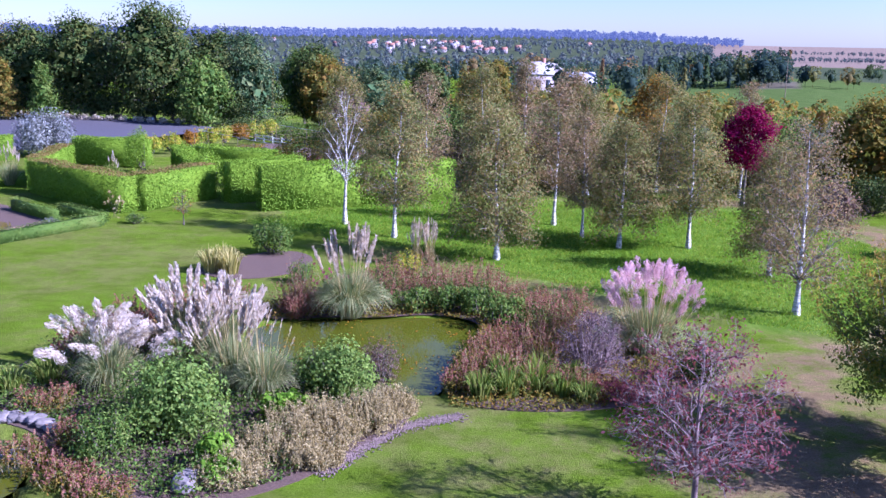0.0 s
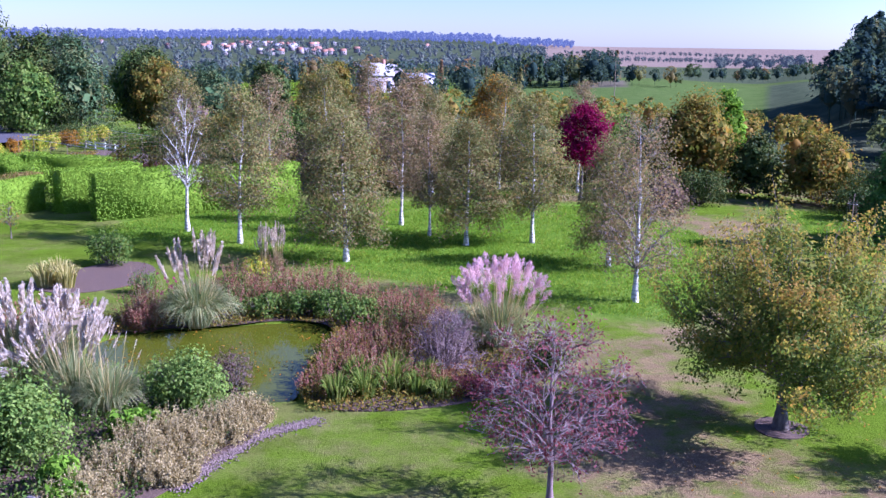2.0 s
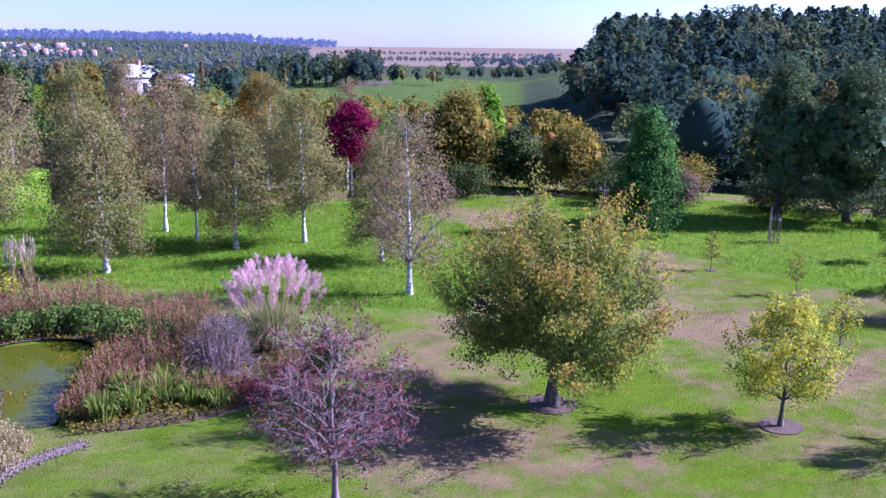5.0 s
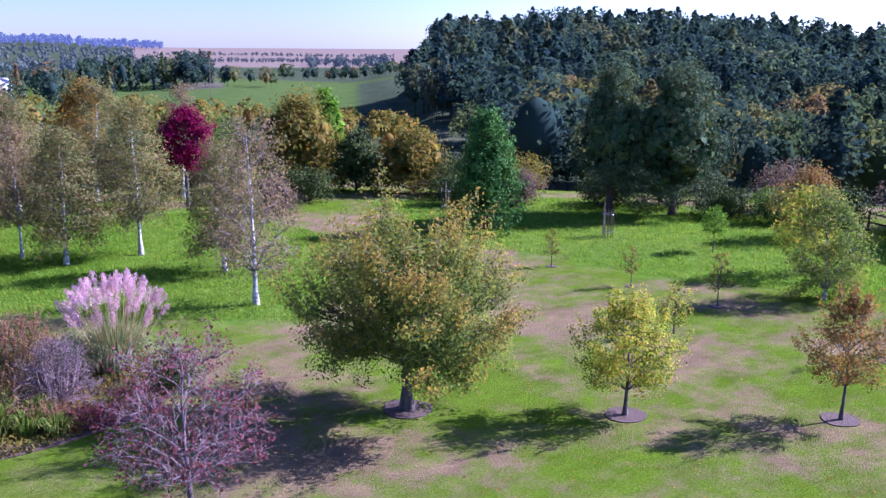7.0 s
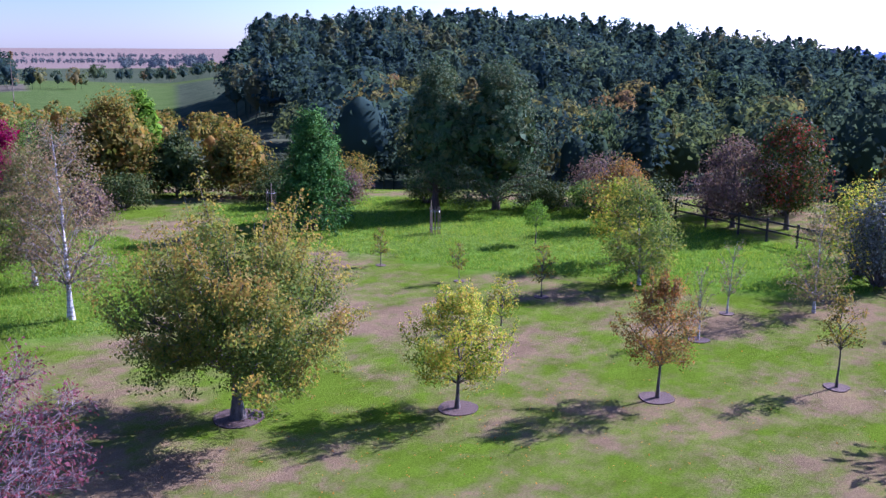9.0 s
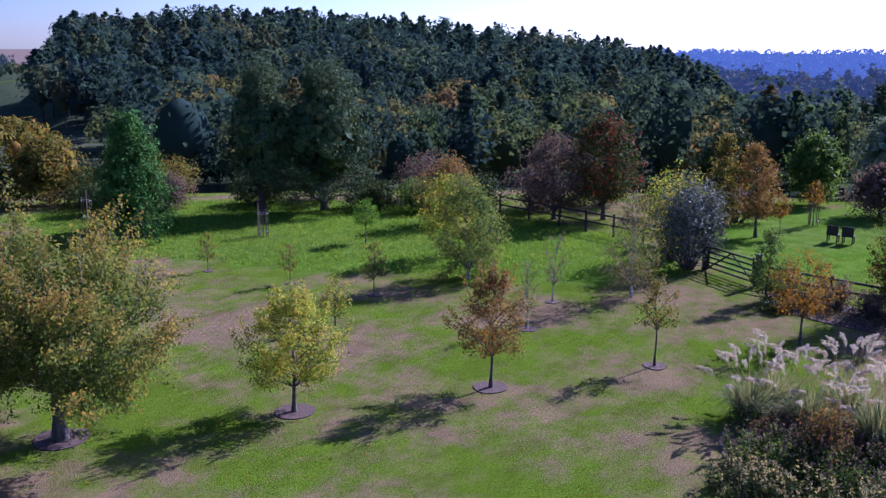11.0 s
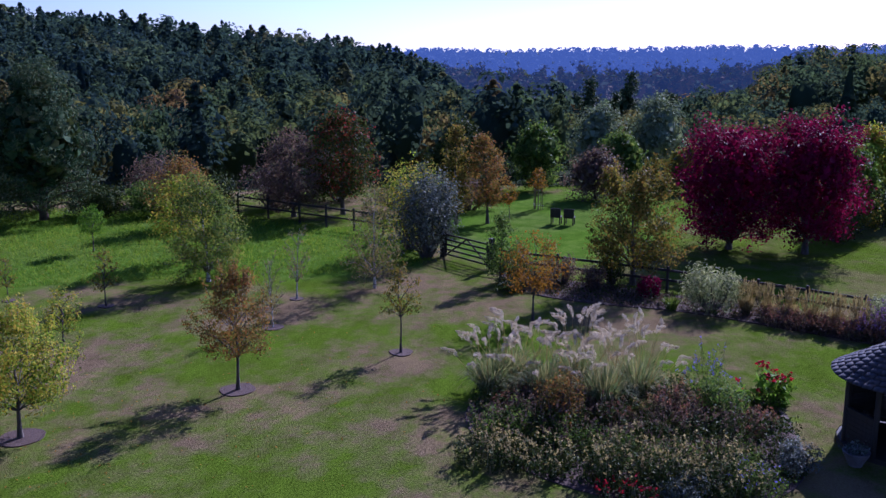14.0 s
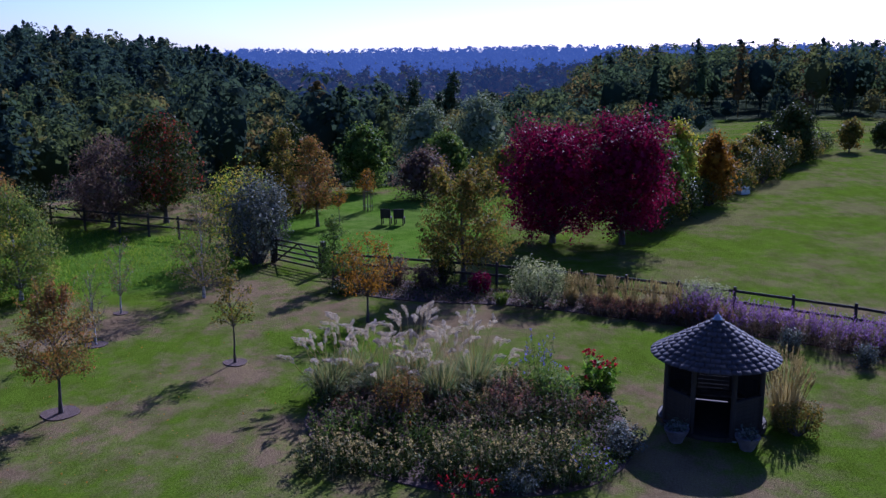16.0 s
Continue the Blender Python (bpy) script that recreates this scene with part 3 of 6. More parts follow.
def spires(name, x, y, rx, ry, label, height, stems, leaf, head, head_part=0.35, turn=0.0, z=0.0, leaf_n=14, leaf_size=0.1, head_n=12, head_size=0.05,
           category="perennials", group="", sway=0.12, stalk=None):
    """A clump of upright perennials: stalks with leaves low down and seed heads or flowers on top."""
    ob = thing(name, x, y, z, turn, label, category, group)
    an, k = R.uniform(0, 2 * np.pi, stems), np.sqrt(R.random(stems))
    b = np.c_[rx * k * np.cos(an), ry * k * np.sin(an), np.zeros(stems)]
    hh = height * R.uniform(0.62, 1.08, stems) * (1 - 0.34 * k ** 2) * (0.86 + 0.2 * np.sin(b[:, 0] * 4.1 + x) * np.sin(b[:, 1] * 3.7 + y))
    t = b + np.c_[R.normal(0, sway * height, (stems, 2)) + b[:, :2] * 0.12, hh]
    part("stalkwork", strips(b, t, np.full(stems, 0.014), np.zeros(stems), 2, 0.5), stalk or STEM, ob)
    u = R.random((stems, leaf_n)) * (1 - head_part * 0.7)
    p = (b[:, None] + (t - b)[:, None] * u[..., None]).reshape(-1, 3) + R.normal(0, 0.05, (stems * leaf_n, 3))
    part("foliage", leaves(p, leaf_size, 0.35), leaf, ob)
    u = 1 - head_part * R.random((stems, head_n))
    p = (b[:, None] + (t - b)[:, None] * u[..., None]).reshape(-1, 3) + R.normal(0, 0.022, (stems * head_n, 3))
    part("bloom", leaves(p, head_size, 0.6), head, ob)
    return ob


def box_geo(x0, y0, z0, x1, y1, z1):
    v = np.array([[x, y, z] for z in (z0, z1) for x, y in ((x0, y0), (x1, y0), (x1, y1), (x0, y1))], float)
    f = np.array([[3, 2, 1, 0], [4, 5, 6, 7], [0, 1, 5, 4], [1, 2, 6, 5], [2, 3, 7, 6], [3, 0, 4, 7]])
    return v, f


def bevel_box(sx, sy, sz, r=0.01, at=(0, 0, 0), seg=1):
    bm = bmesh.new()
    bmesh.ops.create_cube(bm, size=1)
    bmesh.ops.scale(bm, vec=(sx, sy, sz), verts=bm.verts)
    bmesh.ops.translate(bm, vec=at, verts=bm.verts)
    bmesh.ops.bevel(bm, geom=bm.edges[:], offset=r, segments=seg, affect="EDGES")
    return bm

# ---- ground ----
RINGS = [0, 60, 110, 180, 260, 450, 700, 1100, 1800, 2600, 4600]
RELIEF = {  # azimuth from +y towards +x: heights at RINGS
    -180: [0] * 11, -60: [0, 0, 0, -1, -3, -8, -14, -20, -14, -5, -8], -30: [0, 0, 0, -2, -5, -12, -18, -24, -10, 10, -8],
    -8: [0, 0, -1, -5, -8, -14, -21, -27, -8, 11, -8],
    0: [0, 0, -1, -4, -5, -11, -19, -27, -6, 17, -8], 5: [0, 0, -2, -4, -4, -10, -18, -27, -6, 16, -8],
    11: [0, 0, -2, -5, -5, -10, -17, -22, -8, 13, -12], 15: [0, 0, -2, -6, -7, -10, -16, -20, -12, 2, -12], 21: [0, 0, -2, -6, -7, -7, -15, -18, -13, -9, -14],
    28: [0, 0, -3, -7, -8, -9, -15, -18, -15, -13, -14], 31.5: [0, 0, -5, -6, -5, -6, -11, -15, -15, -13, -14], 34: [0, 0, -6, -4, 4, 0, -6, -12, -14, -14, -14],
    42: [0, 0, -7, -4, 6, 2, -5, -10, -14, -16, -16], 50: [0, 0, -7, -4, 5.5, 2, -5, -10, -14, -16, -16], 58: [0, 0, -7, -5, 2, 0, -8, -10, -14, -16, -16],
    66: [0, 0, -7, -7, -2, -4, -10, -10, -14, -18, -22],
    76: [0, 0, -6, -12, -17, -20, -22, -12, -14, -18, -22], 82: [0, 0, -5, -12, -16, -19, -21, -9.5, -14, -18, -22], 89: [0, 0, -4, -9, -13, -17, -18, -7, -12, -18, -22],
    93: [0, 0, -2, -6, -3.5, -8, -14, -6.5, -12, -18, -22],
    98: [0, 0, -1, -3, -4, -8, -12, -7, -12, -18, -22], 104: [0, 0, 0, -2, -5, -8, -10, -7, -12, -18, -22], 110: [0, 0, 0, -2, -6, -8, -10, -10, -12, -18, -22], 180: [0] * 11}
AZS = sorted(RELIEF)
TABLE = np.array([RELIEF[a] for a in AZS], float)


def height_at(x, y):
    x, y = np.asarray(x, float), np.asarray(y, float)
    r, a = np.hypot(x, y), np.degrees(np.arctan2(x, y))
    ai = np.interp(a, AZS, np.arange(len(AZS)))
    ri = np.interp(r, RINGS, np.arange(len(RINGS)))
    i, j = np.minimum(ai.astype(int), len(AZS) - 2), np.minimum(ri.astype(int), len(RINGS) - 2)
    u, v = ai - i, ri - j
    u, v = u * u * (3 - 2 * u), v * v * (3 - 2 * v)
    return (TABLE[i, j] * (1 - u) * (1 - v) + TABLE[i + 1, j] * u * (1 - v) + TABLE[i, j + 1] * (1 - u) * v + TABLE[i + 1, j + 1] * u * v)


def inside(poly, x, y):
    """1 within a polygon."""
    hit = np.zeros(np.shape(x), bool)
    for (x0, y0), (x1, y1) in zip(poly, poly[1:] + poly[:1]):
        hit ^= ((y0 > y) != (y1 > y)) & (x < (x1 - x0) * (y - y0) / (y1 - y0 + 1e-12) + x0)
    return hit


BIRCH_MEADOW = [(-11, 50), (-7, 54), (-2.7, 58), (6, 58), (12, 56), (20, 54), (22, 44), (17, 34), (14.3, 30.2), (8.6, 34), (2.9, 39.4), (-2, 44)]
EAST_MEADOW = [(29, 52), (27.4, 37), (28.8, 33), (29.8, 28.8), (31.4, 25.9), (33, 23.6), (36.5, 16.4), (39.8, 13.8), (44.5, 17.9), (47, 26), (46, 40), (38, 50)]
POND = [(-6.6, 30.6), (-6.2, 31.6), (-4.6, 32.4), (-2.5, 32.3), (-0.4, 32.9), (1.4, 32.2), (1.4, 30.2), (0.5, 28.3), (0.2, 26.6), (0.1, 25.2), (-0.6, 24.9),
        (-1.2, 25.6), (-1.7, 27.0), (-3.2, 27.7), (-5.2, 27.6), (-6.2, 28.8)]
RILL = [(-14, 20.8), (-11.6, 21.9), (-10.6, 21.7), (-9.6, 20.9), (-9.4, 18), (-14, 17)]
PADDOCK = [(36.5, -1.9), (40.2, 12.5), (46, 17.8), (60, 20), (70, 0), (110, -20), (110, -60), (40, -40), (30, -14)]

na, rr = 720, np.concatenate([[0.0], np.geomspace(6, 4800, 170)])
aa = np.arange(na) * 2 * np.pi / na
gx, gy = (rr[:, None] * np.sin(aa)), (rr[:, None] * np.cos(aa))
gz = height_at(gx, gy)
gz -= 0.45 * (inside(POND, gx, gy) | inside(RILL, gx, gy))
kk, ii = np.meshgrid(np.arange(len(rr) - 1), np.arange(na), indexing="ij")
jj = (ii + 1) % na
gf = np.stack([kk * na + ii, kk * na + jj, (kk + 1) * na + jj, (kk + 1) * na + ii], -1).reshape(-1, 4)[:, ::-1]
ground_mesh = mesh_of("ground", np.stack([gx, gy, gz], -1).reshape(-1, 3), gf, GROUND, True)
r_all, a_all = np.hypot(gx, gy).ravel(), np.degrees(np.arctan2(gx, gy)).ravel()
cover = np.zeros((len(r_all), 4), np.float32)
cover[:, 3] = 1
cover[:, 0] = np.where((inside(BIRCH_MEADOW, gx, gy) | inside(EAST_MEADOW, gx, gy)).ravel(), 0.85, 0)
cover[:, 0] = np.maximum(cover[:, 0], np.where(inside([(40.5, 12.5), (46, 17.5), (60, 18), (66, 8), (54, 3.5), (42, 5.5)], gx, gy).ravel(), 0.75, 0))
cover[:, 1] = np.interp(a_all, [-180, -60, -20, 0, 15, 30, 110, 180], [0.5, 0.3, 0.3, 0.4, 0.9, 1.0, 0.9, 0.5]) * (r_all < 200) * np.where((r_all > 38) & (a_all > 78) & (a_all < 120), 0.6, 1.0)
wood_floor = ((a_all > 31) & (a_all < 76) & (r_all > 75)).astype(float)
plough = ((a_all > 15) & (a_all < 34) & (r_all > 1150)) | ((np.abs(a_all - 19.5) < 1.2) & (np.abs(r_all - 400) < 30))
cover[:, 2] = np.where(plough, 0.9, 0)
cover[:, 0] = np.maximum(cover[:, 0], np.where((r_all > 200) & (r_all < 440) & (a_all > 13) & (a_all < 31), 0.3, 0))
scrub = ((r_all > 560) & (a_all > -60) & (a_all < 15.5)) | ((r_all > 75) & (a_all > 32) & (a_all < 92)) | ((r_all > np.where(a_all > 98, 168, 130)) & (a_all >= 92) & (a_all < 125)) | ((r_all > 500) & (r_all < 1150) & (a_all >= 15.5) & (a_all < 32))
scrub |= (r_all > 150) & (r_all < 450) & (a_all > 29) & (a_all < 33)
scrub |= (r_all > 120) & (r_all < 215) & (a_all > -8) & (a_all < 32)
ground_mesh.attributes.new("scrub", "FLOAT", "POINT").data.foreach_set("value", np.where(scrub, 0.95, np.where((r_all > 200) & (r_all < 560) & (a_all > 10) & (a_all < 34), 0.55, 0.0)).astype(np.float32))
at = ground_mesh.color_attributes.new("cover", "FLOAT_COLOR", "POINT")
at.data.foreach_set("color", cover.ravel())
ground = tagged(new("ground", ground_mesh), "mown lawn with brown dry patches running out to meadow and fields", "ground", kind="structure")


def sheet(name, poly, z, material, label, category, rounds=2, thick=0.0):
    """A level sheet with a softly rounded outline."""
    p = np.array(poly, float)
    for _ in range(rounds):
        q = np.roll(p, -1, 0)
        p = np.stack([p * 0.75 + q * 0.25, p * 0.25 + q * 0.75], 1).reshape(-1, 2)
    bm = bmesh.new()
    f = bm.faces.new([bm.verts.new((x, y, z)) for x, y in p])
    if f.normal.z < 0:
        f.normal_flip()
    if thick:
        top = bmesh.ops.extrude_face_region(bm, geom=[f])
        bmesh.ops.translate(bm, vec=(0, 0, thick), verts=[v for v in top["geom"] if isinstance(v, bmesh.types.BMVert)])
        bmesh.ops.recalc_face_normals(bm, faces=bm.faces[:])
    me = bpy.data.meshes.new(name)
    bm.to_mesh(me)
    bm.free()
    me.materials.append(material)
    return tagged(new(name, me), label, category, kind="structure")


sheet("water", POND, -0.08, WATER, "still green-brown pond water with floating leaves", "pond")
sheet("water", RILL, -0.08, WATER, "still dark water of the lower pond", "pond")
sheet("gravel_court", [(-70, 60), (-39, 76), (-29.5, 88), (-23, 100), (-30, 106), (-52, 118), (-90, 110)], 0.004, GRAVEL, "pale lilac-grey gravel yard beside the hedges", "yard", 1)

# ---- garden trees ----
b1 = tree("birch_tree", -2.35, 46.2, 0, 8.0, 2.2, "white-stemmed birch with thinning olive-green autumn leaves", L_BIRCH[0], BARK_BIRCH, 0.24, "birch", 34, 1.0, 0.11,
          12000, 0.12, 0.34, category="birch", group="birch grove", droop=0.25)
b2 = tree("birch_tree", 2.6, 41.7, 0, 7.3, 2.35, "white-stemmed birch with full weeping green-gold crown", L_BIRCH[2], BARK_BIRCH, 0.2, "birch", 38, 0.9, 0.12,
          16000, 0.12, 0.36, category="birch", group="birch grove", droop=0.35)
b3 = tree("birch_tree", 6.2, 50.0, 0, 8.0, 1.7, "white-stemmed birch with sparse tan autumn leaves", L_BIRCH[1], BARK_BIRCH, 0.26, "birch", 30, 1.1, 0.1,
          8000, 0.12, 0.3, category="birch", group="birch grove", droop=0.2)
place(b1, [(12.2, 44.6, 110, 0.96), (3.0, 62.0, 200, 1.05), (-6.5, 60.5, 70, 1.0), (14.5, 62.0, 20, 1.0)])
place(b2, [(8.75, 44.4, 200, 0.9), (14.4, 39.4, 140, 0.85), (9.5, 60.0, 50, 1.0)])
place(b3, [(7.3, 46.9, 60, 0.82), (6.0, 66.0, 150, 1.1), (-1.0, 58.0, 240, 1.0), (19.5, 60.0, 310, 0.95)])
tree("birch_tree", 13.4, 33.5, 0, 7.7, 2.1, "leaning white birch with bare lilac-grey top twigs", L_BIRCH[1], BARK_BIRCH, 0.2, "birch", 36, 1.1, 0.12,
     7000, 0.1, 0.3, category="birch", group="birch grove", droop=0.15, fork=3, lean=-0.03)
tree("birch_tree", -5.2, 49.6, 0, 7.4, 1.5, "nearly leafless white birch with pale bare limbs", L_PURPLE, BARK_BIRCH, 0.35, "vase", 16, 1.6, 0.11,
     1300, 0.1, category="birch", group="birch grove", fork=3, limb_r=0.45, twig=BARK_BIRCH)
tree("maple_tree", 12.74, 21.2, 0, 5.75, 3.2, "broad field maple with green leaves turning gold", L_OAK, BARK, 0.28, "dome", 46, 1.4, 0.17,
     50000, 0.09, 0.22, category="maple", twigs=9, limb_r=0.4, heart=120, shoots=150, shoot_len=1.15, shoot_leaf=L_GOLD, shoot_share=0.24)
tree("cherry_tree", 5.41, 17.86, 0, 4.7, 1.95, "almost leafless cherry with purple-red leaf remnants", L_WINE, BARK_PURPLE, 0.3, "round", 34, 0.8, 0.085,
     3400, 0.085, 0.1, category="cherry", twigs=11, fork=4, limb_r=0.3)
tree("lime_tree", 17.56, 17.54, 0, 3.45, 1.5, "young lime tree with yellow-green autumn leaves", L_LIME, BARK, 0.26, "oval", 30, 0.8, 0.065,
     9500, 0.08, 0.15, category="lime", group="young lawn trees", shoots=46, shoot_len=0.55)
tree("cherry_tree", 22.32, 14.06, 0, 3.65, 1.25, "young cherry with orange-brown autumn leaves", L_ORANGE, BARK, 0.32, "oval", 26, 1.0, 0.055,
     5200, 0.08, 0.14, category="cherry", group="young lawn trees", shoots=40, shoot_len=0.5)
s1 = tree("sapling", 27.4, 32.2, 0, 1.85, 0.5, "small staked sapling with sparse grey-green leaves", L_OLIVE, BARK, 0.35, "oval", 12, 1.0, 0.025, 420, 0.08, 0.08, category="sapling", group="saplings")
place(s1, [(27.9, 27.6, 90, 0.98), (28.5, 23.5, 200, 1.25)])
tree("sapling", 36.4, 30.4, 0, 2.4, 0.75, "small round-headed bright green sapling", L_BRIGHT, BARK, 0.45, "round", 14, 0.7, 0.035, 1500, 0.1, 0.13, category="sapling", group="saplings")
tree("sapling", 24.4, 22.0, 0, 1.95, 0.75, "small sapling with yellowing sparse leaves", L_LIME, BARK, 0.2, "oval", 16, 0.9, 0.03, 900, 0.09, 0.12, category="sapling", group="saplings")
tree("sapling", 26.96, 10.79, 0, 3.1, 0.7, "slender young tree with thin amber-green leaves", L_OLIVE, BARK, 0.45, "oval", 16, 1.3, 0.04, 1000, 0.09, 0.13, category="sapling", group="young lawn trees")
tree("rowan_tree", 31.9, 7.56, 0, 3.35, 1.2, "young tree with thin orange and yellow leaves", L_AMBER, BARK, 0.34, "vase", 22, 1.0, 0.05, 1900, 0.1, 0.18, category="rowan", group="young lawn trees")
tree("sapling", 36.7, 10.1, 0, 3.1, 0.85, "upright young tree with dense green leaves", L_GREEN, BARK, 0.15, "oval", 20, 1.2, 0.045, 2600, 0.1, 0.16, category="sapling")
tree("weeping_birch", 33.1, 21.9, 0, 4.8, 1.75, "young olive-green birch with pendulous leaves", L_OAK, BARK_BIRCH, 0.1, "birch", 34, 1.0, 0.07, 12000, 0.1, 0.24, category="birch", droop=0.3)
tree("acer_tree", 36.0, 25.0, 0, 4.2, 1.6, "young tree with lime-yellow leaves in tiers", L_LIME, BARK, 0.3, "broad", 22, 0.6, 0.06, 2800, 0.15, 0.22, category="maple")
tree("birch_tree", 34.35, 14.8, 0, 4.5, 1.4, "young silver birch with fine grey-green leaves", L_BIRCH[2], BARK_BIRCH, 0.12, "birch", 30, 1.3, 0.055, 3600, 0.09, 0.2, category="birch", droop=0.15)
sp = tree("sapling", 31.8, 17.05, 0, 3.1, 0.65, "nearly bare pale-stemmed sapling", L_BIRCH[2], BARK_BIRCH, 0.25, "vase", 16, 1.6, 0.035, 380, 0.08, 0.1, category="sapling", group="saplings", fork=2)
place(sp, [(28.1, 16.1, 80, 0.9)])
tree("conifer_tree", 30.2, 41.0, 0, 6.9, 2.35, "dense dark green pyramid redwood down to the ground", L_CONIFER, BARK_PINE, 0.02, "cone", 90, -0.15, 0.16, 15000, 0.2, 0.2,
     category="conifer", twigs=5, heart=900, leafkw={"slim": 0.3, "hang": 0.3})
tree("pine_tree", 39.5, 41.0, 0, 9.6, 2.5, "tall dark pine with bare lower trunk", L_PINE, BARK_PINE, 0.12, "pine", 46, 0.25, 0.2, 17000, 0.24, 0.34, heart=1300, category="pine", group="pair of pines",
     leafkw={"slim": 0.18})
tree("pine_tree", 42.4, 38.6, 0, 9.5, 3.2, "tall grey-green pine with layered branches", L_PINE, BARK_PINE, 0.06, "pine", 50, 0.25, 0.2, 20000, 0.24, 0.34, heart=1500, category="pine", group="pair of pines",
     leafkw={"slim": 0.18})
tree("plum_tree", 48.0, 25.6, 0, 5.3, 2.3, "round dull purple-leaved plum", L_PURPLE, BARK, 0.12, "round", 40, 0.7, 0.13, 8000, 0.15, 0.32, category="plum")
tree("maple_tree", 49.6, 23.2, 0, 6.5, 2.4, "dark green maple reddening at the top", L_REDGREEN, BARK, 0.2, "oval", 44, 0.8, 0.13, 10000, 0.16, 0.32, category="maple")
tree("cherry_tree", 43.0, 29.8, 0, 4.3, 1.9, "copper-orange cherry in the shrub belt", L_ORANGE, BARK, 0.2, "round", 30, 0.7, 0.1, 4500, 0.14, 0.3, category="cherry")
tree("pear_tree", 49.6, 14.3, 0, 5.1, 1.25, "narrow tree with rusty orange leaves", L_ORANGE, BARK, 0.22, "oval", 28, 1.2, 0.09, 4600, 0.14, 0.22, category="pear")
tree("pear_tree", 48.8, 15.9, 0, 5.6, 0.95, "narrow upright dark olive tree", L_OLIVE, BARK, 0.15, "oval", 28, 1.2, 0.09, 4200, 0.14, 0.2, category="pear")
tree("acer_tree", 38.3, 4.77, 0, 5.0, 2.05, "spreading tree with olive and gold leaves", L_OLIVE, BARK, 0.16, "dome", 40, 1.0, 0.11, 9500, 0.13, 0.26, category="maple", shoots=50, shoot_len=0.7)
tree("red_maple", 46.9, 1.2, 0, 6.7, 2.7, "upright maple with deep crimson leaves", L_RED, BARK, 0.06, "vase", 54, 1.2, 0.13, 15000, 0.15, 0.3, heart=900, category="maple", group="pair of crimson maples")
tree("red_maple", 46.9, -2.3, 0, 7.1, 2.5, "upright maple with dense crimson leaves", L_RED, BARK, 0.12, "vase", 54, 1.2, 0.13, 15000, 0.15, 0.3, heart=900, category="maple", group="pair of crimson maples")
tree("red_acer", 18.7, 56.8, 0, 6.4, 1.75, "bright crimson round-headed acer", L_RED, BARK, 0.42, "round", 36, 0.7, 0.12, 9000, 0.16, 0.28, category="maple")
tree("amber_maple", 15.3, 70.3, -0.4, 7.8, 1.8, "maple in orange and gold autumn colour", L_AMBER, BARK, 0.25, "round", 34, 0.7, 0.14, 6500, 0.22, 0.35, category="maple")
tree("hawthorn", -13.7, 48.6, 0, 2.0, 0.7, "small bare hawthorn before the hedge", L_ORANGE, BARK, 0.35, "round", 14, 0.7, 0.035, 260, 0.08, 0.1, category="hawthorn", fork=2)

# ---- trees behind the yard ----
def backtree(x, y, h, r, label, mat, shape="round", count=9000, size=0.36, name="tree", clear=0.08, category="tree", **kw):
    return tree(name, x, y, float(height_at(x, y)), h, r, label, mat, None, clear, shape, 40, 0.6, None, int(count * 0.8), size * 0.95, r * 0.13, category=category, heart=count // 9, **kw)


backtree(-34.5, 112, 15.0, 6.6, "large spreading dark green oak", L_DARK, count=15000, name="oak_tree", category="oak")
backtree(-43.5, 114, 13.5, 5.6, "dark green oak behind the yard", L_DARK, count=12000, name="oak_tree", category="oak")
backtree(-26.5, 105, 8.5, 3.6, "bright-edged green sycamore behind the gravel yard", L_GREEN, count=8000, name="sycamore", category="sycamore")
backtree(-28.5, 117, 12.0, 4.6, "dark green ash behind the yard fence", L_DARK, count=9000, name="ash_tree", category="ash")
backtree(-15.5, 117, 10.5, 4.2, "dark broadleaf tree behind the pine", L_DARK, count=8000)
backtree(-52, 119, 12.5, 5.0, "dark green oak at the yard's end", L_DARK, count=9000, name="oak_tree", category="oak")
for k in range(9):
    bx, by = -54 + k * 3.8, 118.5 - k * 1.6
    bush("shrub", bx, by, 2.6, 1.8, 3.4, "dark undergrowth shrub behind the yard fence", L_DARK, 1500, 0.3, 0, 8, group="shrubs behind the yard")
backtree(-58, 120, 13.0, 5.0, "tall olive-green ash tree", L_OLIVE, count=9000, name="ash_tree", category="ash")
backtree(-50, 108, 7.6, 1.9, "golden-brown columnar conifer beside the gravel yard", L_OLIVE, "cone", 4500, 0.28, "conifer_tree", 0.02, "conifer")
backtree(-45.5, 107, 7.2, 1.9, "green columnar conifer beside the gravel yard", L_GREEN, "cone", 4500, 0.28, "conifer_tree", 0.02, "conifer")
backtree(-22, 108, 11.8, 4.5, "layered blue-green pine behind the yard fence", L_PINE, "cone", 12000, 0.4, "pine_tree", 0.04, "pine", leafkw={"slim": 0.25})
backtree(-13.5, 112, 9.0, 3.6, "yellow-green broadleaf tree behind the garden", L_OLIVE, count=7000)
backtree(-7.5, 104, 8.0, 3.4, "dark green pine with rounded head", L_PINE, "broad", 8000, 0.38, "pine_tree", 0.1, "pine", leafkw={"slim": 0.25})
backtree(-1.5, 116, 9.0, 3.2, "dark green broadleaf tree beyond the birches", L_DARK, count=6000)
backtree(-18, 122, 10.5, 4.0, "green tree behind the pine", L_GREEN, count=6000)
backtree(7.0, 118, 9.5, 2.4, "tree with golden-brown crown", L_OLIVE, "oval", 5000, 0.34)
backtree(3.0, 96, 8.0, 2.8, "olive-grey alder behind the birches", L_OLIVE, "oval", 5000, 0.3)
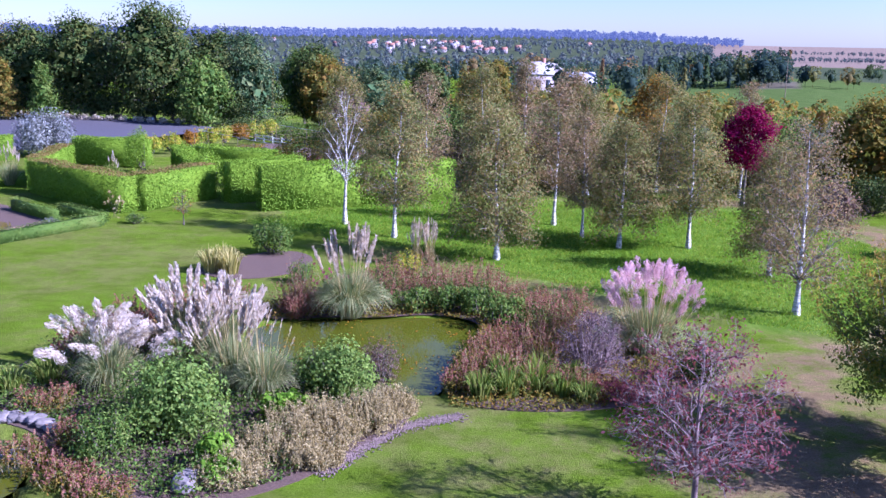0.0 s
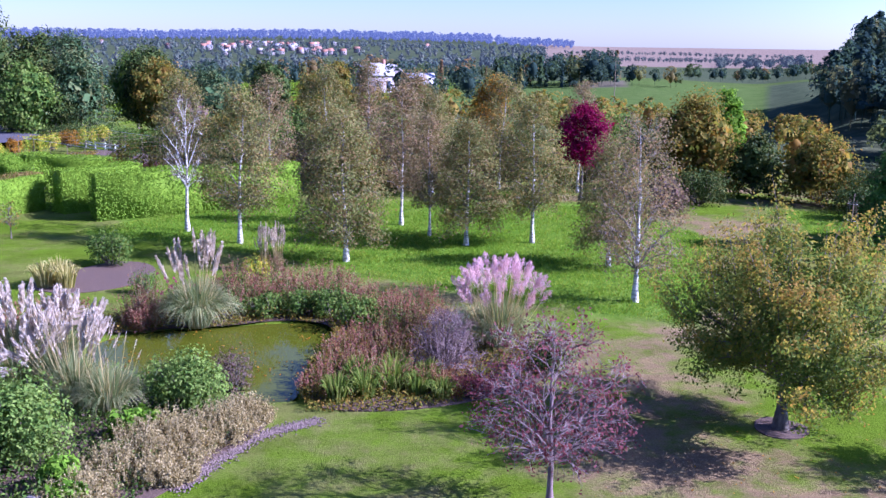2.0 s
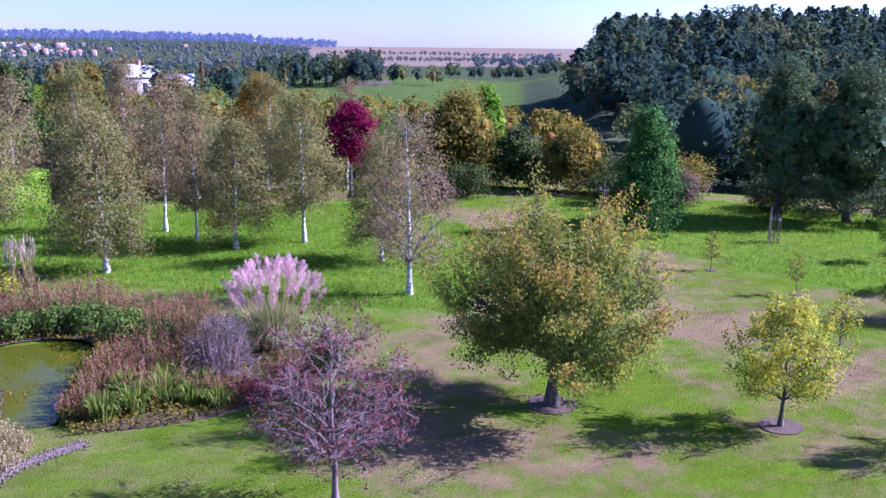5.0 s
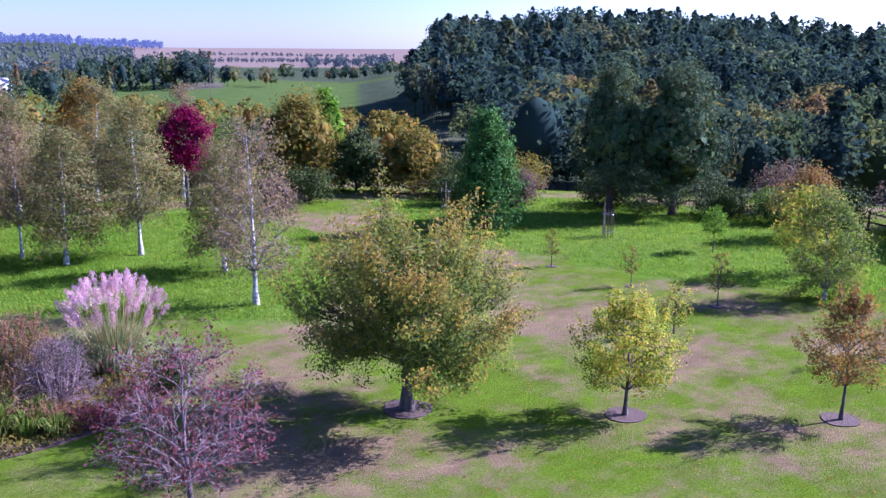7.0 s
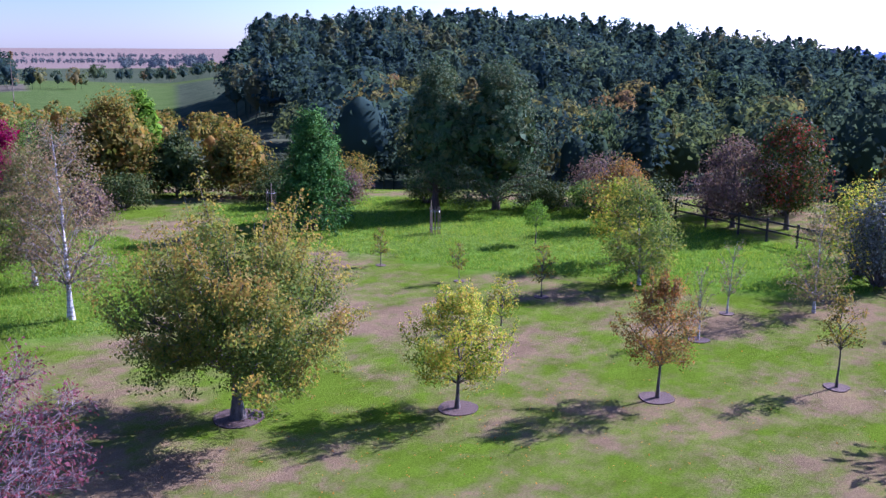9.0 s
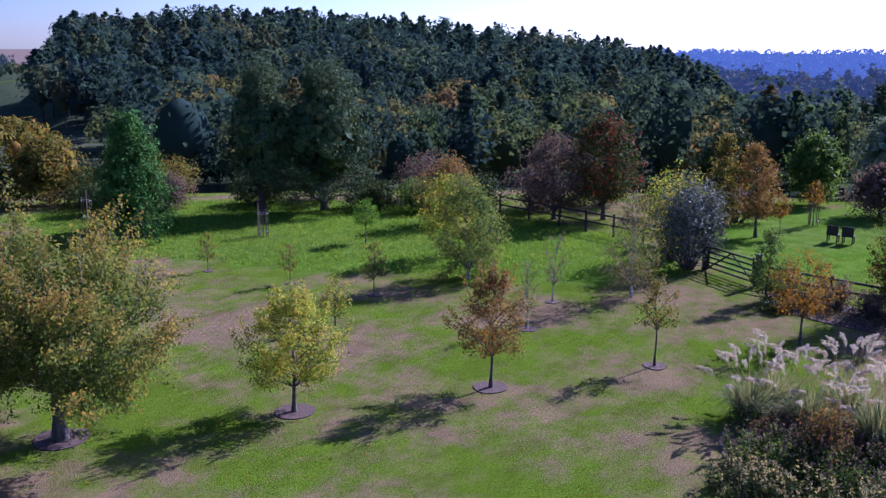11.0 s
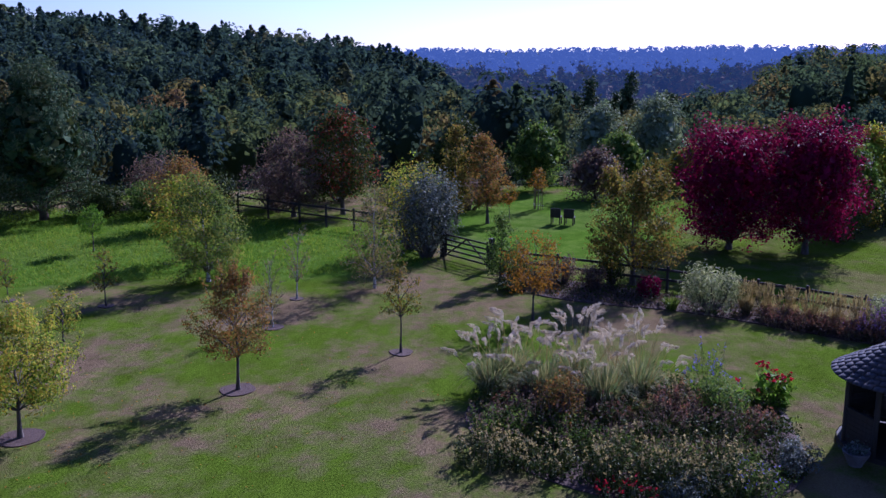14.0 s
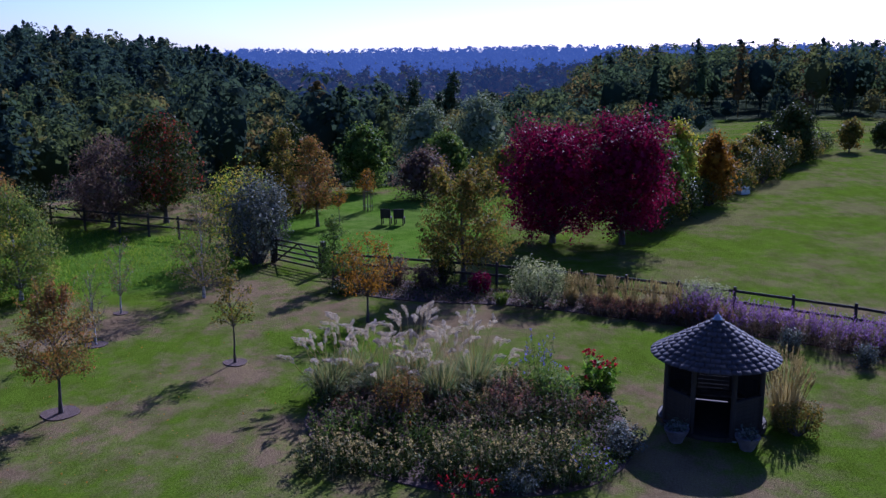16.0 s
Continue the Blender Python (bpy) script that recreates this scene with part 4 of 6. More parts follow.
backtree(14.0, 100, 9.0, 3.0, "tan autumn alder behind the birches", L_BIRCH[1], "oval", 5000, 0.3)
backtree(-9.0, 92, 6.0, 2.6, "brown-leaved beech beside the vegetable garden", L_PURPLE, "round", 4000, 0.28)
backtree(27.9, 60, 7.4, 3.6, "large olive-green hawthorn thicket", L_OLIVE, "broad", 13000, 0.2, "hawthorn", 0.03, "hawthorn")
backtree(33.5, 66, 7.4, 1.5, "narrow fresh green tree behind the thicket", L_BRIGHT, "oval", 5000, 0.24, "sapling", 0.1, "tree")
backtree(34.0, 54.5, 5.0, 2.9, "rounded yellow-olive hazel bush", L_OLIVE, "broad", 9000, 0.2, "hazel", 0.03, "hazel")
backtree(31.0, 57.5, 4.6, 2.3, "dark olive hazel bush at the meadow end", L_DARK, "broad", 6000, 0.2, "hazel", 0.03, "hazel")
backtree(22.0, 68, 5.6, 3.0, "dull green thicket behind the birches", L_DARK, "broad", 7000, 0.24, "hawthorn", 0.03, "hawthorn")
backtree(15.5, 73, 5.6, 3.0, "brown and green thicket behind the birches", L_OLIVE, "broad", 6000, 0.24, "hawthorn", 0.03, "hawthorn")
backtree(22.0, 51.5, 2.6, 1.8, "low grey-brown bare thicket behind the birches", L_PURPLE, "broad", 3500, 0.16, "hawthorn", 0.03, "hawthorn")

# ---- woods ----
def lathe(profile, sides=7):
    """A closed body turned from (radius, height) pairs, a little uneven."""
    an = np.arange(sides) * 2 * np.pi / sides
    v = np.array([[r * k * math.cos(a), r * k * math.sin(a), z] for r, z in profile for a, k in zip(an, R.uniform(0.8, 1.2, sides))])
    k, i = np.meshgrid(np.arange(len(profile) - 1), np.arange(sides), indexing="ij")
    j = (i + 1) % sides
    return v, np.stack([k * sides + i, k * sides + j, (k + 1) * sides + j, (k + 1) * sides + i], -1).reshape(-1, 4)


def crown_template(kind, n, size):
    """One far tree, 1 m tall: boughs of foliage round a dense heart, and a thin trunk."""
    if kind == "round":
        k = 20
        d = unit(R.normal(size=(k, 3)) * (1, 1, 0.9) + (0, 0, 0.25))
        lumps = d * (0.27, 0.27, 0.3) * R.uniform(0.75, 1.1, (k, 1)) + (0, 0, 0.56)
        i = R.integers(0, k, n)
        out = unit(R.normal(size=(n, 3)) + d[i] * 0.9 + (0, 0, 0.3))
        p = lumps[i] + out * (0.14, 0.14, 0.115) * R.uniform(0.7, 1.12, (n, 1))
        p[:, 2] *= 1.0 / p[:, 2].max()
        heart = lathe([(0.02, 0.24), (0.15, 0.38), (0.18, 0.55), (0.13, 0.68), (0.02, 0.76)])
        spread_leaf = 0.3
    else:
        levels, arms = (12, 6) if kind == "pine" else (15, 7)
        low = R.uniform(0.24, 0.4) if kind == "pine" else 0.06
        peak = R.uniform(1.3, 2.4)
        wide = (lambda u: 0.24 * (1 - u ** peak) ** 0.8 + 0.025) if kind == "pine" else (lambda u: 0.19 * (1 - u) ** 0.9 + 0.012)
        lv, am = R.integers(0, levels, n), R.integers(0, arms, n)
        turn, reach = R.uniform(0, 2 * np.pi, (levels, arms)), R.uniform(0.55, 1.15, (levels, arms))
        u = (lv + R.uniform(-0.18, 0.18, n)) / (levels - 1)
        along = R.random(n) ** 0.55
        rad = wide(np.clip(u, 0, 1)) * reach[lv, am] * along
        an = turn[lv, am] + R.normal(0, 0.2, n)
        rise = 0.3 if kind == "pine" else -0.25
        p = np.c_[rad * np.cos(an), rad * np.sin(an), low + (0.98 - low) * np.clip(u, 0, 1) + rise * rad + R.normal(0, 0.008, n)]
        out = np.c_[np.cos(an), np.sin(an), np.full(n, 0.9)]
        heart = lathe([(wide(q) * 0.3, low + (0.88 - low) * q) for q in (0.0, 0.25, 0.5, 0.75, 0.98)], 6)
        spread_leaf = 0.25
    return join([leaves(p, size, 0.6, 0.5, out=out, loose=spread_leaf), heart, tube([[0, 0, -0.1], [0, 0, 0.2], [0, 0, 0.7]], [0.009, 0.007, 0.002], 4)])


def wood(name, spots, kinds, label, material, n=230, size=0.075, heights=(11, 15), variants=5, autumn=1.8):
    """A wood: trees at spots, joined; every tree has a shade of its own."""
    t = [crown_template(k, n, size) for k in kinds for _ in range(variants)]
    out, shade = [], []
    for x, y in spots:
        v, f = t[R.integers(len(t))]
        h = R.uniform(*heights)
        w = h * R.uniform(0.85, 1.25)
        an = R.uniform(0, 2 * np.pi)
        c, s = math.cos(an), math.sin(an)
        out.append((np.c_[(v[:, 0] * c - v[:, 1] * s) * w + x, (v[:, 0] * s + v[:, 1] * c) * w + y, v[:, 2] * h + float(height_at(x, y))], f))
        shade.append(np.full(len(v), R.random() ** autumn))
    v, f = join(out)
    me = mesh_of(name, v, f, material)
    me.attributes.new("shade", "FLOAT", "POINT").data.foreach_set("value", np.concatenate(shade).astype(np.float32))
    return tagged(new(name, me), label, "woodland", kind="stuff")


def spots(a0, a1, r0, r1, gap, jitter=0.4):
    """Places for trees over a sector of azimuths and distances."""
    out, r = [], r0
    while r < r1:
        n = max(2, int(radians(a1 - a0) * r / gap))
        for i in range(n):
            a = radians(a0 + (a1 - a0) * (i + 0.5 + R.uniform(-jitter, jitter)) / n)
            q = r + R.uniform(-jitter, jitter) * gap
            out.append((q * math.sin(a), q * math.cos(a)))
        r += gap * 0.85
    return out


wood("pine_wood", spots(33, 72, 172, 280, 6.0) + spots(31.8, 36, 185, 262, 6.0), ["pine", "pine", "pine", "round"], "dense dark pine wood covering a hill", L_PINEWOOD, 420, 0.062, (10.5, 14.5), autumn=2.2)
wood("mixed_wood", spots(35, 80, 86, 172, 7.0), ["round", "round", "pine"], "dark mixed wood on the valley side", L_WOOD, 520, 0.06, (7.5, 12.0), autumn=1.7)
wood("valley_wood", spots(74, 91, 100, 150, 6.5), ["round"], "green thickets on the valley floor", L_WOOD, 330, 0.065, (4.5, 7.5), autumn=1.4)
wood("valley_wood", spots(70, 91, 150, 300, 8.5), ["round", "round", "spruce"], "green mixed wood in the valley", L_WOOD, 330, 0.065, (8, 12))
wood("east_scrub", spots(92, 98, 118, 150, 6.5) + spots(98, 118, 164, 172, 5.5), ["round"], "low scrub along the far field", L_WOOD, 240, 0.08, (3.5, 5.5))
wood("east_wood", spots(90, 118, 172, 300, 8.0), ["round", "round", "pine"], "green woodland beyond the paddock", L_WOOD, 400, 0.055, (10, 14.5))
wood("valley_trees", spots(-24, 15, 190, 420, 17) + spots(-24, 15, 420, 760, 26), ["round", "round", "spruce"], "trees and copses filling the valley", L_WOOD, 190, 0.09, (5.5, 10.5))
# these two glow faintly blue, haze put into the leaf material
wood("vale_trees", spots(-22, 16, 760, 2000, 38), ["round"], "trees round the far town", L_HAZEWOOD, 46, 0.2, (8, 14))
wood("vale_wood_east", spots(64, 125, 300, 900, 24), ["round"], "wooded valley floor with haze painted as a blue glow", L_HAZEWOOD_EAST, 50, 0.22, (9, 14))
wood("conifer_belt", spots(13.0, 20.3, 400, 460, 8), ["spruce", "round", "round"], "dark conifer belt beyond the green field", L_WOOD, 170, 0.1, (9.5, 15), autumn=4.0)
wood("field_trees", spots(18.6, 24, 385, 400, 9) + spots(24, 31, 520, 560, 12) + spots(27, 32, 560, 900, 40), ["round"], "line of pale green trees beside the far field", L_WOOD, 150, 0.12, (6, 9))
# far hedges and copse carry the same emissive haze
wood("field_hedges", spots(14.5, 31, 1330, 1336, 6.5) + spots(17, 31, 1750, 1758, 9), ["round"], "hedge lines across the far ploughed fields", L_HAZEWOOD, 40, 0.24, (4, 8))
wood("far_copse", spots(25.5, 31, 1000, 1300, 30), ["round"], "dark copse on the far plain", L_HAZEWOOD, 110, 0.15, (10, 14))
wood("valley_scrub", spots(2, 33, 112, 150, 9), ["round"], "scrub trees on the valley side", L_OLIVE, 220, 0.09, (4.5, 6.5))
# skyline ridges, their blue haze is emission in the material
for ob in (wood("backdrop_ridge", spots(-32, 17.5, 2200, 2560, 26), ["round"], "wooded ridge on the skyline, haze painted as a blue glow", BACKDROP, 30, 0.28, (10, 19)),
           wood("backdrop_ridge_east", spots(68, 125, 800, 1250, 24), ["round"], "wooded ridge beyond the valley, blue haze painted as a glow", BACKDROP_EAST, 44, 0.2, (12, 19))):
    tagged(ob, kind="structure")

# ---- woodland edge and valley trees ----
backtree(57.5, -6.2, 5.6, 1.5, "yellow-green tree in the field hedgerow", L_LIME, "oval", 4500, 0.2)
backtree(60.0, -8.6, 4.8, 1.6, "golden-yellow tree in the field hedgerow", L_AMBER, "oval", 3500, 0.2)
backtree(70.5, -11.5, 3.5, 2.2, "olive-green bush in the field hedgerow", L_OLIVE, "broad", 4500, 0.2, "hawthorn", 0.02, "hawthorn")
backtree(77.5, -15.0, 4.0, 2.2, "dark green bush in the field hedgerow", L_DARK, "broad", 4500, 0.22, "hawthorn", 0.02, "hawthorn")
backtree(84.0, -18.6, 5.4, 2.3, "rounded green oak in the field hedgerow", L_DARK, "round", 6000, 0.22, "oak_tree", 0.05, "oak")
backtree(92.0, -25.6, 3.4, 1.3, "small field tree turning brown", L_OLIVE, "round", 2500, 0.2)
backtree(95.2, -29.6, 3.0, 1.5, "small dark tree in the far field", L_DARK, "round", 2500, 0.2)
backtree(64.0, -7.2, 4.0, 2.0, "dark shrub in the field hedgerow", L_DARK, "broad", 4200, 0.2, "hawthorn", 0.02, "hawthorn")
backtree(67.0, -9.3, 4.2, 1.9, "green shrub in the field hedgerow", L_GREEN, "broad", 4200, 0.2, "hawthorn", 0.02, "hawthorn")
backtree(74.0, -13.2, 3.6, 1.9, "brown-green shrub in the field hedgerow", L_OLIVE, "broad", 3800, 0.2, "hawthorn", 0.02, "hawthorn")
backtree(53.5, -4.6, 5.2, 1.8, "dull green tree behind the crimson maples", L_GREEN, "round", 4000, 0.2)
backtree(78.0, 8.0, 7.8, 2.7, "pale grey-green willow in the valley", L_WILLOW, "round", 7000, 0.24, "willow", 0.05, "willow")
backtree(76.0, 12.5, 7.0, 2.4, "smaller pale willow in the valley", L_WILLOW, "round", 6000, 0.24, "willow", 0.05, "willow")
backtree(63.0, 14.6, 5.2, 2.0, "rounded fresh green tree at the paddock edge", L_GREEN, "round", 6000, 0.2)
backtree(70.5, 9.9, 4.5, 2.3, "low green thicket at the paddock edge", L_GREEN, "broad", 6000, 0.22, "hawthorn", 0.02, "hawthorn")
backtree(61.0, 19.5, 5.4, 2.6, "dark grey-green thicket below the wood", L_DARK, "broad", 6500, 0.22, "hawthorn", 0.02, "hawthorn")
backtree(60.0, 10.0, 3.6, 2.2, "dusky purple-brown bramble thicket", L_PURPLE, "broad", 4200, 0.18, "hawthorn", 0.02, "hawthorn")
backtree(66.0, 4.5, 3.6, 2.4, "olive thicket at the paddock edge", L_OLIVE, "broad", 4600, 0.2, "hawthorn", 0.02, "hawthorn")
backtree(64.5, 0.5, 4.0, 2.4, "dark thicket behind the crimson maples", L_DARK, "broad", 5000, 0.2, "hawthorn", 0.02, "hawthorn")
for px, py, ph, pr in ((134, 23, 13.0, 2.6), (135, 18, 13.6, 2.7), (150, 30, 14.0, 2.6), (136, 12.5, 10.0, 2.2), (140, 20.5, 11.5, 2.3), (143, 26.5, 11.5, 2.3)):
    backtree(px, py, ph, pr, "dark pointed spruce in the valley", L_PINE, "cone", 3600, 0.42, "spruce_tree", 0.03, "spruce", group="valley spruces")
# hedgerow along the paddock
for k in range(19):
    u = k / 18
    bush("hedgerow_shrub", 50.5 + 40 * u, -4.2 - 18 * u + R.uniform(-0.4, 0.4), 1.5 + 0.4 * u, 1.4 + 0.3 * u, R.uniform(2.0, 3.2), ("dark green", "olive", "brown-green")[k % 3] + " shrub in the paddock hedgerow",
         (L_DARK, L_OLIVE, L_DARK)[k % 3], 1500, 0.17, float(height_at(50.5 + 40 * u, -4.2 - 18 * u)), 7, group="paddock hedgerow")
# shrub belt between the east meadow and the wood
belt = [(33.5, 49.5, 2.2, 2.2, L_DARK, "dark green"), (37.0, 47.0, 2.0, 2.4, L_PURPLE, "dusky brown"), (44.8, 36.5, 1.8, 1.9, L_DARK, "dark green"), (46.0, 33.5, 2.0, 2.2, L_GREEN, "mid green"),
        (47.3, 30.5, 1.9, 2.6, L_DARK, "dark green"), (50.5, 28.5, 2.2, 3.0, L_PURPLE, "dusky purple"), (36.0, 52.0, 2.4, 3.0, L_DARK, "dark green"), (41.0, 43.5, 2.0, 2.0, L_DARK, "dark green"),
        (52.0, 20.0, 2.0, 2.2, L_DARK, "dark green"), (26.0, 55.0, 2.2, 2.4, L_DARK, "dark green"), (39.0, 50.0, 2.6, 3.4, L_OLIVE, "olive-brown"), (45.0, 41.0, 2.5, 3.2, L_DARK, "dark green"),
        (54.0, 25.5, 2.6, 3.4, L_DARK, "dark green"), (53.5, 16.5, 1.9, 2.2, L_PURPLE, "dusky purple"), (49.0, 35.5, 2.6, 3.4, L_PURPLE, "brown-purple")]
for bx, by, brr, bh, bm_, word in belt:
    bush("shrub", bx, by, brr, brr, bh, word + " shrub at the edge of the wood", bm_, 3800, 0.17, float(height_at(bx, by)), 10)
for bx, by, brr, bh, bm_, word in [(8, 63, 2.6, 2.0, L_DARK, "dark green"), (14, 66, 2.6, 2.4, L_PURPLE, "brown"), (1, 66, 2.8, 2.4, L_OLIVE, "olive"), (-5, 66, 2.4, 2.2, L_DARK, "dark green"), (22.5, 57, 2.2, 2.0, L_DARK, "dark green"),
                                   (18, 70, 2.6, 2.8, L_DARK, "dark green"), (-3, 75, 3.0, 3.4, L_DARK, "dark green"), (5, 78, 3.2, 3.6, L_OLIVE, "olive"), (11, 82, 3.2, 4.0, L_DARK, "dark green"), (-12, 88, 2.6, 2.4, L_GREEN, "mid green"),
                                   (-17, 97, 3.5, 2.6, L_GREEN, "mid green"), (-22, 100, 3.2, 2.4, L_DARK, "dark green")]:
    bush("shrub", bx, by, brr, brr * 0.8, bh, word + " shrub behind the birch grove", bm_, 3000, 0.2, float(height_at(bx, by)), 10)
# thicket that closes the view behind the birches
for k in range(15):
    bx, by = -9 + k * 2.4 + R.uniform(-0.6, 0.6), 62.5 + R.uniform(-1.2, 1.2) + (3.5 if k % 2 else 0)
    bush("thicket_shrub", bx, by, 2.1, 1.7, R.uniform(2.8, 4.4), ("dark olive", "brown-green", "dark green")[k % 3] + " shrub in the thicket behind the birches", (L_OLIVE, L_PURPLE, L_DARK)[k % 3], 2000, 0.2, float(height_at(bx, by)), 9,
         group="thicket behind the birches")
for k in range(13):
    bx, by = -8 + k * 3.4 + R.uniform(-0.8, 0.8), 84 + R.uniform(-3, 3)
    bush("thicket_shrub", bx, by, 3.0, 2.4, R.uniform(4.0, 6.0), ("dark green", "dark olive", "mid green")[k % 3] + " tall shrub in the belt behind the birches", (L_DARK, L_OLIVE, L_GREEN)[k % 3], 2000, 0.28, float(height_at(bx, by)), 9,
         group="belt behind the birches")
bush("shrub", 40.3, 14.6, 2.0, 1.8, 4.5, "large silver-grey leaved shrub beside the gate", L_SILVER, 9000, 0.13, lumps=14)
bush("shrub", 41.8, 16.0, 1.7, 1.6, 4.7, "yellow-green shrub behind the silver one", L_LIME, 4500, 0.14, lumps=10)
bush("shrub", -32.6, 76.2, 2.7, 2.5, 4.1, "silver-grey willow-leaved pear over the yard hedge", L_PEAR, 8000, 0.2, lumps=14)

# ---- hedges ----
def hedge(x0, y0, x1, y1, width, h, label, material=L_HEDGE, top=None, density=190, size=0.1):
    """A clipped hedge along a line: a leafy skin over a core of stems."""
    ln = math.hypot(x1 - x0, y1 - y0)
    ob = thing("hedge", (x0 + x1) / 2, (y0 + y1) / 2, 0, math.degrees(math.atan2(y1 - y0, x1 - x0)), label, "hedge")
    part("branchwork", box_geo(-ln / 2 + 0.12, -width / 2 + 0.12, 0, ln / 2 - 0.12, width / 2 - 0.12, h - 0.12), material, ob)
    sides, faces = [], []
    for axis, at_, a, b in ((1, width / 2, ln, h), (1, -width / 2, ln, h), (0, ln / 2, width, h), (0, -ln / 2, width, h)):
        n = int(a * b * density)
        u, v, off = R.uniform(-a / 2, a / 2, n), R.uniform(0, b, n), at_ + R.normal(0, 0.035, n)
        wave = 0.05 * np.sin(u * 2.1 + at_) + 0.04 * np.sin(v * 3.7 + u)
        sides.append(np.c_[u, off + wave, v] if axis else np.c_[off + wave, u, v])
        faces.append(np.tile((0.0, math.copysign(1, at_), 0.25) if axis else (math.copysign(1, at_), 0.0, 0.25), (n, 1)))
    n = int(ln * width * density)
    up = np.c_[R.uniform(-ln / 2, ln / 2, n), R.uniform(-width / 2, width / 2, n), h + R.normal(0, 0.035, n)]
    up[:, 2] += 0.05 * np.sin(up[:, 0] * 1.3)
    if top:
        part("foliage", leaves(np.concatenate(sides), size, 0.6, out=np.concatenate(faces)), material, ob)
        part("hedge_top", leaves(up, size, 0.6, out=np.tile((0.0, 0.0, 1.0), (n, 1))), top, ob, "browned trimmed top")
    else:
        part("foliage", leaves(np.concatenate(sides + [up]), size, 0.6, out=np.concatenate(faces + [np.tile((0.0, 0.0, 1.0), (n, 1))])), material, ob)
    return ob


hedge(-25.6, 58.4, -17.6, 52.0, 1.3, 2.1, "tall clipped hedge with browned top round the parterre", top=L_HEDGE_TOP)
hedge(-17.4, 52.6, -14.4, 57.4, 1.4, 2.15, "bright clipped hedge with browned top", top=L_HEDGE_TOP)
hedge(-26.2, 59.5, -27.5, 68.0, 1.2, 2.0, "clipped hedge closing the parterre", top=L_HEDGE_TOP)
hedge(-15.4, 59.0, -19.5, 69.0, 1.3, 1.9, "bright green clipped hedge")
hedge(-28.5, 72.5, -22.5, 70.8, 1.6, 2.0, "clipped hedge beside the gravel yard")
hedge(-44.0, 71.0, -34.0, 73.5, 1.6, 1.9, "long clipped hedge beside the gravel yard")
hedge(-13.0, 55.6, -9.0, 58.6, 1.5, 2.5, "bright green clipped hedge block")
hedge(-10.6, 53.4, -5.0, 55.6, 1.7, 2.6, "bright green clipped hedge block with square end")
hedge(-5.0, 55.8, 0.5, 58.6, 1.7, 2.5, "bright green clipped hedge behind the birches")
hedge(-18.5, 69.8, -11.0, 66.0, 1.4, 1.8, "clipped hedge round the vegetable garden")
hedge(-28.0, 36.5, -21.5, 43.3, 0.75, 0.65, "low clipped box hedge edging the terrace", L_GREEN, None, 170, 0.07)
hedge(-21.5, 43.3, -17.9, 48.4, 0.75, 0.65, "low clipped box hedge edging the lawn", L_GREEN, None, 170, 0.07)
hedge(-18.0, 48.9, -21.4, 51.3, 0.6, 0.6, "low clipped box hedge beside the terrace", L_GREEN, None, 170, 0.07)
hedge(-20.6, 49.0, -24.5, 52.4, 0.6, 0.7, "low clipped box hedge inside the terrace", L_GREEN, None, 170, 0.07)
bush("topiary", -21.8, 68.0, 1.5, 1.5, 3.4, "clipped dome of bright green hedge", L_HEDGE, 5200, 0.12, lumps=5, category="topiary")
bush("topiary", -15.3, 60.0, 1.5, 1.5, 2.9, "clipped dome over the hedge corner", L_HEDGE, 4600, 0.12, lumps=5, category="topiary")
sheet("terrace", [(-34, 42), (-28, 37.4), (-21.9, 43.6), (-20.2, 47.5), (-21.5, 50.5), (-26, 54), (-31, 55)], 0.0, MULCH, "mauve-brown terrace ground beside the hedges", "terrace", 0, 0.012)
plume_grass("ornamental_grass", -28.6, 61.0, "tall feathery pale grass clump", 2.0, 1.4, 12, 2.6, G_PAMPAS, P_CREAM, 0.5, 0.1, 500)
plume_grass("ornamental_grass", -22.3, 62.5, "green grass clump inside the parterre", 1.7, 1.1, 6, 1.9, G_IRIS, P_CREAM, 0.4, 0.08, 500)
bush("shrub", -16.3, 48.8, 0.7, 0.6, 0.65, "low grey-green shrub at the hedge foot", L_GREEN, 700, 0.09)
bush("shrub", -22.4, 46.4, 0.5, 0.5, 0.5, "small clipped brown-green box ball", L_OLIVE, 500, 0.07)
bush("shrub", -20.6, 48.2, 0.6, 0.45, 0.4, "low lavender-grey mound on the terrace", L_SILVER, 500, 0.07)
spires("sunflower_clump", -18.0, 50.3, 0.35, 0.3, "faded buff flower stalks before the hedge", 1.7, 10, G_STRAW, G_BUFF, 0.12, leaf_n=4, head_n=10, head_size=0.16)
for px, py in ((-23.6, 47.2), (-25.2, 48.4)):
    ob = thing("garden_chair", px, py, 0.012, R.uniform(0, 360), "brown timber garden chair on the terrace", "chair", "terrace chairs")
    for sx in (-0.24, 0.24):
        for sy in (-0.24, 0.24):
            part("leg", bevel_box(0.05, 0.05, 0.42, 0.006, (sx, sy, 0.21)), TIMBER, ob)
    part("seat", bevel_box(0.55, 0.55, 0.045, 0.01, (0, 0, 0.44)), TIMBER, ob)
    part("backrest", bevel_box(0.55, 0.05, 0.5, 0.01, (0, 0.25, 0.72)), TIMBER, ob)

# brick courses of the terrace edge
brick_me = bpy.data.meshes.new("brick")
_bm = bevel_box(0.42, 0.2, 0.05, 0.008)
_bm.to_mesh(brick_me)
_bm.free()
brick_me.materials.append(BRICK)
paving = thing("brick_path", -22.6, 43.9, 0.035, 48, "weathered red brick path inside the box hedge", "path", kind="structure")
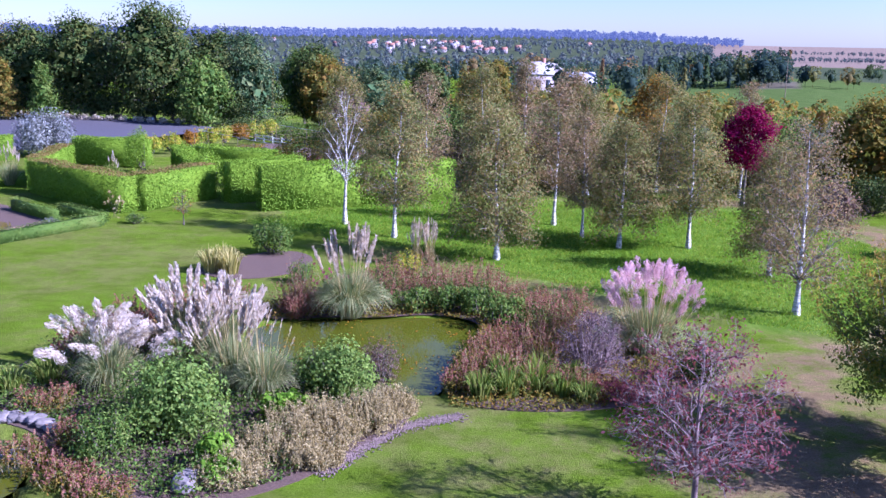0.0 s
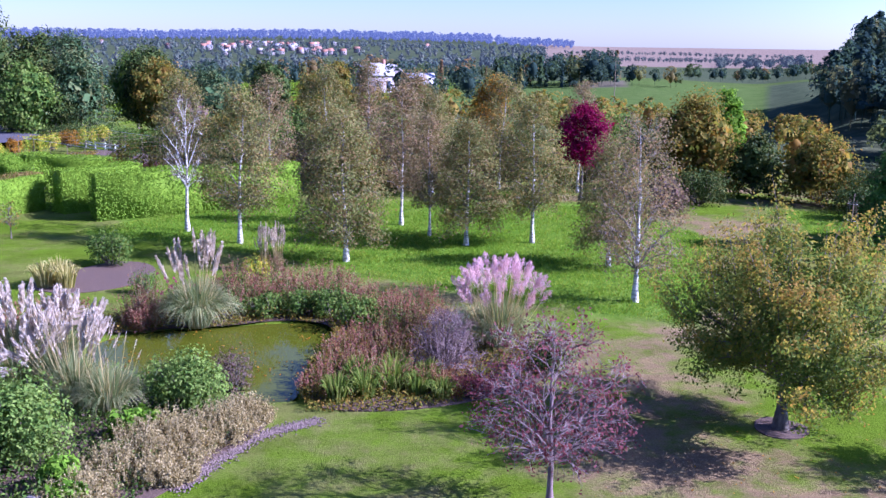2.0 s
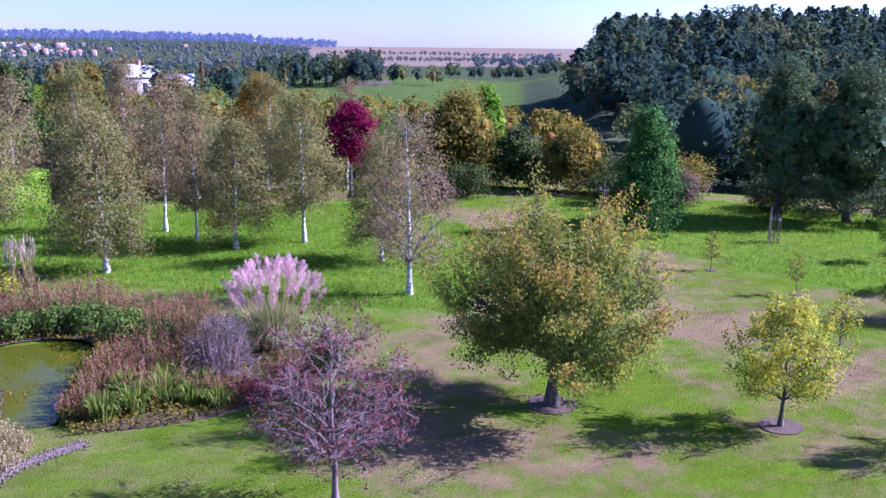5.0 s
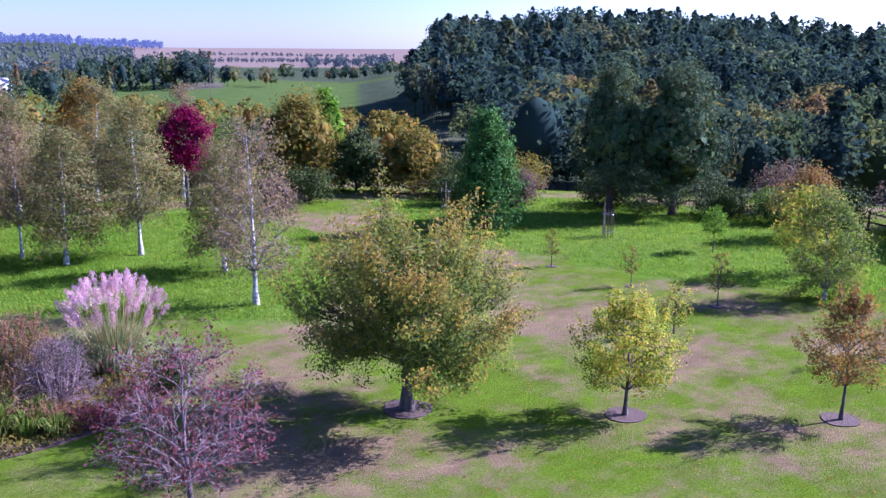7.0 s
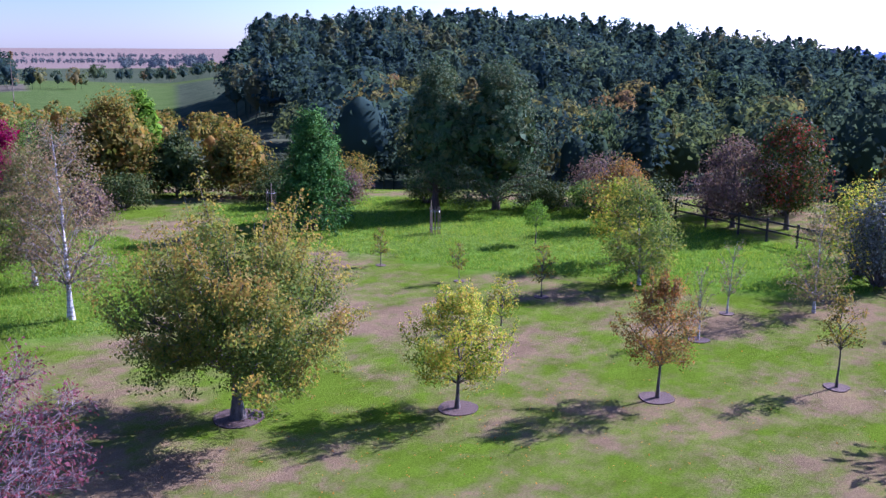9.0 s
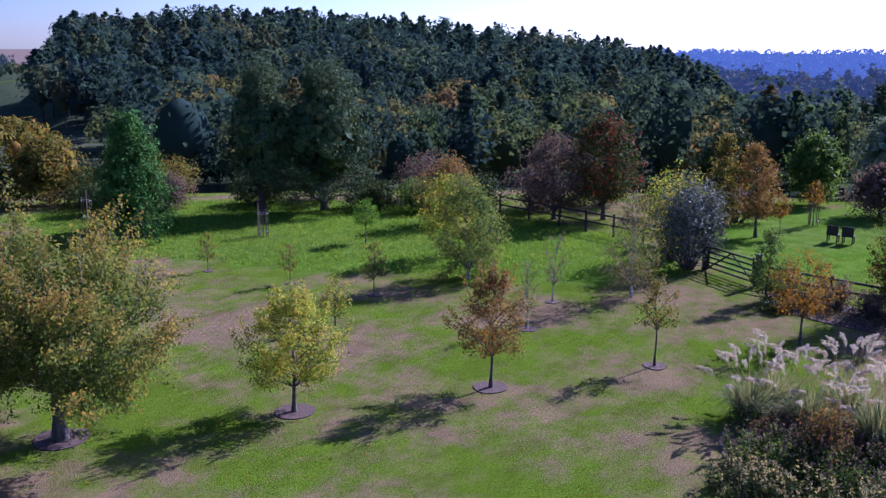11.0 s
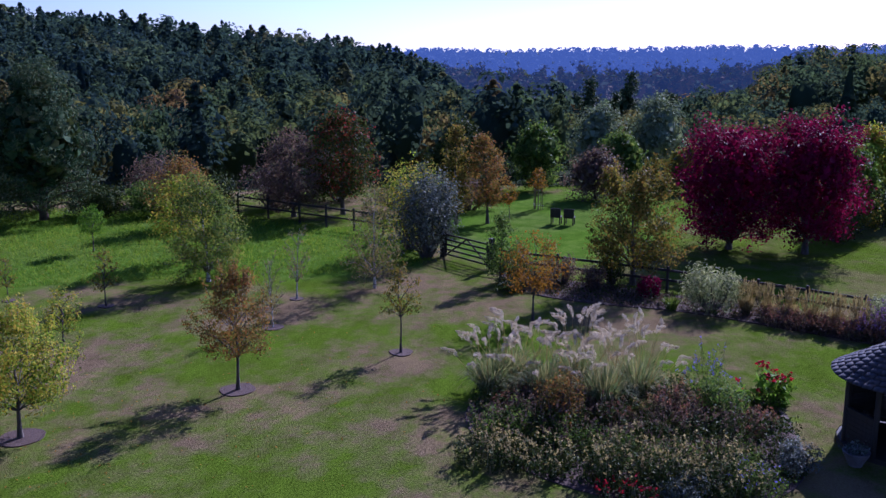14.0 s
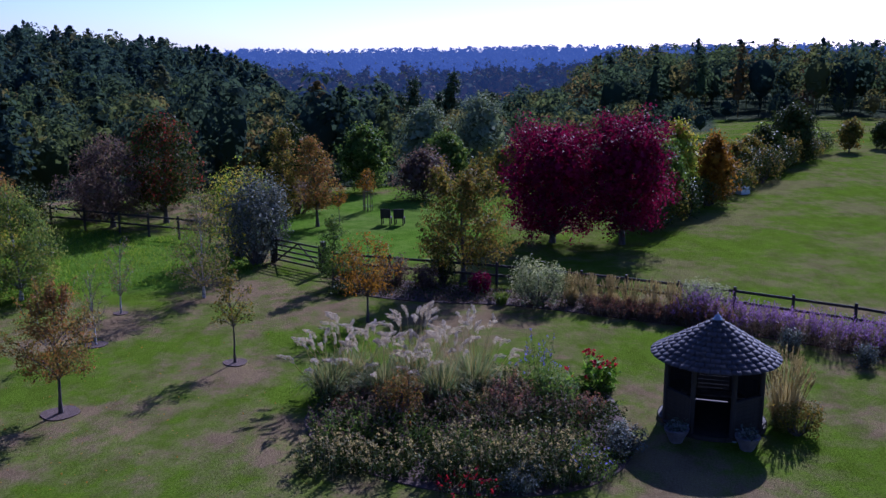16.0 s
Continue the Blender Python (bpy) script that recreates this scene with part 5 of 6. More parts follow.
for i in range(15):
    for j in range(8):
        b = new("brick", brick_me)
        b.parent = paving
        b.location = (-3.3 + i * 0.44 + (j % 2) * 0.2, 0.25 + j * 0.22, 0)

# ---- vegetable garden and yard ----
def rail_fence(name, points, label, h=1.1, rails=2, gap=2.0, material=TIMBER_DARK, post_w=0.1):
    ob = thing(name, 0, 0, 0, 0, label, "fence")
    pts = [np.array(p, float) for p in points]
    for p, q in zip(pts, pts[1:]):
        ln = np.linalg.norm(q - p)
        n = max(1, round(ln / gap))
        an = math.atan2(q[1] - p[1], q[0] - p[0])
        for i in range(n + (q is pts[-1])):
            c = p + (q - p) * i / n
            o = part("post", bevel_box(post_w, post_w, h + 0.12, 0.01, (0, 0, (h + 0.12) / 2)), material, ob)
            o.matrix_basis = pose(c[0], c[1], float(height_at(*c)) - 0.02, 0, 0, math.degrees(an) + R.uniform(-4, 4))
        for k in range(rails):
            z = h * (1 - k * 0.42) - 0.06
            m = (p + q) / 2
            o = part("rail", bevel_box(ln + 0.06, 0.045, 0.1, 0.008), material, ob)
            slope = math.degrees(math.atan2(float(height_at(*q) - height_at(*p)), ln))
            o.matrix_basis = pose(m[0], m[1], float(height_at(*m)) + z, 0, -slope, math.degrees(an))
    return ob


rail_fence("rail_fence", [(-62, 121), (-45, 112.5), (-30, 105), (-21, 101)], "dark post and rail fence behind the gravel yard", 1.15)
rail_fence("rail_fence", [(-20.5, 98), (-14.5, 89.5)], "pale painted rail beside the vegetable plot", 0.7, 2, 2.0, WHITE)
for i in range(14):
    bx, by = -52 + i * 1.75, 112.0 - i * 0.62
    bush("white_bush", bx, by, 0.75, 0.5, 0.75, "low white-flowering bush along the yard fence", P_WHITE, 260, 0.16, 0, 4, group="white bushes along the fence")
for i in range(9):
    u = i / 8
    bush("grape_vine", -25.5 + 8.2 * u, 76.0 + 18 * u, 1.0, 0.8, 1.7, "yellow-green vine trained in a row", L_LIME if i % 3 else L_AMBER, 800, 0.18, 0, 6, "vine", group="row of vines")
cage = thing("fruit_cage", -14.0, 77.5, 0, -50, "netted fruit cage on slim steel poles", "fruit cage")
for i in range(6):
    for j in (0, 1):
        part("pole", tube([[-6.5 + i * 2.6, -4 + j * 8, 0], [-6.5 + i * 2.6, -4 + j * 8, 1.95]], 0.02, 6), TIMBER, cage)
for j in (0, 1):
    part("rail", tube([[-6.5, -4 + j * 8, 1.95], [6.5, -4 + j * 8, 1.95]], 0.014, 6), STEEL, cage)
for i in range(6):
    part("crossbar", tube([[-6.5 + i * 2.6, -4, 1.95], [-6.5 + i * 2.6, 4, 1.95]], 0.008, 6), TIMBER, cage)
for vx, vy, vm, vw in ((-15, 79, L_GREEN, "green"), (-12.5, 76, L_GREEN, "green"), (-10.8, 73.5, L_WINE, "dark red"), (-17, 82, L_OLIVE, "olive"), (-13.2, 82, L_GREEN, "green"), (-9.5, 78, L_OLIVE, "olive")):
    bush("vegetable_row", vx, vy, 1.8, 0.6, 0.6, vw + " leaf vegetables in a low row", vm, 700, 0.14, 0, 6, "vegetables", turn=40, group="vegetable rows")
sheet("soil_bed", [(-20, 84), (-15, 88), (-8, 79), (-9, 71), (-13, 71.5)], 0.0, MULCH, "dark dug soil of the vegetable plot", "soil", 1, 0.01)
net = thing("net_post", -41.2, 85.8, 0.004, 0, "pale blue steel post with brace in the yard", "post")
part("pole", tube([[0, 0, 0], [0, 0, 2.5]], 0.05, 8), NET_WHITE, net)
part("brace", tube([[-1.0, 0, 0], [0, 0, 1.9]], 0.035, 6), NET_WHITE, net)
part("base_plate", box_geo(-0.2, -0.2, 0, 0.2, 0.2, 0.04), STEEL, net)

# ---- pond garden ----
def mound(name, poly, label, material=MULCH, h=0.025):
    return sheet(name, poly, 0.0, material, label, "flower bed", 2, h)


mound("flower_bed", [(-10.8, 38.6), (-9.6, 41.2), (-7.4, 43.2), (-5.6, 41.6), (-6, 38.6), (-8.5, 37.2)], "mauve-brown bark mulch bed in the lawn")
mound("flower_bed", [(-13, 23), (-12.8, 28), (-11.5, 33), (-9.3, 33.2), (-7.4, 31), (-6.6, 28.6), (-5.0, 27.2), (-3.0, 27.3), (-1.8, 26.6), (-1.3, 25.2), (-0.4, 24.2), (-0.9, 22.9), (-2.1, 21.2),
                     (-3.2, 19.4), (-5.5, 18), (-8.6, 19.5), (-10.2, 22.3)], "dark earth of the planted pond bank")
mound("flower_bed", [(0.3, 24.2), (0.3, 26.6), (0.7, 28.3), (1.5, 30.2), (1.4, 32.2), (-0.4, 32.9), (-2.4, 32.3), (-4.8, 32.3), (-6.2, 31.9), (-6.8, 33.2), (-4.5, 36.5), (-1.5, 38.5), (2.5, 36.8), (6, 33), (8.6, 29.5),
                     (8.2, 26), (5.5, 24.3), (3, 23.7)], "dark earth of the far pond bank")

plume_grass("pampas_grass", -3.24, 32.5, "large pampas grass with upright silver-pink plumes", 2.0, 1.75, 26, 2.9, G_PAMPAS, P_CREAM, 0.8, 0.08, 1800, 0.42, head_count=80, width=0.025, pick=True)
pw = plume_grass("pampas_grass", -9.3, 24.9, "pampas grass with fluffy white drooping plumes", 1.9, 1.3, 18, 1.65, G_PAMPAS, P_WHITE, 0.8, 0.3, 900, 0.75, 0.5, head_count=210, pick=True)
plume_grass("pampas_grass", -10.2, 26.6, "pampas grass with soft white plumes", 1.9, 1.2, 15, 1.55, G_PAMPAS, P_WHITE, 0.75, 0.28, 700, 0.75, 0.45, head_count=200, pick=True)
for px, py, n in ((-7.9, 27.4, 20), (-7.0, 28.8, 20), (-6.6, 26.9, 16), (-8.4, 29.4, 14)):
    plume_grass("pampas_grass", px, py, "pampas grass with pale pink-white feathered plumes", 1.7, 1.1, n + 6, 2.0, G_PAMPAS, P_WHITE, 0.8, 0.15, 500, 0.85, head_count=120, pick=True, group="pink-white pampas")
plume_grass("pampas_grass", -5.9, 25.4, "tall straw-coloured grass with thin plumes", 1.8, 1.1, 30, 2.7, G_PAMPAS, P_CREAM, 0.45, 0.04, 900, 0.8, head_count=30)
plume_grass("pampas_grass", -4.9, 24.6, "green arching grass clump with straw stems", 1.7, 1.3, 12, 2.5, G_PAMPAS, P_CREAM, 0.3, 0.03, 1100, 0.6, head_count=20)
plume_grass("pampas_grass", 6.7, 28.4, "pampas grass crowned with pink plumes", 2.1, 1.5, 80, 2.85, G_PAMPAS, P_PINK, 0.52, 0.24, 1500, 0.72, 0.12, head_count=130, pick=True)
for px, py in ((-9.7, 28.6), (-9.0, 31.2), (-8.0, 33.0), (-10.6, 30.0), (-11.0, 27.6)):
    spires("joe_pye_clump", px, py, 0.9, 0.9, "faded pinkish-brown perennials behind the pampas", 1.5, 70, L_PURPLE, G_RED, 0.3, head_n=14, head_size=0.09, group="faded perennials")
spires("red_stem_clump", -5.1, 32.6, 0.65, 0.6, "upright rust-red seed stalks at the water's edge", 2.1, 150, G_RED, G_RED, 0.6, leaf_n=16, head_n=16, head_size=0.06)
for px, py, h in ((-1.4, 34.4, 1.7), (0.2, 34.9, 1.6), (1.7, 34.4, 1.6), (2.9, 33.2, 1.5), (3.5, 31.8, 1.5), (-0.4, 36.2, 1.7), (-2.2, 36.4, 1.6), (4.6, 32.6, 1.5), (1.4, 36.4, 1.5)):
    spires("loosestrife_clump", px, py, 0.95, 0.85, "red-brown seed heads over green stems by the pond", h, 95, L_GREEN, G_RED, 0.45, leaf_n=16, leaf_size=0.11, head_n=15, head_size=0.065, group="loosestrife by the pond")
for px, py, h in ((1.5, 27.8, 1.3), (2.3, 29.2, 1.4), (1.3, 26.3, 1.2), (3.2, 28.0, 1.5), (3.9, 29.8, 1.5), (2.3, 26.6, 1.3), (0.9, 25.3, 1.0), (4.8, 30.8, 1.5), (2.4, 25.6, 1.2), (3.7, 25.5, 1.1), (4.5, 25.3, 0.9)):
    spires("loosestrife_clump", px, py, 0.75, 0.7, "dusky pink-brown loosestrife spikes at the water", h, 80, L_OLIVE, G_RED, 0.5, leaf_n=14, head_n=15, head_size=0.06, group="loosestrife by the pond")
for px, py, h in ((0.5, 33.2, 1.2), (1.5, 32.8, 1.3), (2.2, 31.6, 1.3), (-0.9, 33.2, 1.0)):
    bush("shrub", px, py, 0.9, 0.6, h, "dense green waterside foliage", L_GREEN, 1300, 0.12, group="waterside foliage")


def sword_clump(name, x, y, r, h, n, label, material, group=""):
    ob = thing(name, x, y, 0, 0, label, "iris", group)
    part("foliage", fan(n, r, h, 0.5, 0.045, 0.2, 5, r * 0.35), material, ob)
    return ob


for px, py, r, h in ((1.2, 24.7, 0.7, 1.1), (2.0, 24.9, 0.75, 1.2), (2.8, 25.2, 0.8, 1.2), (3.5, 25.0, 0.7, 0.95), (1.9, 25.9, 0.7, 1.2), (3.0, 26.2, 0.7, 1.2), (4.0, 25.8, 0.6, 1.0), (4.2, 24.6, 0.6, 0.8)):
    sword_clump("iris_clump", px, py, r, h * 0.9, 120, "yellow-green sword leaves of iris by the pond", G_IRIS, "irises by the pond")
for px, py in ((-9.8, 38.6), (-8.9, 38.3), (-9.4, 39.2)):
    sword_clump("phormium", px, py, 0.8, 1.35, 120, "yellow-striped sword-leaved phormium clump", G_VARIEG, "phormiums in the mulch bed")
bush("laurel", -7.8, 42.2, 1.05, 0.95, 1.7, "rounded glossy green laurel on mulch", L_GREEN, 2600, 0.14, leafkw={"slim": 0.45})
bush("shrub", -6.6, 22.0, 1.7, 1.3, 2.3, "large rounded green shrub above the pond bank", L_FRESH, 9500, 0.12, lumps=15)
bush("shrub", -7.9, 20.6, 0.9, 0.8, 1.5, "fine grey-green leaved shrub", L_GREEN, 3000, 0.08, lumps=9)
bush("shrub", -2.75, 24.9, 1.35, 1.1, 1.85, "rounded light green shrub beside the pond", L_FRESH, 6500, 0.11, lumps=12)
bush("shrub", -1.7, 25.7, 0.7, 0.6, 1.5, "dull red-brown twiggy shrub beside the pond", L_PURPLE, 1500, 0.08, lumps=7)
for px, py, r, h in ((-3.9, 20.9, 1.0, 1.0), (-2.9, 21.6, 1.0, 1.15), (-2.0, 22.7, 0.95, 1.1), (-1.3, 23.6, 0.7, 0.9), (-3.4, 22.4, 0.9, 1.1), (-4.8, 19.6, 0.8, 0.8), (-2.9, 20.5, 0.6, 0.7)):
    spires("buff_perennials", px, py, r, r * 0.8, "buff-brown faded perennials along the bank", h, 260, G_BUFF, G_BUFF, 0.4, leaf_n=16, leaf_size=0.075, head_n=12, head_size=0.05, group="buff perennials on the bank")
for px, py, h in ((-5.2, 20.3, 0.9), (-4.3, 23.0, 0.8), (-3.8, 23.3, 0.7), (-5.0, 19.5, 0.7)):
    bush("broad_leaf_clump", px, py, 0.5, 0.45, h, "bright green broad-leaved clump", L_BRIGHT, 420, 0.24, group="broad-leaved clumps", leafkw={"slim": 0.4, "flat": 0.3})
for px, py in ((-12.0, 24.6), (-11.4, 25.6), (-12.8, 22.6)):
    sword_clump("grass_clump", px, py, 0.8, 0.9, 160, "yellow-green arching clump beside the lower pond", G_IRIS, "clumps by the lower pond")
for px, py, h in ((-8.9, 21.5, 0.9), (-9.6, 20.2, 0.8), (-8.4, 19.4, 0.7), (-7.4, 18.6, 0.7), (-10.6, 23.6, 0.9)):
    spires("sedum_clump", px, py, 0.7, 0.6, "wine-red and brown perennials by the lower pond", h, 80, L_OLIVE, G_RED, 0.35, leaf_n=12, head_n=12, head_size=0.06, group="wine-red perennials")
bush("grey_shrub", 4.6, 26.7, 1.15, 1.05, 2.2, "leafless lilac-grey twiggy shrub", L_PURPLE, 900, 0.07, lumps=22, stem=BARK_PURPLE)
tree("twiggy_shrub", 4.6, 26.5, 0, 2.3, 1.35, "dense leafless lilac-grey bush by the pampas", L_PURPLE, BARK_PURPLE, 0.03, "broad", 46, 0.7, 0.04, 900, 0.06, 0.08, category="shrub", twigs=9, fork=4)
bush("shrub", 5.2, 24.5, 0.9, 0.6, 0.75, "low wine-pink leaved shrub at the lawn edge", L_WINE, 1500, 0.08)
bush("shrub", 7.9, 26.3, 0.9, 0.9, 1.3, "dark green shrub under the pampas", L_DARK, 1800, 0.1)
bush("shrub", 5.6, 28.6, 0.8, 0.8, 1.7, "grey-green feathery shrub beside the pampas", L_WILLOW, 1800, 0.08)
bush("shrub", -5.6, 37.2, 0.8, 0.7, 1.0, "low green shrub beside the mulch bed", L_GREEN, 900, 0.1)
bush("shrub", -1.4, 38.6, 0.7, 0.6, 1.2, "yellow-green shrub behind the pampas", L_LIME, 1100, 0.1)
spires("dahlia_clump", -4.2, 34.6, 0.6, 0.5, "magenta flowers over green leaves", 1.5, 30, L_GREEN, FLOWER_PINK, 0.08, leaf_n=14, head_n=4, head_size=0.12, category="flowers")
for px in (-1.05, -0.45):
    plume_grass("feather_grass", px, 40.4, "upright pinkish-buff feather grass", 1.0, 0.5, 34, 1.8, G_BUFF, P_CREAM, 0.5, 0.05, 200, 0.5, head_count=24, group="feather grass")

# garden bench on the bank
bench = thing("garden_bench", -7.4, 31.6, 0.06, 35, "weathered grey timber bench facing the pond", "bench")
for sx in (-0.65, 0.65):
    for sy in (-0.22, 0.22):
        part("leg", bevel_box(0.07, 0.07, 0.44, 0.008, (sx, sy, 0.22)), TIMBER, bench)
    part("armrest", bevel_box(0.07, 0.52, 0.05, 0.008, (sx, 0, 0.64)), TIMBER, bench)
for k in range(4):
    part("slat", bevel_box(1.4, 0.1, 0.03, 0.006, (0, -0.2 + k * 0.13, 0.46)), TIMBER, bench)
for k in range(3):
    part("slat", bevel_box(1.4, 0.03, 0.1, 0.006, (0, 0.26, 0.6 + k * 0.14)), TIMBER, bench)


def rock(name, x, y, sx, sy, sz, label, z=0.0, group=""):
    bm = bmesh.new()
    bmesh.ops.create_icosphere(bm, subdivisions=3, radius=1)
    o = Vector((R.uniform(0, 50), R.uniform(0, 50), 0))
    for v in bm.verts:
        n = noise.noise(v.co * 1.3 + o) * 0.3 + noise.noise(v.co * 4 + o) * 0.08
        c = v.co * (1 + n)
        m = max(abs(c.x), abs(c.y), abs(c.z))
        c = c.lerp(c / m, 0.35)
        v.co = (c.x * sx, c.y * sy, c.z * sz)
    me = bpy.data.meshes.new(name)
    bm.to_mesh(me)
    bm.free()
    me.materials.append(STONE)
    ob = new(name, me)
    ob.matrix_basis = pose(x, y, z + sz * 0.6, R.uniform(-6, 6), R.uniform(-6, 6), R.uniform(0, 360))
    return tagged(ob, label, "stone", group)


rock("boulder", -5.6, 19.2, 0.42, 0.3, 0.2, "flat-topped lilac-grey boulder on the bank", 0.06)
rock("boulder", -10.2, 20.9, 0.55, 0.4, 0.22, "pale rounded boulder in the lower pond", -0.3)
for i in range(9):
    u = i / 8
    rock("edging_stone", -12.4 + 2.6 * u, 22.1 + 0.7 * math.sin(u * 3.1), 0.26, 0.2, 0.12, "pale flat stone edging the lower pond", 0.04, "stones round the lower pond")

# pebbles along the lawn edge of the bank
pb = []
edge = np.array([(-2.7, 20.0), (-2.1, 21.0), (-0.8, 22.75), (0.6, 23.4)])
seg = np.linspace(0, len(edge) - 1.001, 2600)
for s in seg:
    i = int(s)
    c = edge[i] + (edge[i + 1] - edge[i]) * (s - i) + R.normal(0, 0.13, 2)
    w = R.uniform(0.01, 0.026)
    v, f = box_geo(-w, -w * R.uniform(0.6, 1), 0, w, w * R.uniform(0.6, 1), w)
    v[4:, :2] *= 0.6
    an = R.uniform(0, 6.3)
    pb.append((np.c_[v[:, 0] * math.cos(an) - v[:, 1] * math.sin(an) + c[0], v[:, 0] * math.sin(an) + v[:, 1] * math.cos(an) + c[1], v[:, 2] + 0.02], f))
tagged(new("pebbles", mesh_of("pebbles", *join(pb), PEBBLE)), "lilac-grey pebble edging between bank and lawn", "pebbles", kind="stuff")
# leaves afloat on the water
n = 170
fx, fy = R.uniform(-6.5, 1.4, 4000), R.uniform(25, 33, 4000)
keep = inside(POND, fx, fy) & (noise_mask := (np.sin(fx * 1.7 + fy) + np.sin(fy * 2.3 - fx * 0.7) + R.normal(0, 0.7, 4000) > 0.9))
fx, fy = fx[keep][:n], fy[keep][:n]
tagged(new("floating_leaves", mesh_of("floating_leaves", *leaves(np.c_[fx, fy, np.full(len(fx), -0.066)], 0.1, 0.6, 0.4, 0, 1.0), L_AMBER)), "scattered fallen leaves afloat on the pond", "leaves", kind="stuff")


def scatter(poly, n):
    p = np.array(poly)
    out = []
    while sum(map(len, out)) < n:
        q = R.uniform(p.min(0), p.max(0), (n, 2))
        out.append(q[inside(poly, q[:, 0], q[:, 1])])
    return np.concatenate(out)[:n]


# ---- low growth that fills the beds ----
def undergrowth(poly, n, h, size, material, label):
    q = scatter(poly, n)
    tagged(new("undergrowth", mesh_of("undergrowth", *leaves(np.c_[q, 0.06 + R.random(n) ** 2 * h * (0.5 + 0.5 * np.sin(q[:, 0] * 2.1) * np.sin(q[:, 1] * 1.7))], size, 0.5), material)), label, "plants", kind="stuff")


BANK = [(-13, 23), (-12.6, 28), (-11.3, 32.4), (-9.5, 32.6), (-7.6, 30.6), (-6.8, 28.4), (-5.0, 27.2), (-3.0, 27.2), (-1.9, 26.4), (-1.4, 25.0), (-0.7, 24.0), (-1.2, 22.9), (-2.4, 21.3), (-3.5, 19.6), (-5.5, 18.3), (-8.4, 19.7), (-10, 22.5)]
FAR_BANK = [(0.3, 24.0), (0.25, 26.6), (0.6, 28.4), (1.4, 30.2), (1.3, 32.1), (-0.4, 32.8), (-2.4, 32.2), (-4.8, 32.2), (-6.2, 31.8), (-6.8, 33.2), (-4.5, 36.2), (-1.5, 38.2), (2.5, 36.5), (5.8, 32.8), (8.2, 29.5), (7.9, 26.2), (5.5, 24.4), (3, 23.7)]
ISLAND = [(23.6, 7.4), (21.4, 6.6), (19.7, 4.6), (19.1, 2.0), (19.8, -0.2), (21.6, -1.4), (24.0, -1.1), (26.0, -0.8), (26.5, 2.0), (26.0, 5.8)]
undergrowth(BANK, 26000, 0.7, 0.1, L_GREEN, "low green growth over the pond bank")
undergrowth(BANK, 9000, 0.5, 0.09, L_PURPLE, "low brown growth over the pond bank")
undergrowth(FAR_BANK, 30000, 0.6, 0.1, L_OLIVE, "low olive growth on the far bank")
undergrowth(ISLAND, 22000, 0.8, 0.09, L_DARK, "low dark growth in the island bed")

# ---- mulch rings under the lawn trees ----
for px, py, r in ((12.74, 21.2, 0.75), (17.56, 17.54, 0.6), (22.32, 14.06, 0.52), (26.96, 10.79, 0.4), (28.5, 23.5, 0.32), (27.9, 27.6, 0.25), (27.4, 32.2, 0.25), (31.8, 17.05, 0.3), (28.1, 16.1, 0.4), (5.41, 17.86, 0.4)):
    sheet("mulch_ring", [(px + r * math.cos(i * 0.5236) * R.uniform(0.85, 1.1), py + r * math.sin(i * 0.5236) * R.uniform(0.85, 1.1)) for i in range(12)], 0.0, MULCH, "ring of bark mulch round a young tree", "mulch", 1, 0.025)

# ---- summerhouse ----
GX, GY = 24.15, -3.55
gaz = thing("summerhouse", GX, GY, 0, math.degrees(math.atan2(-GY, -GX)) , "round timber summerhouse with conical shingle roof and open front", "summerhouse")
RW, RE, ZE, ZT = 1.3, 1.64, 1.86, 2.86
part("floor", tube([[0, 0, 0], [0, 0, 0.12]], RW + 0.12, 24), TIMBER_DARK, gaz)
bm = bmesh.new()
bmesh.ops.create_circle(bm, cap_ends=True, radius=RW + 0.1, segments=24, matrix=Matrix.Translation((0, 0, 0.121)))
part("deck", bm, TIMBER_DARK, gaz)
for i in range(8):
    a = radians(22.5 + 45 * i)
    part("post", tube([[RW * math.cos(a), RW * math.sin(a), 0], [RW * math.cos(a), RW * math.sin(a), ZE + 0.1]], 0.065, 8), TIMBER_DARK, gaz)
    if i == 7:
        continue
    b = radians(22.5 + 45 * (i + 1))
    mx, my, ln = RW * (math.cos(a) + math.cos(b)) / 2, RW * (math.sin(a) + math.sin(b)) / 2, 2 * RW * math.sin(radians(22.5))
    front = i in (0, 6)
    for k in range(7):
        o = part("board", bevel_box(ln - 0.1, 0.03, 0.115, 0.006), TIMBER_DARK, gaz)
        o.matrix_basis = pose(mx, my, 0.2 + k * 0.12, 0, 0, math.degrees((a + b) / 2) + 90)
    if not front:
        o = part("wall_panel", bevel_box(ln - 0.1, 0.03, ZE - 1.0, 0.006), TIMBER_DARK, gaz)
        o.matrix_basis = pose(mx, my, 1.0 + (ZE - 1.0) / 2, 0, 0, math.degrees((a + b) / 2) + 90)
    o = part("sill", bevel_box(ln - 0.06, 0.12, 0.04, 0.008), TIMBER_DARK, gaz)
    o.matrix_basis = pose(mx, my, 1.02, 0, 0, math.degrees((a + b) / 2) + 90)
for k in range(3):
    part("bench_slat", bevel_box(0.12, 1.7, 0.035, 0.006, (-0.62 - k * 0.15, 0, 0.5)), TIMBER, gaz)
part("ring_beam", tube([[RW * math.cos(i * 0.2618), RW * math.sin(i * 0.2618), ZE + 0.05] for i in range(25)], 0.06, 6), TIMBER, gaz)
bm = bmesh.new()
bmesh.ops.create_cone(bm, segments=32, radius1=RE - 0.03, radius2=0.03, depth=ZT - ZE, matrix=Matrix.Translation((0, 0, (ZT + ZE) / 2)))
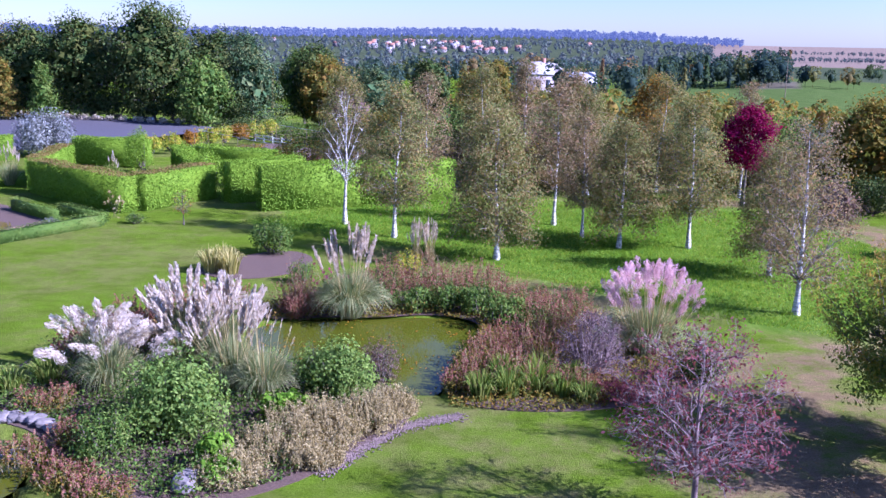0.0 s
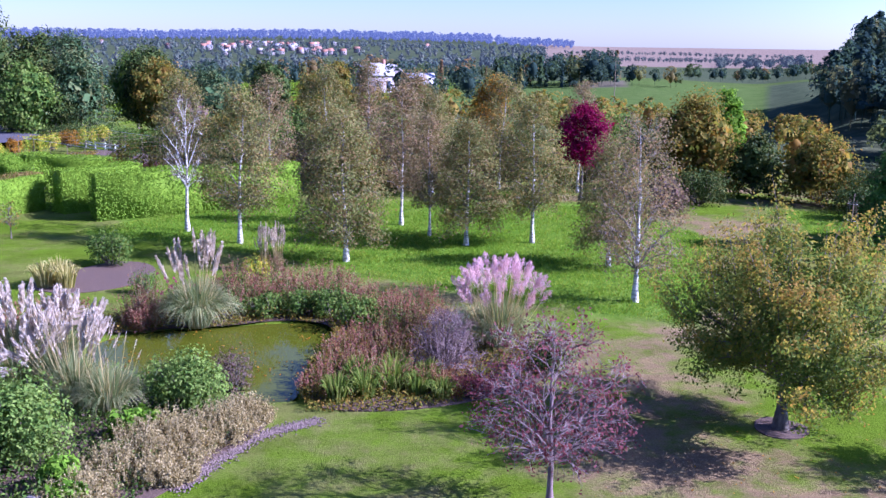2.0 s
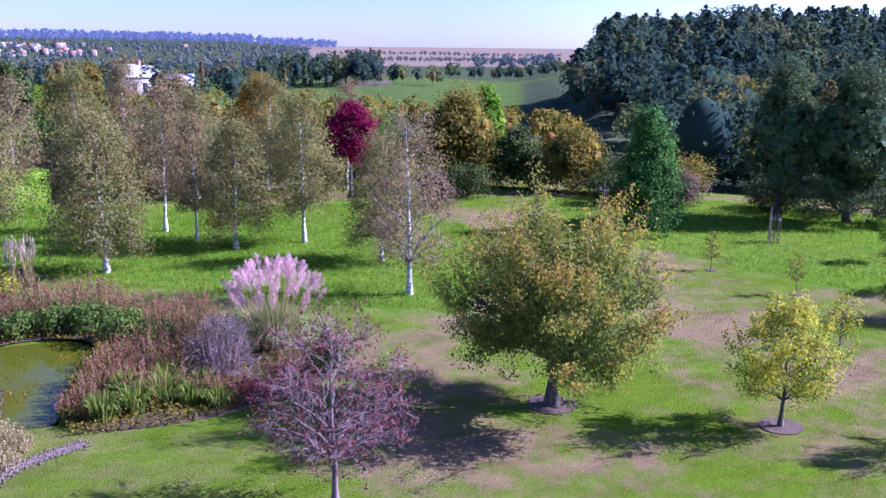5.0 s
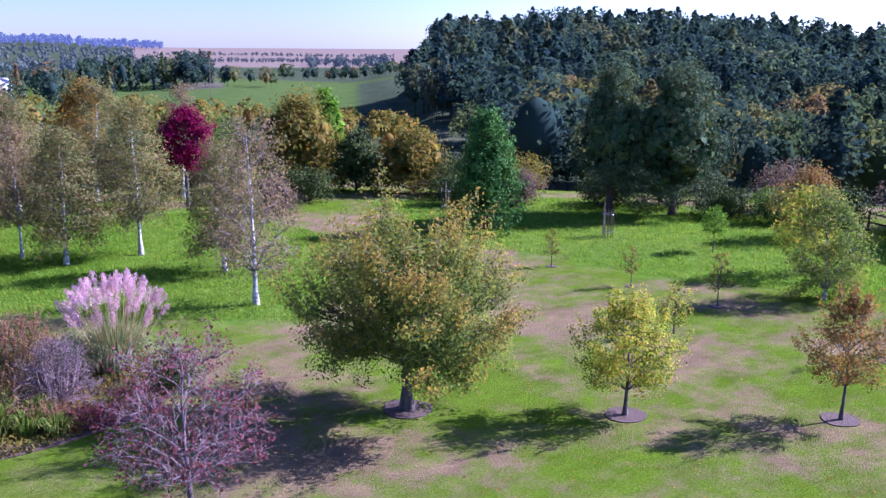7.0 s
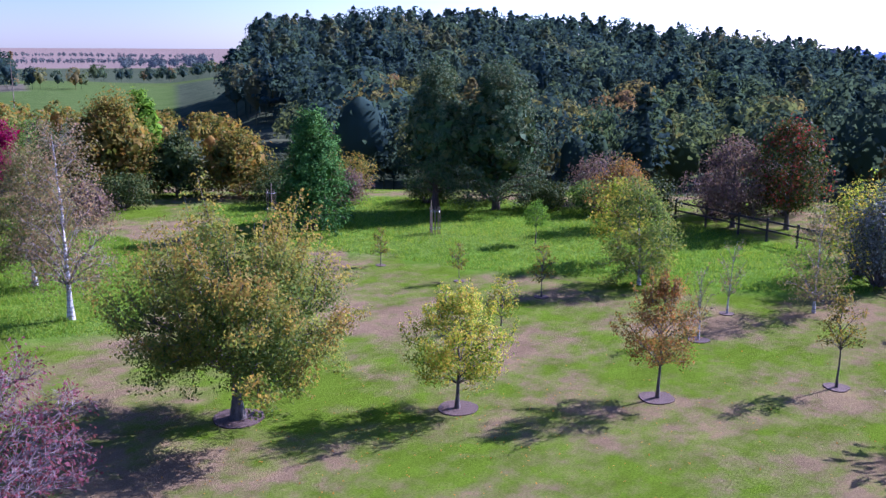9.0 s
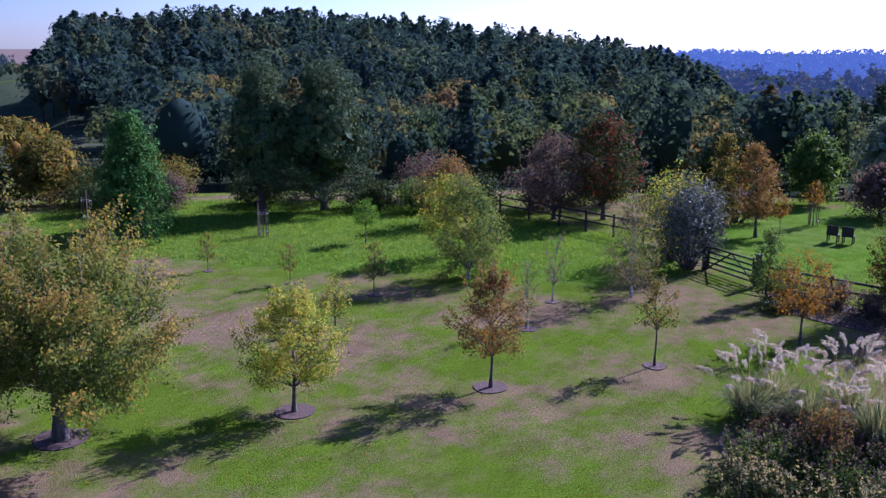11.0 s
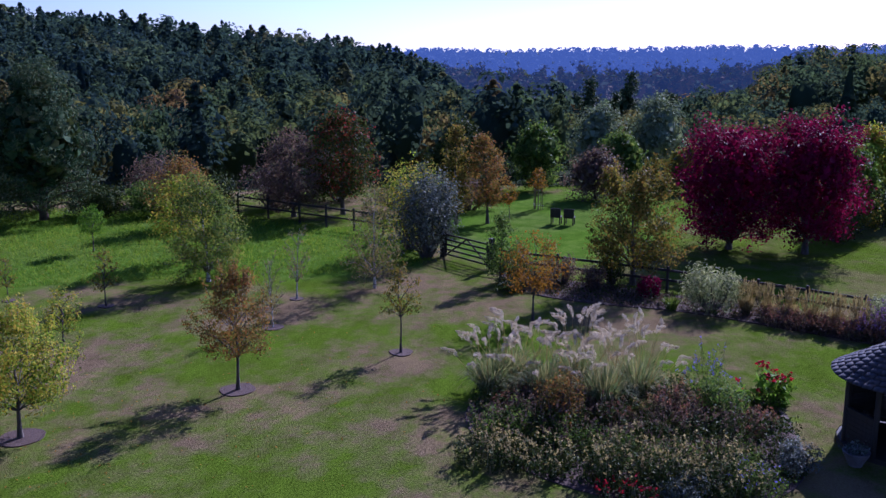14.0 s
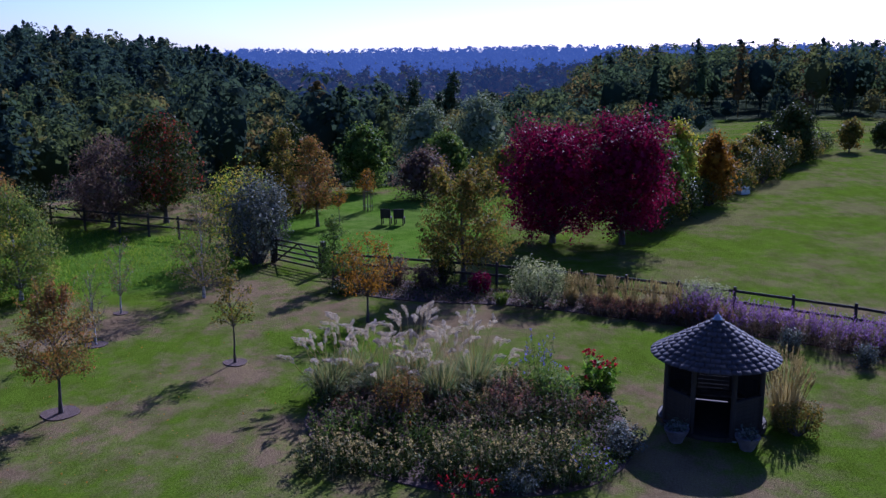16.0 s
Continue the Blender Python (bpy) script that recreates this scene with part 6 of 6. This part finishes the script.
roof = part("roof", bm, TIMBER_DARK, gaz, "dark wooden shingle roof")
SL = math.atan2(ZT - ZE, RE)
COURSES = 11
for c in range(COURSES):
    u0 = c / COURSES
    r0 = RE * (1 - u0) + 0.02
    n = max(7, round(2 * math.pi * r0 / 0.27))
    w0, w1, ln = 2 * math.pi * r0 / n * 0.47, 2 * math.pi * max(0.03, r0 - RE / COURSES * 1.2) / n * 0.47, (RE / COURSES) / math.cos(SL) * 1.25
    v = np.array([[0, -w0, 0.03], [0, w0, 0.03], [ln, w1, 0.012], [ln, -w1, 0.012], [0, -w0, 0.0], [0, w0, 0.0], [ln, w1, -0.01], [ln, -w1, -0.01]])
    me = mesh_of("shingle", v, np.array([[0, 1, 2, 3], [7, 6, 5, 4], [4, 5, 1, 0], [5, 6, 2, 1], [6, 7, 3, 2], [7, 4, 0, 3]]), SHINGLE)
    for i in range(n):
        a = (i + 0.5 * (c % 2)) * 360 / n
        o = new("shingle", me)
        o.parent = roof
        o.matrix_basis = pose(0, 0, ZE + (ZT - ZE) * u0 + 0.012, 0, 0, a) @ pose(r0, 0, R.uniform(0, 0.008), 0, 0, 180) @ pose(0, 0, 0, 0, -math.degrees(SL) + R.uniform(-1.2, 1.2), R.uniform(-1.5, 1.5))
bm = bmesh.new()
bmesh.ops.create_cone(bm, cap_ends=True, segments=12, radius1=0.13, radius2=0.015, depth=0.16, matrix=Matrix.Translation((0, 0, ZT + 0.06)))
part("finial", bm, STEEL, gaz, "pale lead cap")
for sgn in (-1, 1):
    pt = thing("planter", GX - 1.62 + sgn * 0.13, GY + 0.23 + sgn * 0.85, 0, 0, "stone bowl planter beside the summerhouse door", "planter", "planters at the summerhouse")
    bm = bmesh.new()
    for k, (r, z) in enumerate(((0.16, 0.0), (0.22, 0.15), (0.3, 0.3), (0.32, 0.36), (0.27, 0.36), (0.2, 0.3))):
        ring = [bm.verts.new((r * math.cos(i * 0.3927), r * math.sin(i * 0.3927), z)) for i in range(16)]
        if k:
            for i in range(16):
                bm.faces.new((prev[i], prev[(i + 1) % 16], ring[(i + 1) % 16], ring[i]))
        prev = ring
    bm.faces.new(prev)
    part("bowl", bm, STONE, pt)
    part("foliage", leaves(R.normal(0, 0.13, (160, 3)) * (1, 1, 0.6) + (0, 0, 0.42), 0.1), L_SILVER, pt)

# ---- island bed ----
mound("flower_bed", [(23.6, 7.6), (21.3, 6.8), (19.5, 4.6), (18.9, 2.0), (19.6, -0.3), (21.6, -1.5), (24.0, -1.2), (26.2, -0.9), (26.7, 2.0), (26.2, 6.0)], "dark earth of the island bed")
for px, py, n, h in ((25.2, 6.6, 20, 2.0), (25.6, 4.8, 22, 2.2), (25.3, 3.0, 22, 2.2), (24.2, 5.4, 18, 2.0), (24.3, 7.0, 14, 1.7), (24.3, 3.8, 16, 2.0)):
    plume_grass("miscanthus", px, py, "silver grass with nodding cream plumes", 1.5, 1.15, n, h, G_PAMPAS, P_WHITE, 0.52, 0.115, 600, 0.85, 0.62, head_count=120, pick=True, group="miscanthus in the island bed")
for i in range(24):
    px, py = 20.3 + (i % 5) * 1.15 + R.uniform(-0.3, 0.3), 5.8 - (i // 5) * 1.35 + R.uniform(-0.3, 0.3)
    leafm, headm, word = ((L_DARK, G_BUFF, "dark green and buff"), (L_PURPLE, G_RED, "reddish"), (L_DARK, L_PURPLE, "dark green and dusky purple"), (L_GREEN, L_PURPLE, "green and dusky purple"))[(i * 7 + i // 5) % 4]
    spires("perennial_clump", px, py, 0.8, 0.8, word + " dense perennials in the island bed", R.uniform(0.75, 1.4), 75, leafm, headm, 0.2, leaf_n=22, leaf_size=0.1, head_n=8, head_size=0.06, group="perennials in the island bed")
bush("shrub", 22.6, 4.7, 0.8, 0.7, 1.6, "red-brown leaved shrub in the island bed", L_ORANGE, 1800, 0.08)
bush("shrub", 24.0, 0.6, 0.9, 0.8, 1.5, "light green shrub in the island bed", L_GREEN, 2200, 0.09)
bush("shrub", 21.7, -1.1, 0.75, 0.65, 0.85, "silver-grey low shrub at the bed's corner", L_SILVER, 1800, 0.07)
bush("shrub", 19.6, 1.2, 0.8, 0.6, 0.6, "silver-leaved mound at the bed's edge", L_SILVER, 1500, 0.07)
spires("catmint_clump", 20.4, -0.2, 0.65, 0.6, "violet-blue flowers over grey-green leaves", 0.85, 80, L_GREEN, FLOWER_BLUE, 0.12, leaf_n=16, leaf_size=0.08, head_n=1, head_size=0.06, category="flowers")
spires("aster_clump", 26.3, 1.0, 0.7, 0.7, "blue-violet flower spikes at the bed's back", 1.5, 40, L_GREEN, FLOWER_BLUE, 0.16, leaf_n=16, head_n=5, head_size=0.06, category="flowers")
spires("geranium_clump", 19.0, 2.4, 0.5, 0.7, "scarlet flowers low at the bed's edge", 0.6, 30, L_DARK, FLOWER_RED, 0.1, leaf_n=10, head_n=3, head_size=0.09, category="flowers")
canna = spires("canna_clump", 26.0, -0.5, 0.65, 0.6, "broad green cannas with pink-red flowers", 1.5, 26, L_BRIGHT, FLOWER_RED, 0.12, leaf_n=9, leaf_size=0.34, head_n=6, head_size=0.12, category="flowers")
for px, py in ((24.3, -5.6), (25.0, -5.6), (24.0, -5.3)):
    plume_grass("ornamental_grass", px, py, "fine buff grass beside the summerhouse", 1.2, 0.6, 24, 1.7, G_BUFF, G_BUFF, 0.4, 0.04, 420, 0.6, head_count=24, group="grasses by the summerhouse")
bush("shrub", 23.5, -5.6, 0.7, 0.7, 1.0, "olive-gold shrub beside the summerhouse", L_OLIVE, 1600, 0.08)

# ---- fence border ----
rail_fence("rail_fence", [(47.5, 29), (46.2, 24.3), (44.6, 18.6), (40.7, 13.9)], "dark timber post and rail fence round the meadow", 1.15)
rail_fence("rail_fence", [(39.0, 11.2), (38.4, 8.0), (37.5, 3.3), (36.0, -1.9), (34.6, -5.8), (32.8, -9.6), (29.0, -15.5), (26, -19)], "dark timber post and rail fence along the border", 0.98)
gate = thing("field_gate", 39.85, 12.55, 0, math.degrees(math.atan2(13.9 - 11.2, 40.7 - 39.0)), "dark timber five-bar field gate, closed", "gate")
for sx in (-1.45, 1.45):
    part("stile", bevel_box(0.09, 0.06, 1.15, 0.008, (sx, 0, 0.66)), TIMBER_DARK, gate)
for k in range(5):
    part("bar", bevel_box(2.85, 0.04, 0.08, 0.006, (0, 0.05, 0.2 + k * 0.235)), TIMBER_DARK, gate)
for sgn in (-1, 1):
    o = part("brace", bevel_box(1.7, 0.035, 0.07, 0.006), TIMBER_DARK, gate)
    o.matrix_basis = pose(sgn * 0.7, -0.04, 0.65, 0, sgn * 33, 0)
for gx_, gy_ in ((40.78, 14.0), (38.92, 11.08)):
    o = thing("gate_post", gx_, gy_, 0, 58, "square dark timber gate post", "post", "gate posts")
    part("post", bevel_box(0.2, 0.2, 1.4, 0.02, (0, 0, 0.7)), TIMBER_DARK, o)
    part("cap", bevel_box(0.25, 0.25, 0.05, 0.01, (0, 0, 1.42)), TIMBER_DARK, o)
BORDER = [(38.6, 10.6), (37.0, 10.2), (35.4, 8.8), (34.7, 5.6), (34.9, 2.6), (33.6, -1.5), (32.2, -5.5), (30.4, -9.5), (28.3, -14), (29, -15.2), (32.6, -9.6), (34.4, -5.8), (35.8, -1.9), (37.2, 3.3), (38.2, 8)]
mound("flower_bed", BORDER, "leaf-strewn mulch border along the fence", h=0.03)
undergrowth(BORDER, 9000, 0.35, 0.09, L_PURPLE, "fallen leaves and low brown growth in the border")
undergrowth(BORDER, 6000, 0.45, 0.09, L_DARK, "low dark growth in the border")
vb = bush("variegated_shrub", 35.0, 1.5, 1.25, 1.15, 2.0, "dome of white-variegated grass-like shrub", L_VARIEG, 3600, 0.14, group="variegated domes", leafkw={"slim": 0.3})
copy_thing(vb, pose(34.3, -4.6, 0, 0, 0, 80)).scale = (0.85, 0.85, 0.78)
for k in range(6):
    plume_grass("feather_grass", 35.3 - k * 0.28, 0.2 - k * 0.75, "upright buff feather reed grass along the fence", 0.9, 0.55, 40, 1.15, G_BUFF, G_BUFF, 0.35, 0.05, 300, 0.5, head_count=26, group="feather grass along the fence")
for k in range(13):
    u = k / 12
    spires("verbena_clump", 33.7 - 4.6 * u + R.uniform(-0.3, 0.3), -4.0 - 9.0 * u, 0.75, 0.7, "mauve-flowered verbena along the fence", 1.35, 85, L_PURPLE, FLOWER_MAUVE, 0.3, leaf_n=10, head_n=12, head_size=0.06, category="flowers", group="verbena along the fence")
for k in range(6):
    spires("dusky_perennials", 34.2 - k * 0.25, -0.8 - k * 0.85, 0.6, 0.5, "dusky brown perennials before the feather grass", 0.9, 80, L_PURPLE, G_RED, 0.3, leaf_n=14, group="dusky perennials")
for px, py in ((29.2, -8.9), (27.6, -10.5), (30.6, -7.0)):
    bush("white_flower_bush", px, py, 0.45, 0.45, 0.8, "green shrub with white flowers at the lawn edge", L_SILVER, 700, 0.09, group="white-flowered shrubs")
bush("red_shrub", 36.4, 3.9, 0.55, 0.5, 0.95, "small bright red-leaved shrub on mulch", L_RED, 1200, 0.09)
sword_clump("day_lily", 34.9, 2.9, 0.5, 0.6, 110, "lime-green arching day lily clump", G_IRIS)
for px, py, h, m_, w_ in ((37.4, 7.6, 1.4, L_PURPLE, "dusky purple"), (36.6, 8.9, 1.0, L_DARK, "dark green"), (37.0, 6.2, 1.1, L_PURPLE, "brown-purple"), (37.6, 9.6, 1.6, L_OLIVE, "olive"), (35.6, 9.4, 0.6, L_DARK, "dark green"), (37.9, 5.6, 1.5, L_DARK, "dark green")):
    bush("border_shrub", px, py, 0.75, 0.7, h, w_ + " shrub in the fence border", m_, 1300, 0.1)

# ---- paddock ----
for px, py in ((50.7, 10.6), (50.7, 9.85)):
    ob = thing("garden_chair", px, py, 0, 90, "dark timber garden chair standing in the paddock", "chair", "paddock chairs")
    for sx in (-0.24, 0.24):
        for sy in (-0.24, 0.24):
            part("leg", bevel_box(0.06, 0.06, 0.4, 0.006, (sx, sy, 0.2)), TIMBER_DARK, ob)
    part("seat", bevel_box(0.58, 0.58, 0.05, 0.01, (0, 0, 0.42)), TIMBER_DARK, ob)
    part("backrest", bevel_box(0.58, 0.05, 0.5, 0.01, (0, 0.28, 0.68)), TIMBER_DARK, ob)
trough = thing("water_trough", 65.2, -11.1, float(height_at(65.2, -11.1)) - 0.02, 25, "pale galvanised water trough in the field", "trough")
for sx, sy, lx, ly in ((0, 0.32, 1.5, 0.05), (0, -0.32, 1.5, 0.05), (0.72, 0, 0.05, 0.6), (-0.72, 0, 0.05, 0.6)):
    part("side", bevel_box(lx, ly, 0.5, 0.01, (sx, sy, 0.27)), NET_WHITE, trough)
part("base", bevel_box(1.45, 0.6, 0.05, 0.01, (0, 0, 0.04)), NET_WHITE, trough)
for px, py in ((34.4, 35.8), (54.9, 12.6), (31.5, 47.0), (33.5, 45.5)):
    g = thing("tree_guard", px, py, 0, R.uniform(0, 90), "slatted timber guard round a young tree", "tree guard", "tree guards")
    for k in range(10):
        a = k * 0.6283
        part("slat", bevel_box(0.04, 0.02, 1.45, 0.004, (0.28 * math.cos(a), 0.28 * math.sin(a), 0.725)), TIMBER, g)
    part("stake", tube([[0.36, 0, 0], [0.36, 0, 1.8]], 0.035, 6), TIMBER, g)
    for z in (0.3, 1.25):
        part("hoop", tube([[0.29 * math.cos(i * 0.5236), 0.29 * math.sin(i * 0.5236), z] for i in range(13)], 0.012, 4), STEEL, g)
s6 = tree("sapling", 54.9, 12.6, 0, 2.6, 0.6, "young golden tree in a timber guard", L_AMBER, BARK, 0.5, "round", 14, 0.8, 0.035, 700, 0.1, 0.12, category="sapling")
place(s6, [(50.2, 13.2, 60, 0.9)])

# ---- long grass and fallen leaves ----
for poly, n, label in ((BIRCH_MEADOW, 75000, "long bright green grass under the birches"), (EAST_MEADOW, 52000, "long bright green meadow grass with a mown edge")):
    q = scatter(poly, n)
    tuft = 0.07 + 0.1 * (np.sin(q[:, 0] * 1.9 + np.sin(q[:, 1])) * np.sin(q[:, 1] * 2.3) > 0) * R.random(n)
    b = np.c_[q, np.zeros(n)]
    t = b + np.c_[R.normal(0, 0.07, (n, 2)), tuft]
    tagged(new("meadow_grass", mesh_of("meadow_grass", *strips(b, t, np.full(n, 0.035), np.full(n, 0.02), 1), G_MEADOW)), label, "grass", kind="stuff")
fall = np.concatenate([np.c_[R.normal(14.5, 4.0, 420), R.normal(17.5, 3.2, 420)], np.c_[R.normal(22, 4, 160), R.normal(13, 3.5, 160)], np.c_[R.uniform(4, 30, 140), R.uniform(8, 28, 140)]])
fall = fall[~inside([(0.4, 24), (8.6, 29.5), (3, 38), (-6, 33)], fall[:, 0], fall[:, 1])]
tagged(new("fallen_leaves", mesh_of("fallen_leaves", *leaves(np.c_[fall, np.full(len(fall), 0.02)], 0.06, 0.7, 0.4, 0, 1.0), L_AMBER)), "fallen yellow leaves scattered over the lawn", "leaves", kind="stuff")

# ---- far houses ----
def house(x, y, z, w, d, h, turn, roof_mat, label, group="", chimney=False, wall=None):
    ob = thing("house", x, y, z, turn, label, "house", group)
    part("wall", box_geo(-w / 2, -d / 2, -2, w / 2, d / 2, h), wall or WHITE, ob)
    o, e = 0.4, h + d * 0.42
    v = np.array([[-w / 2 - o, -d / 2 - o, h - 0.2], [w / 2 + o, -d / 2 - o, h - 0.2], [w / 2 + o, 0, e], [-w / 2 - o, 0, e], [-w / 2 - o, d / 2 + o, h - 0.2], [w / 2 + o, d / 2 + o, h - 0.2]])
    v = np.concatenate([v, v - (0, 0, 0.25)])
    f = np.array([[0, 1, 2, 3], [3, 2, 5, 4], [7, 6, 9, 8], [8, 9, 10, 11], [0, 6, 7, 1], [4, 5, 11, 10], [0, 3, 9, 6], [3, 4, 10, 9], [1, 7, 8, 2], [2, 8, 11, 5]])
    part("roof", (v, f), roof_mat, ob)
    vg = np.array([[-w / 2, -d / 2, h], [-w / 2, d / 2, h], [-w / 2, 0, e - 0.25], [w / 2, -d / 2, h], [w / 2, d / 2, h], [w / 2, 0, e - 0.25]])
    for k in (0, 3):
        part("gable", (vg[k:k + 3], np.array([[0, 1, 2]])), wall or WHITE, ob)
    for k in range(3):
        wx = -w * 0.32 + k * w * 0.32
        part("window", box_geo(wx - 0.6, -d / 2 - 0.06, h * 0.35, wx + 0.6, -d / 2 + 0.05, h * 0.75), DARKPANE, ob)
    if chimney:
        part("chimney", box_geo(w * 0.3, -0.4, h, w * 0.3 + 0.8, 0.4, e + 0.9), REDROOF, ob)
    return ob


house(24.5, 256, -6.2, 9, 7, 7.0, 20, SLATE, "pale house with slate roof among trees", chimney=True, wall=FARWALL)
house(29.5, 259, -6.2, 6, 6, 7.0, 110, SLATE, "pale gabled wing of the country house", wall=FARWALL)
house(37.5, 262, -5.0, 9, 6, 3.4, 10, SLATE, "long low pale-roofed outbuilding", wall=FARWALL)
h1 = house(0, 1500, float(height_at(0, 1500)), 10, 8, 5, 10, REDROOF, "far pale house with red tiled roof", "far town", wall=FARWALL)
h2 = house(40, 1540, float(height_at(40, 1540)), 9, 7, 5, -15, SLATE, "far pale house with grey roof", "far town", wall=FARWALL)
for i in range(46):
    a, r = radians(R.normal(0.5, 3.6)), R.uniform(1450, 1950)
    x, y = r * math.sin(a), r * math.cos(a)
    c = copy_thing(h1 if i % 3 else h2, pose(x, y, float(height_at(x, y)) + 1.5, 0, 0, R.uniform(-40, 40)))
mast = thing("mast", 91.5, 251, -10, 0, "slim pale pole on the far field", "mast")
part("pole", tube([[0, 0, 0], [0, 0, 15.5]], [0.13, 0.07], 6), TIMBER, mast)
part("crossarm", tube([[-0.8, 0, 14.8], [0.8, 0, 14.8]], 0.06, 6), TIMBER, mast)
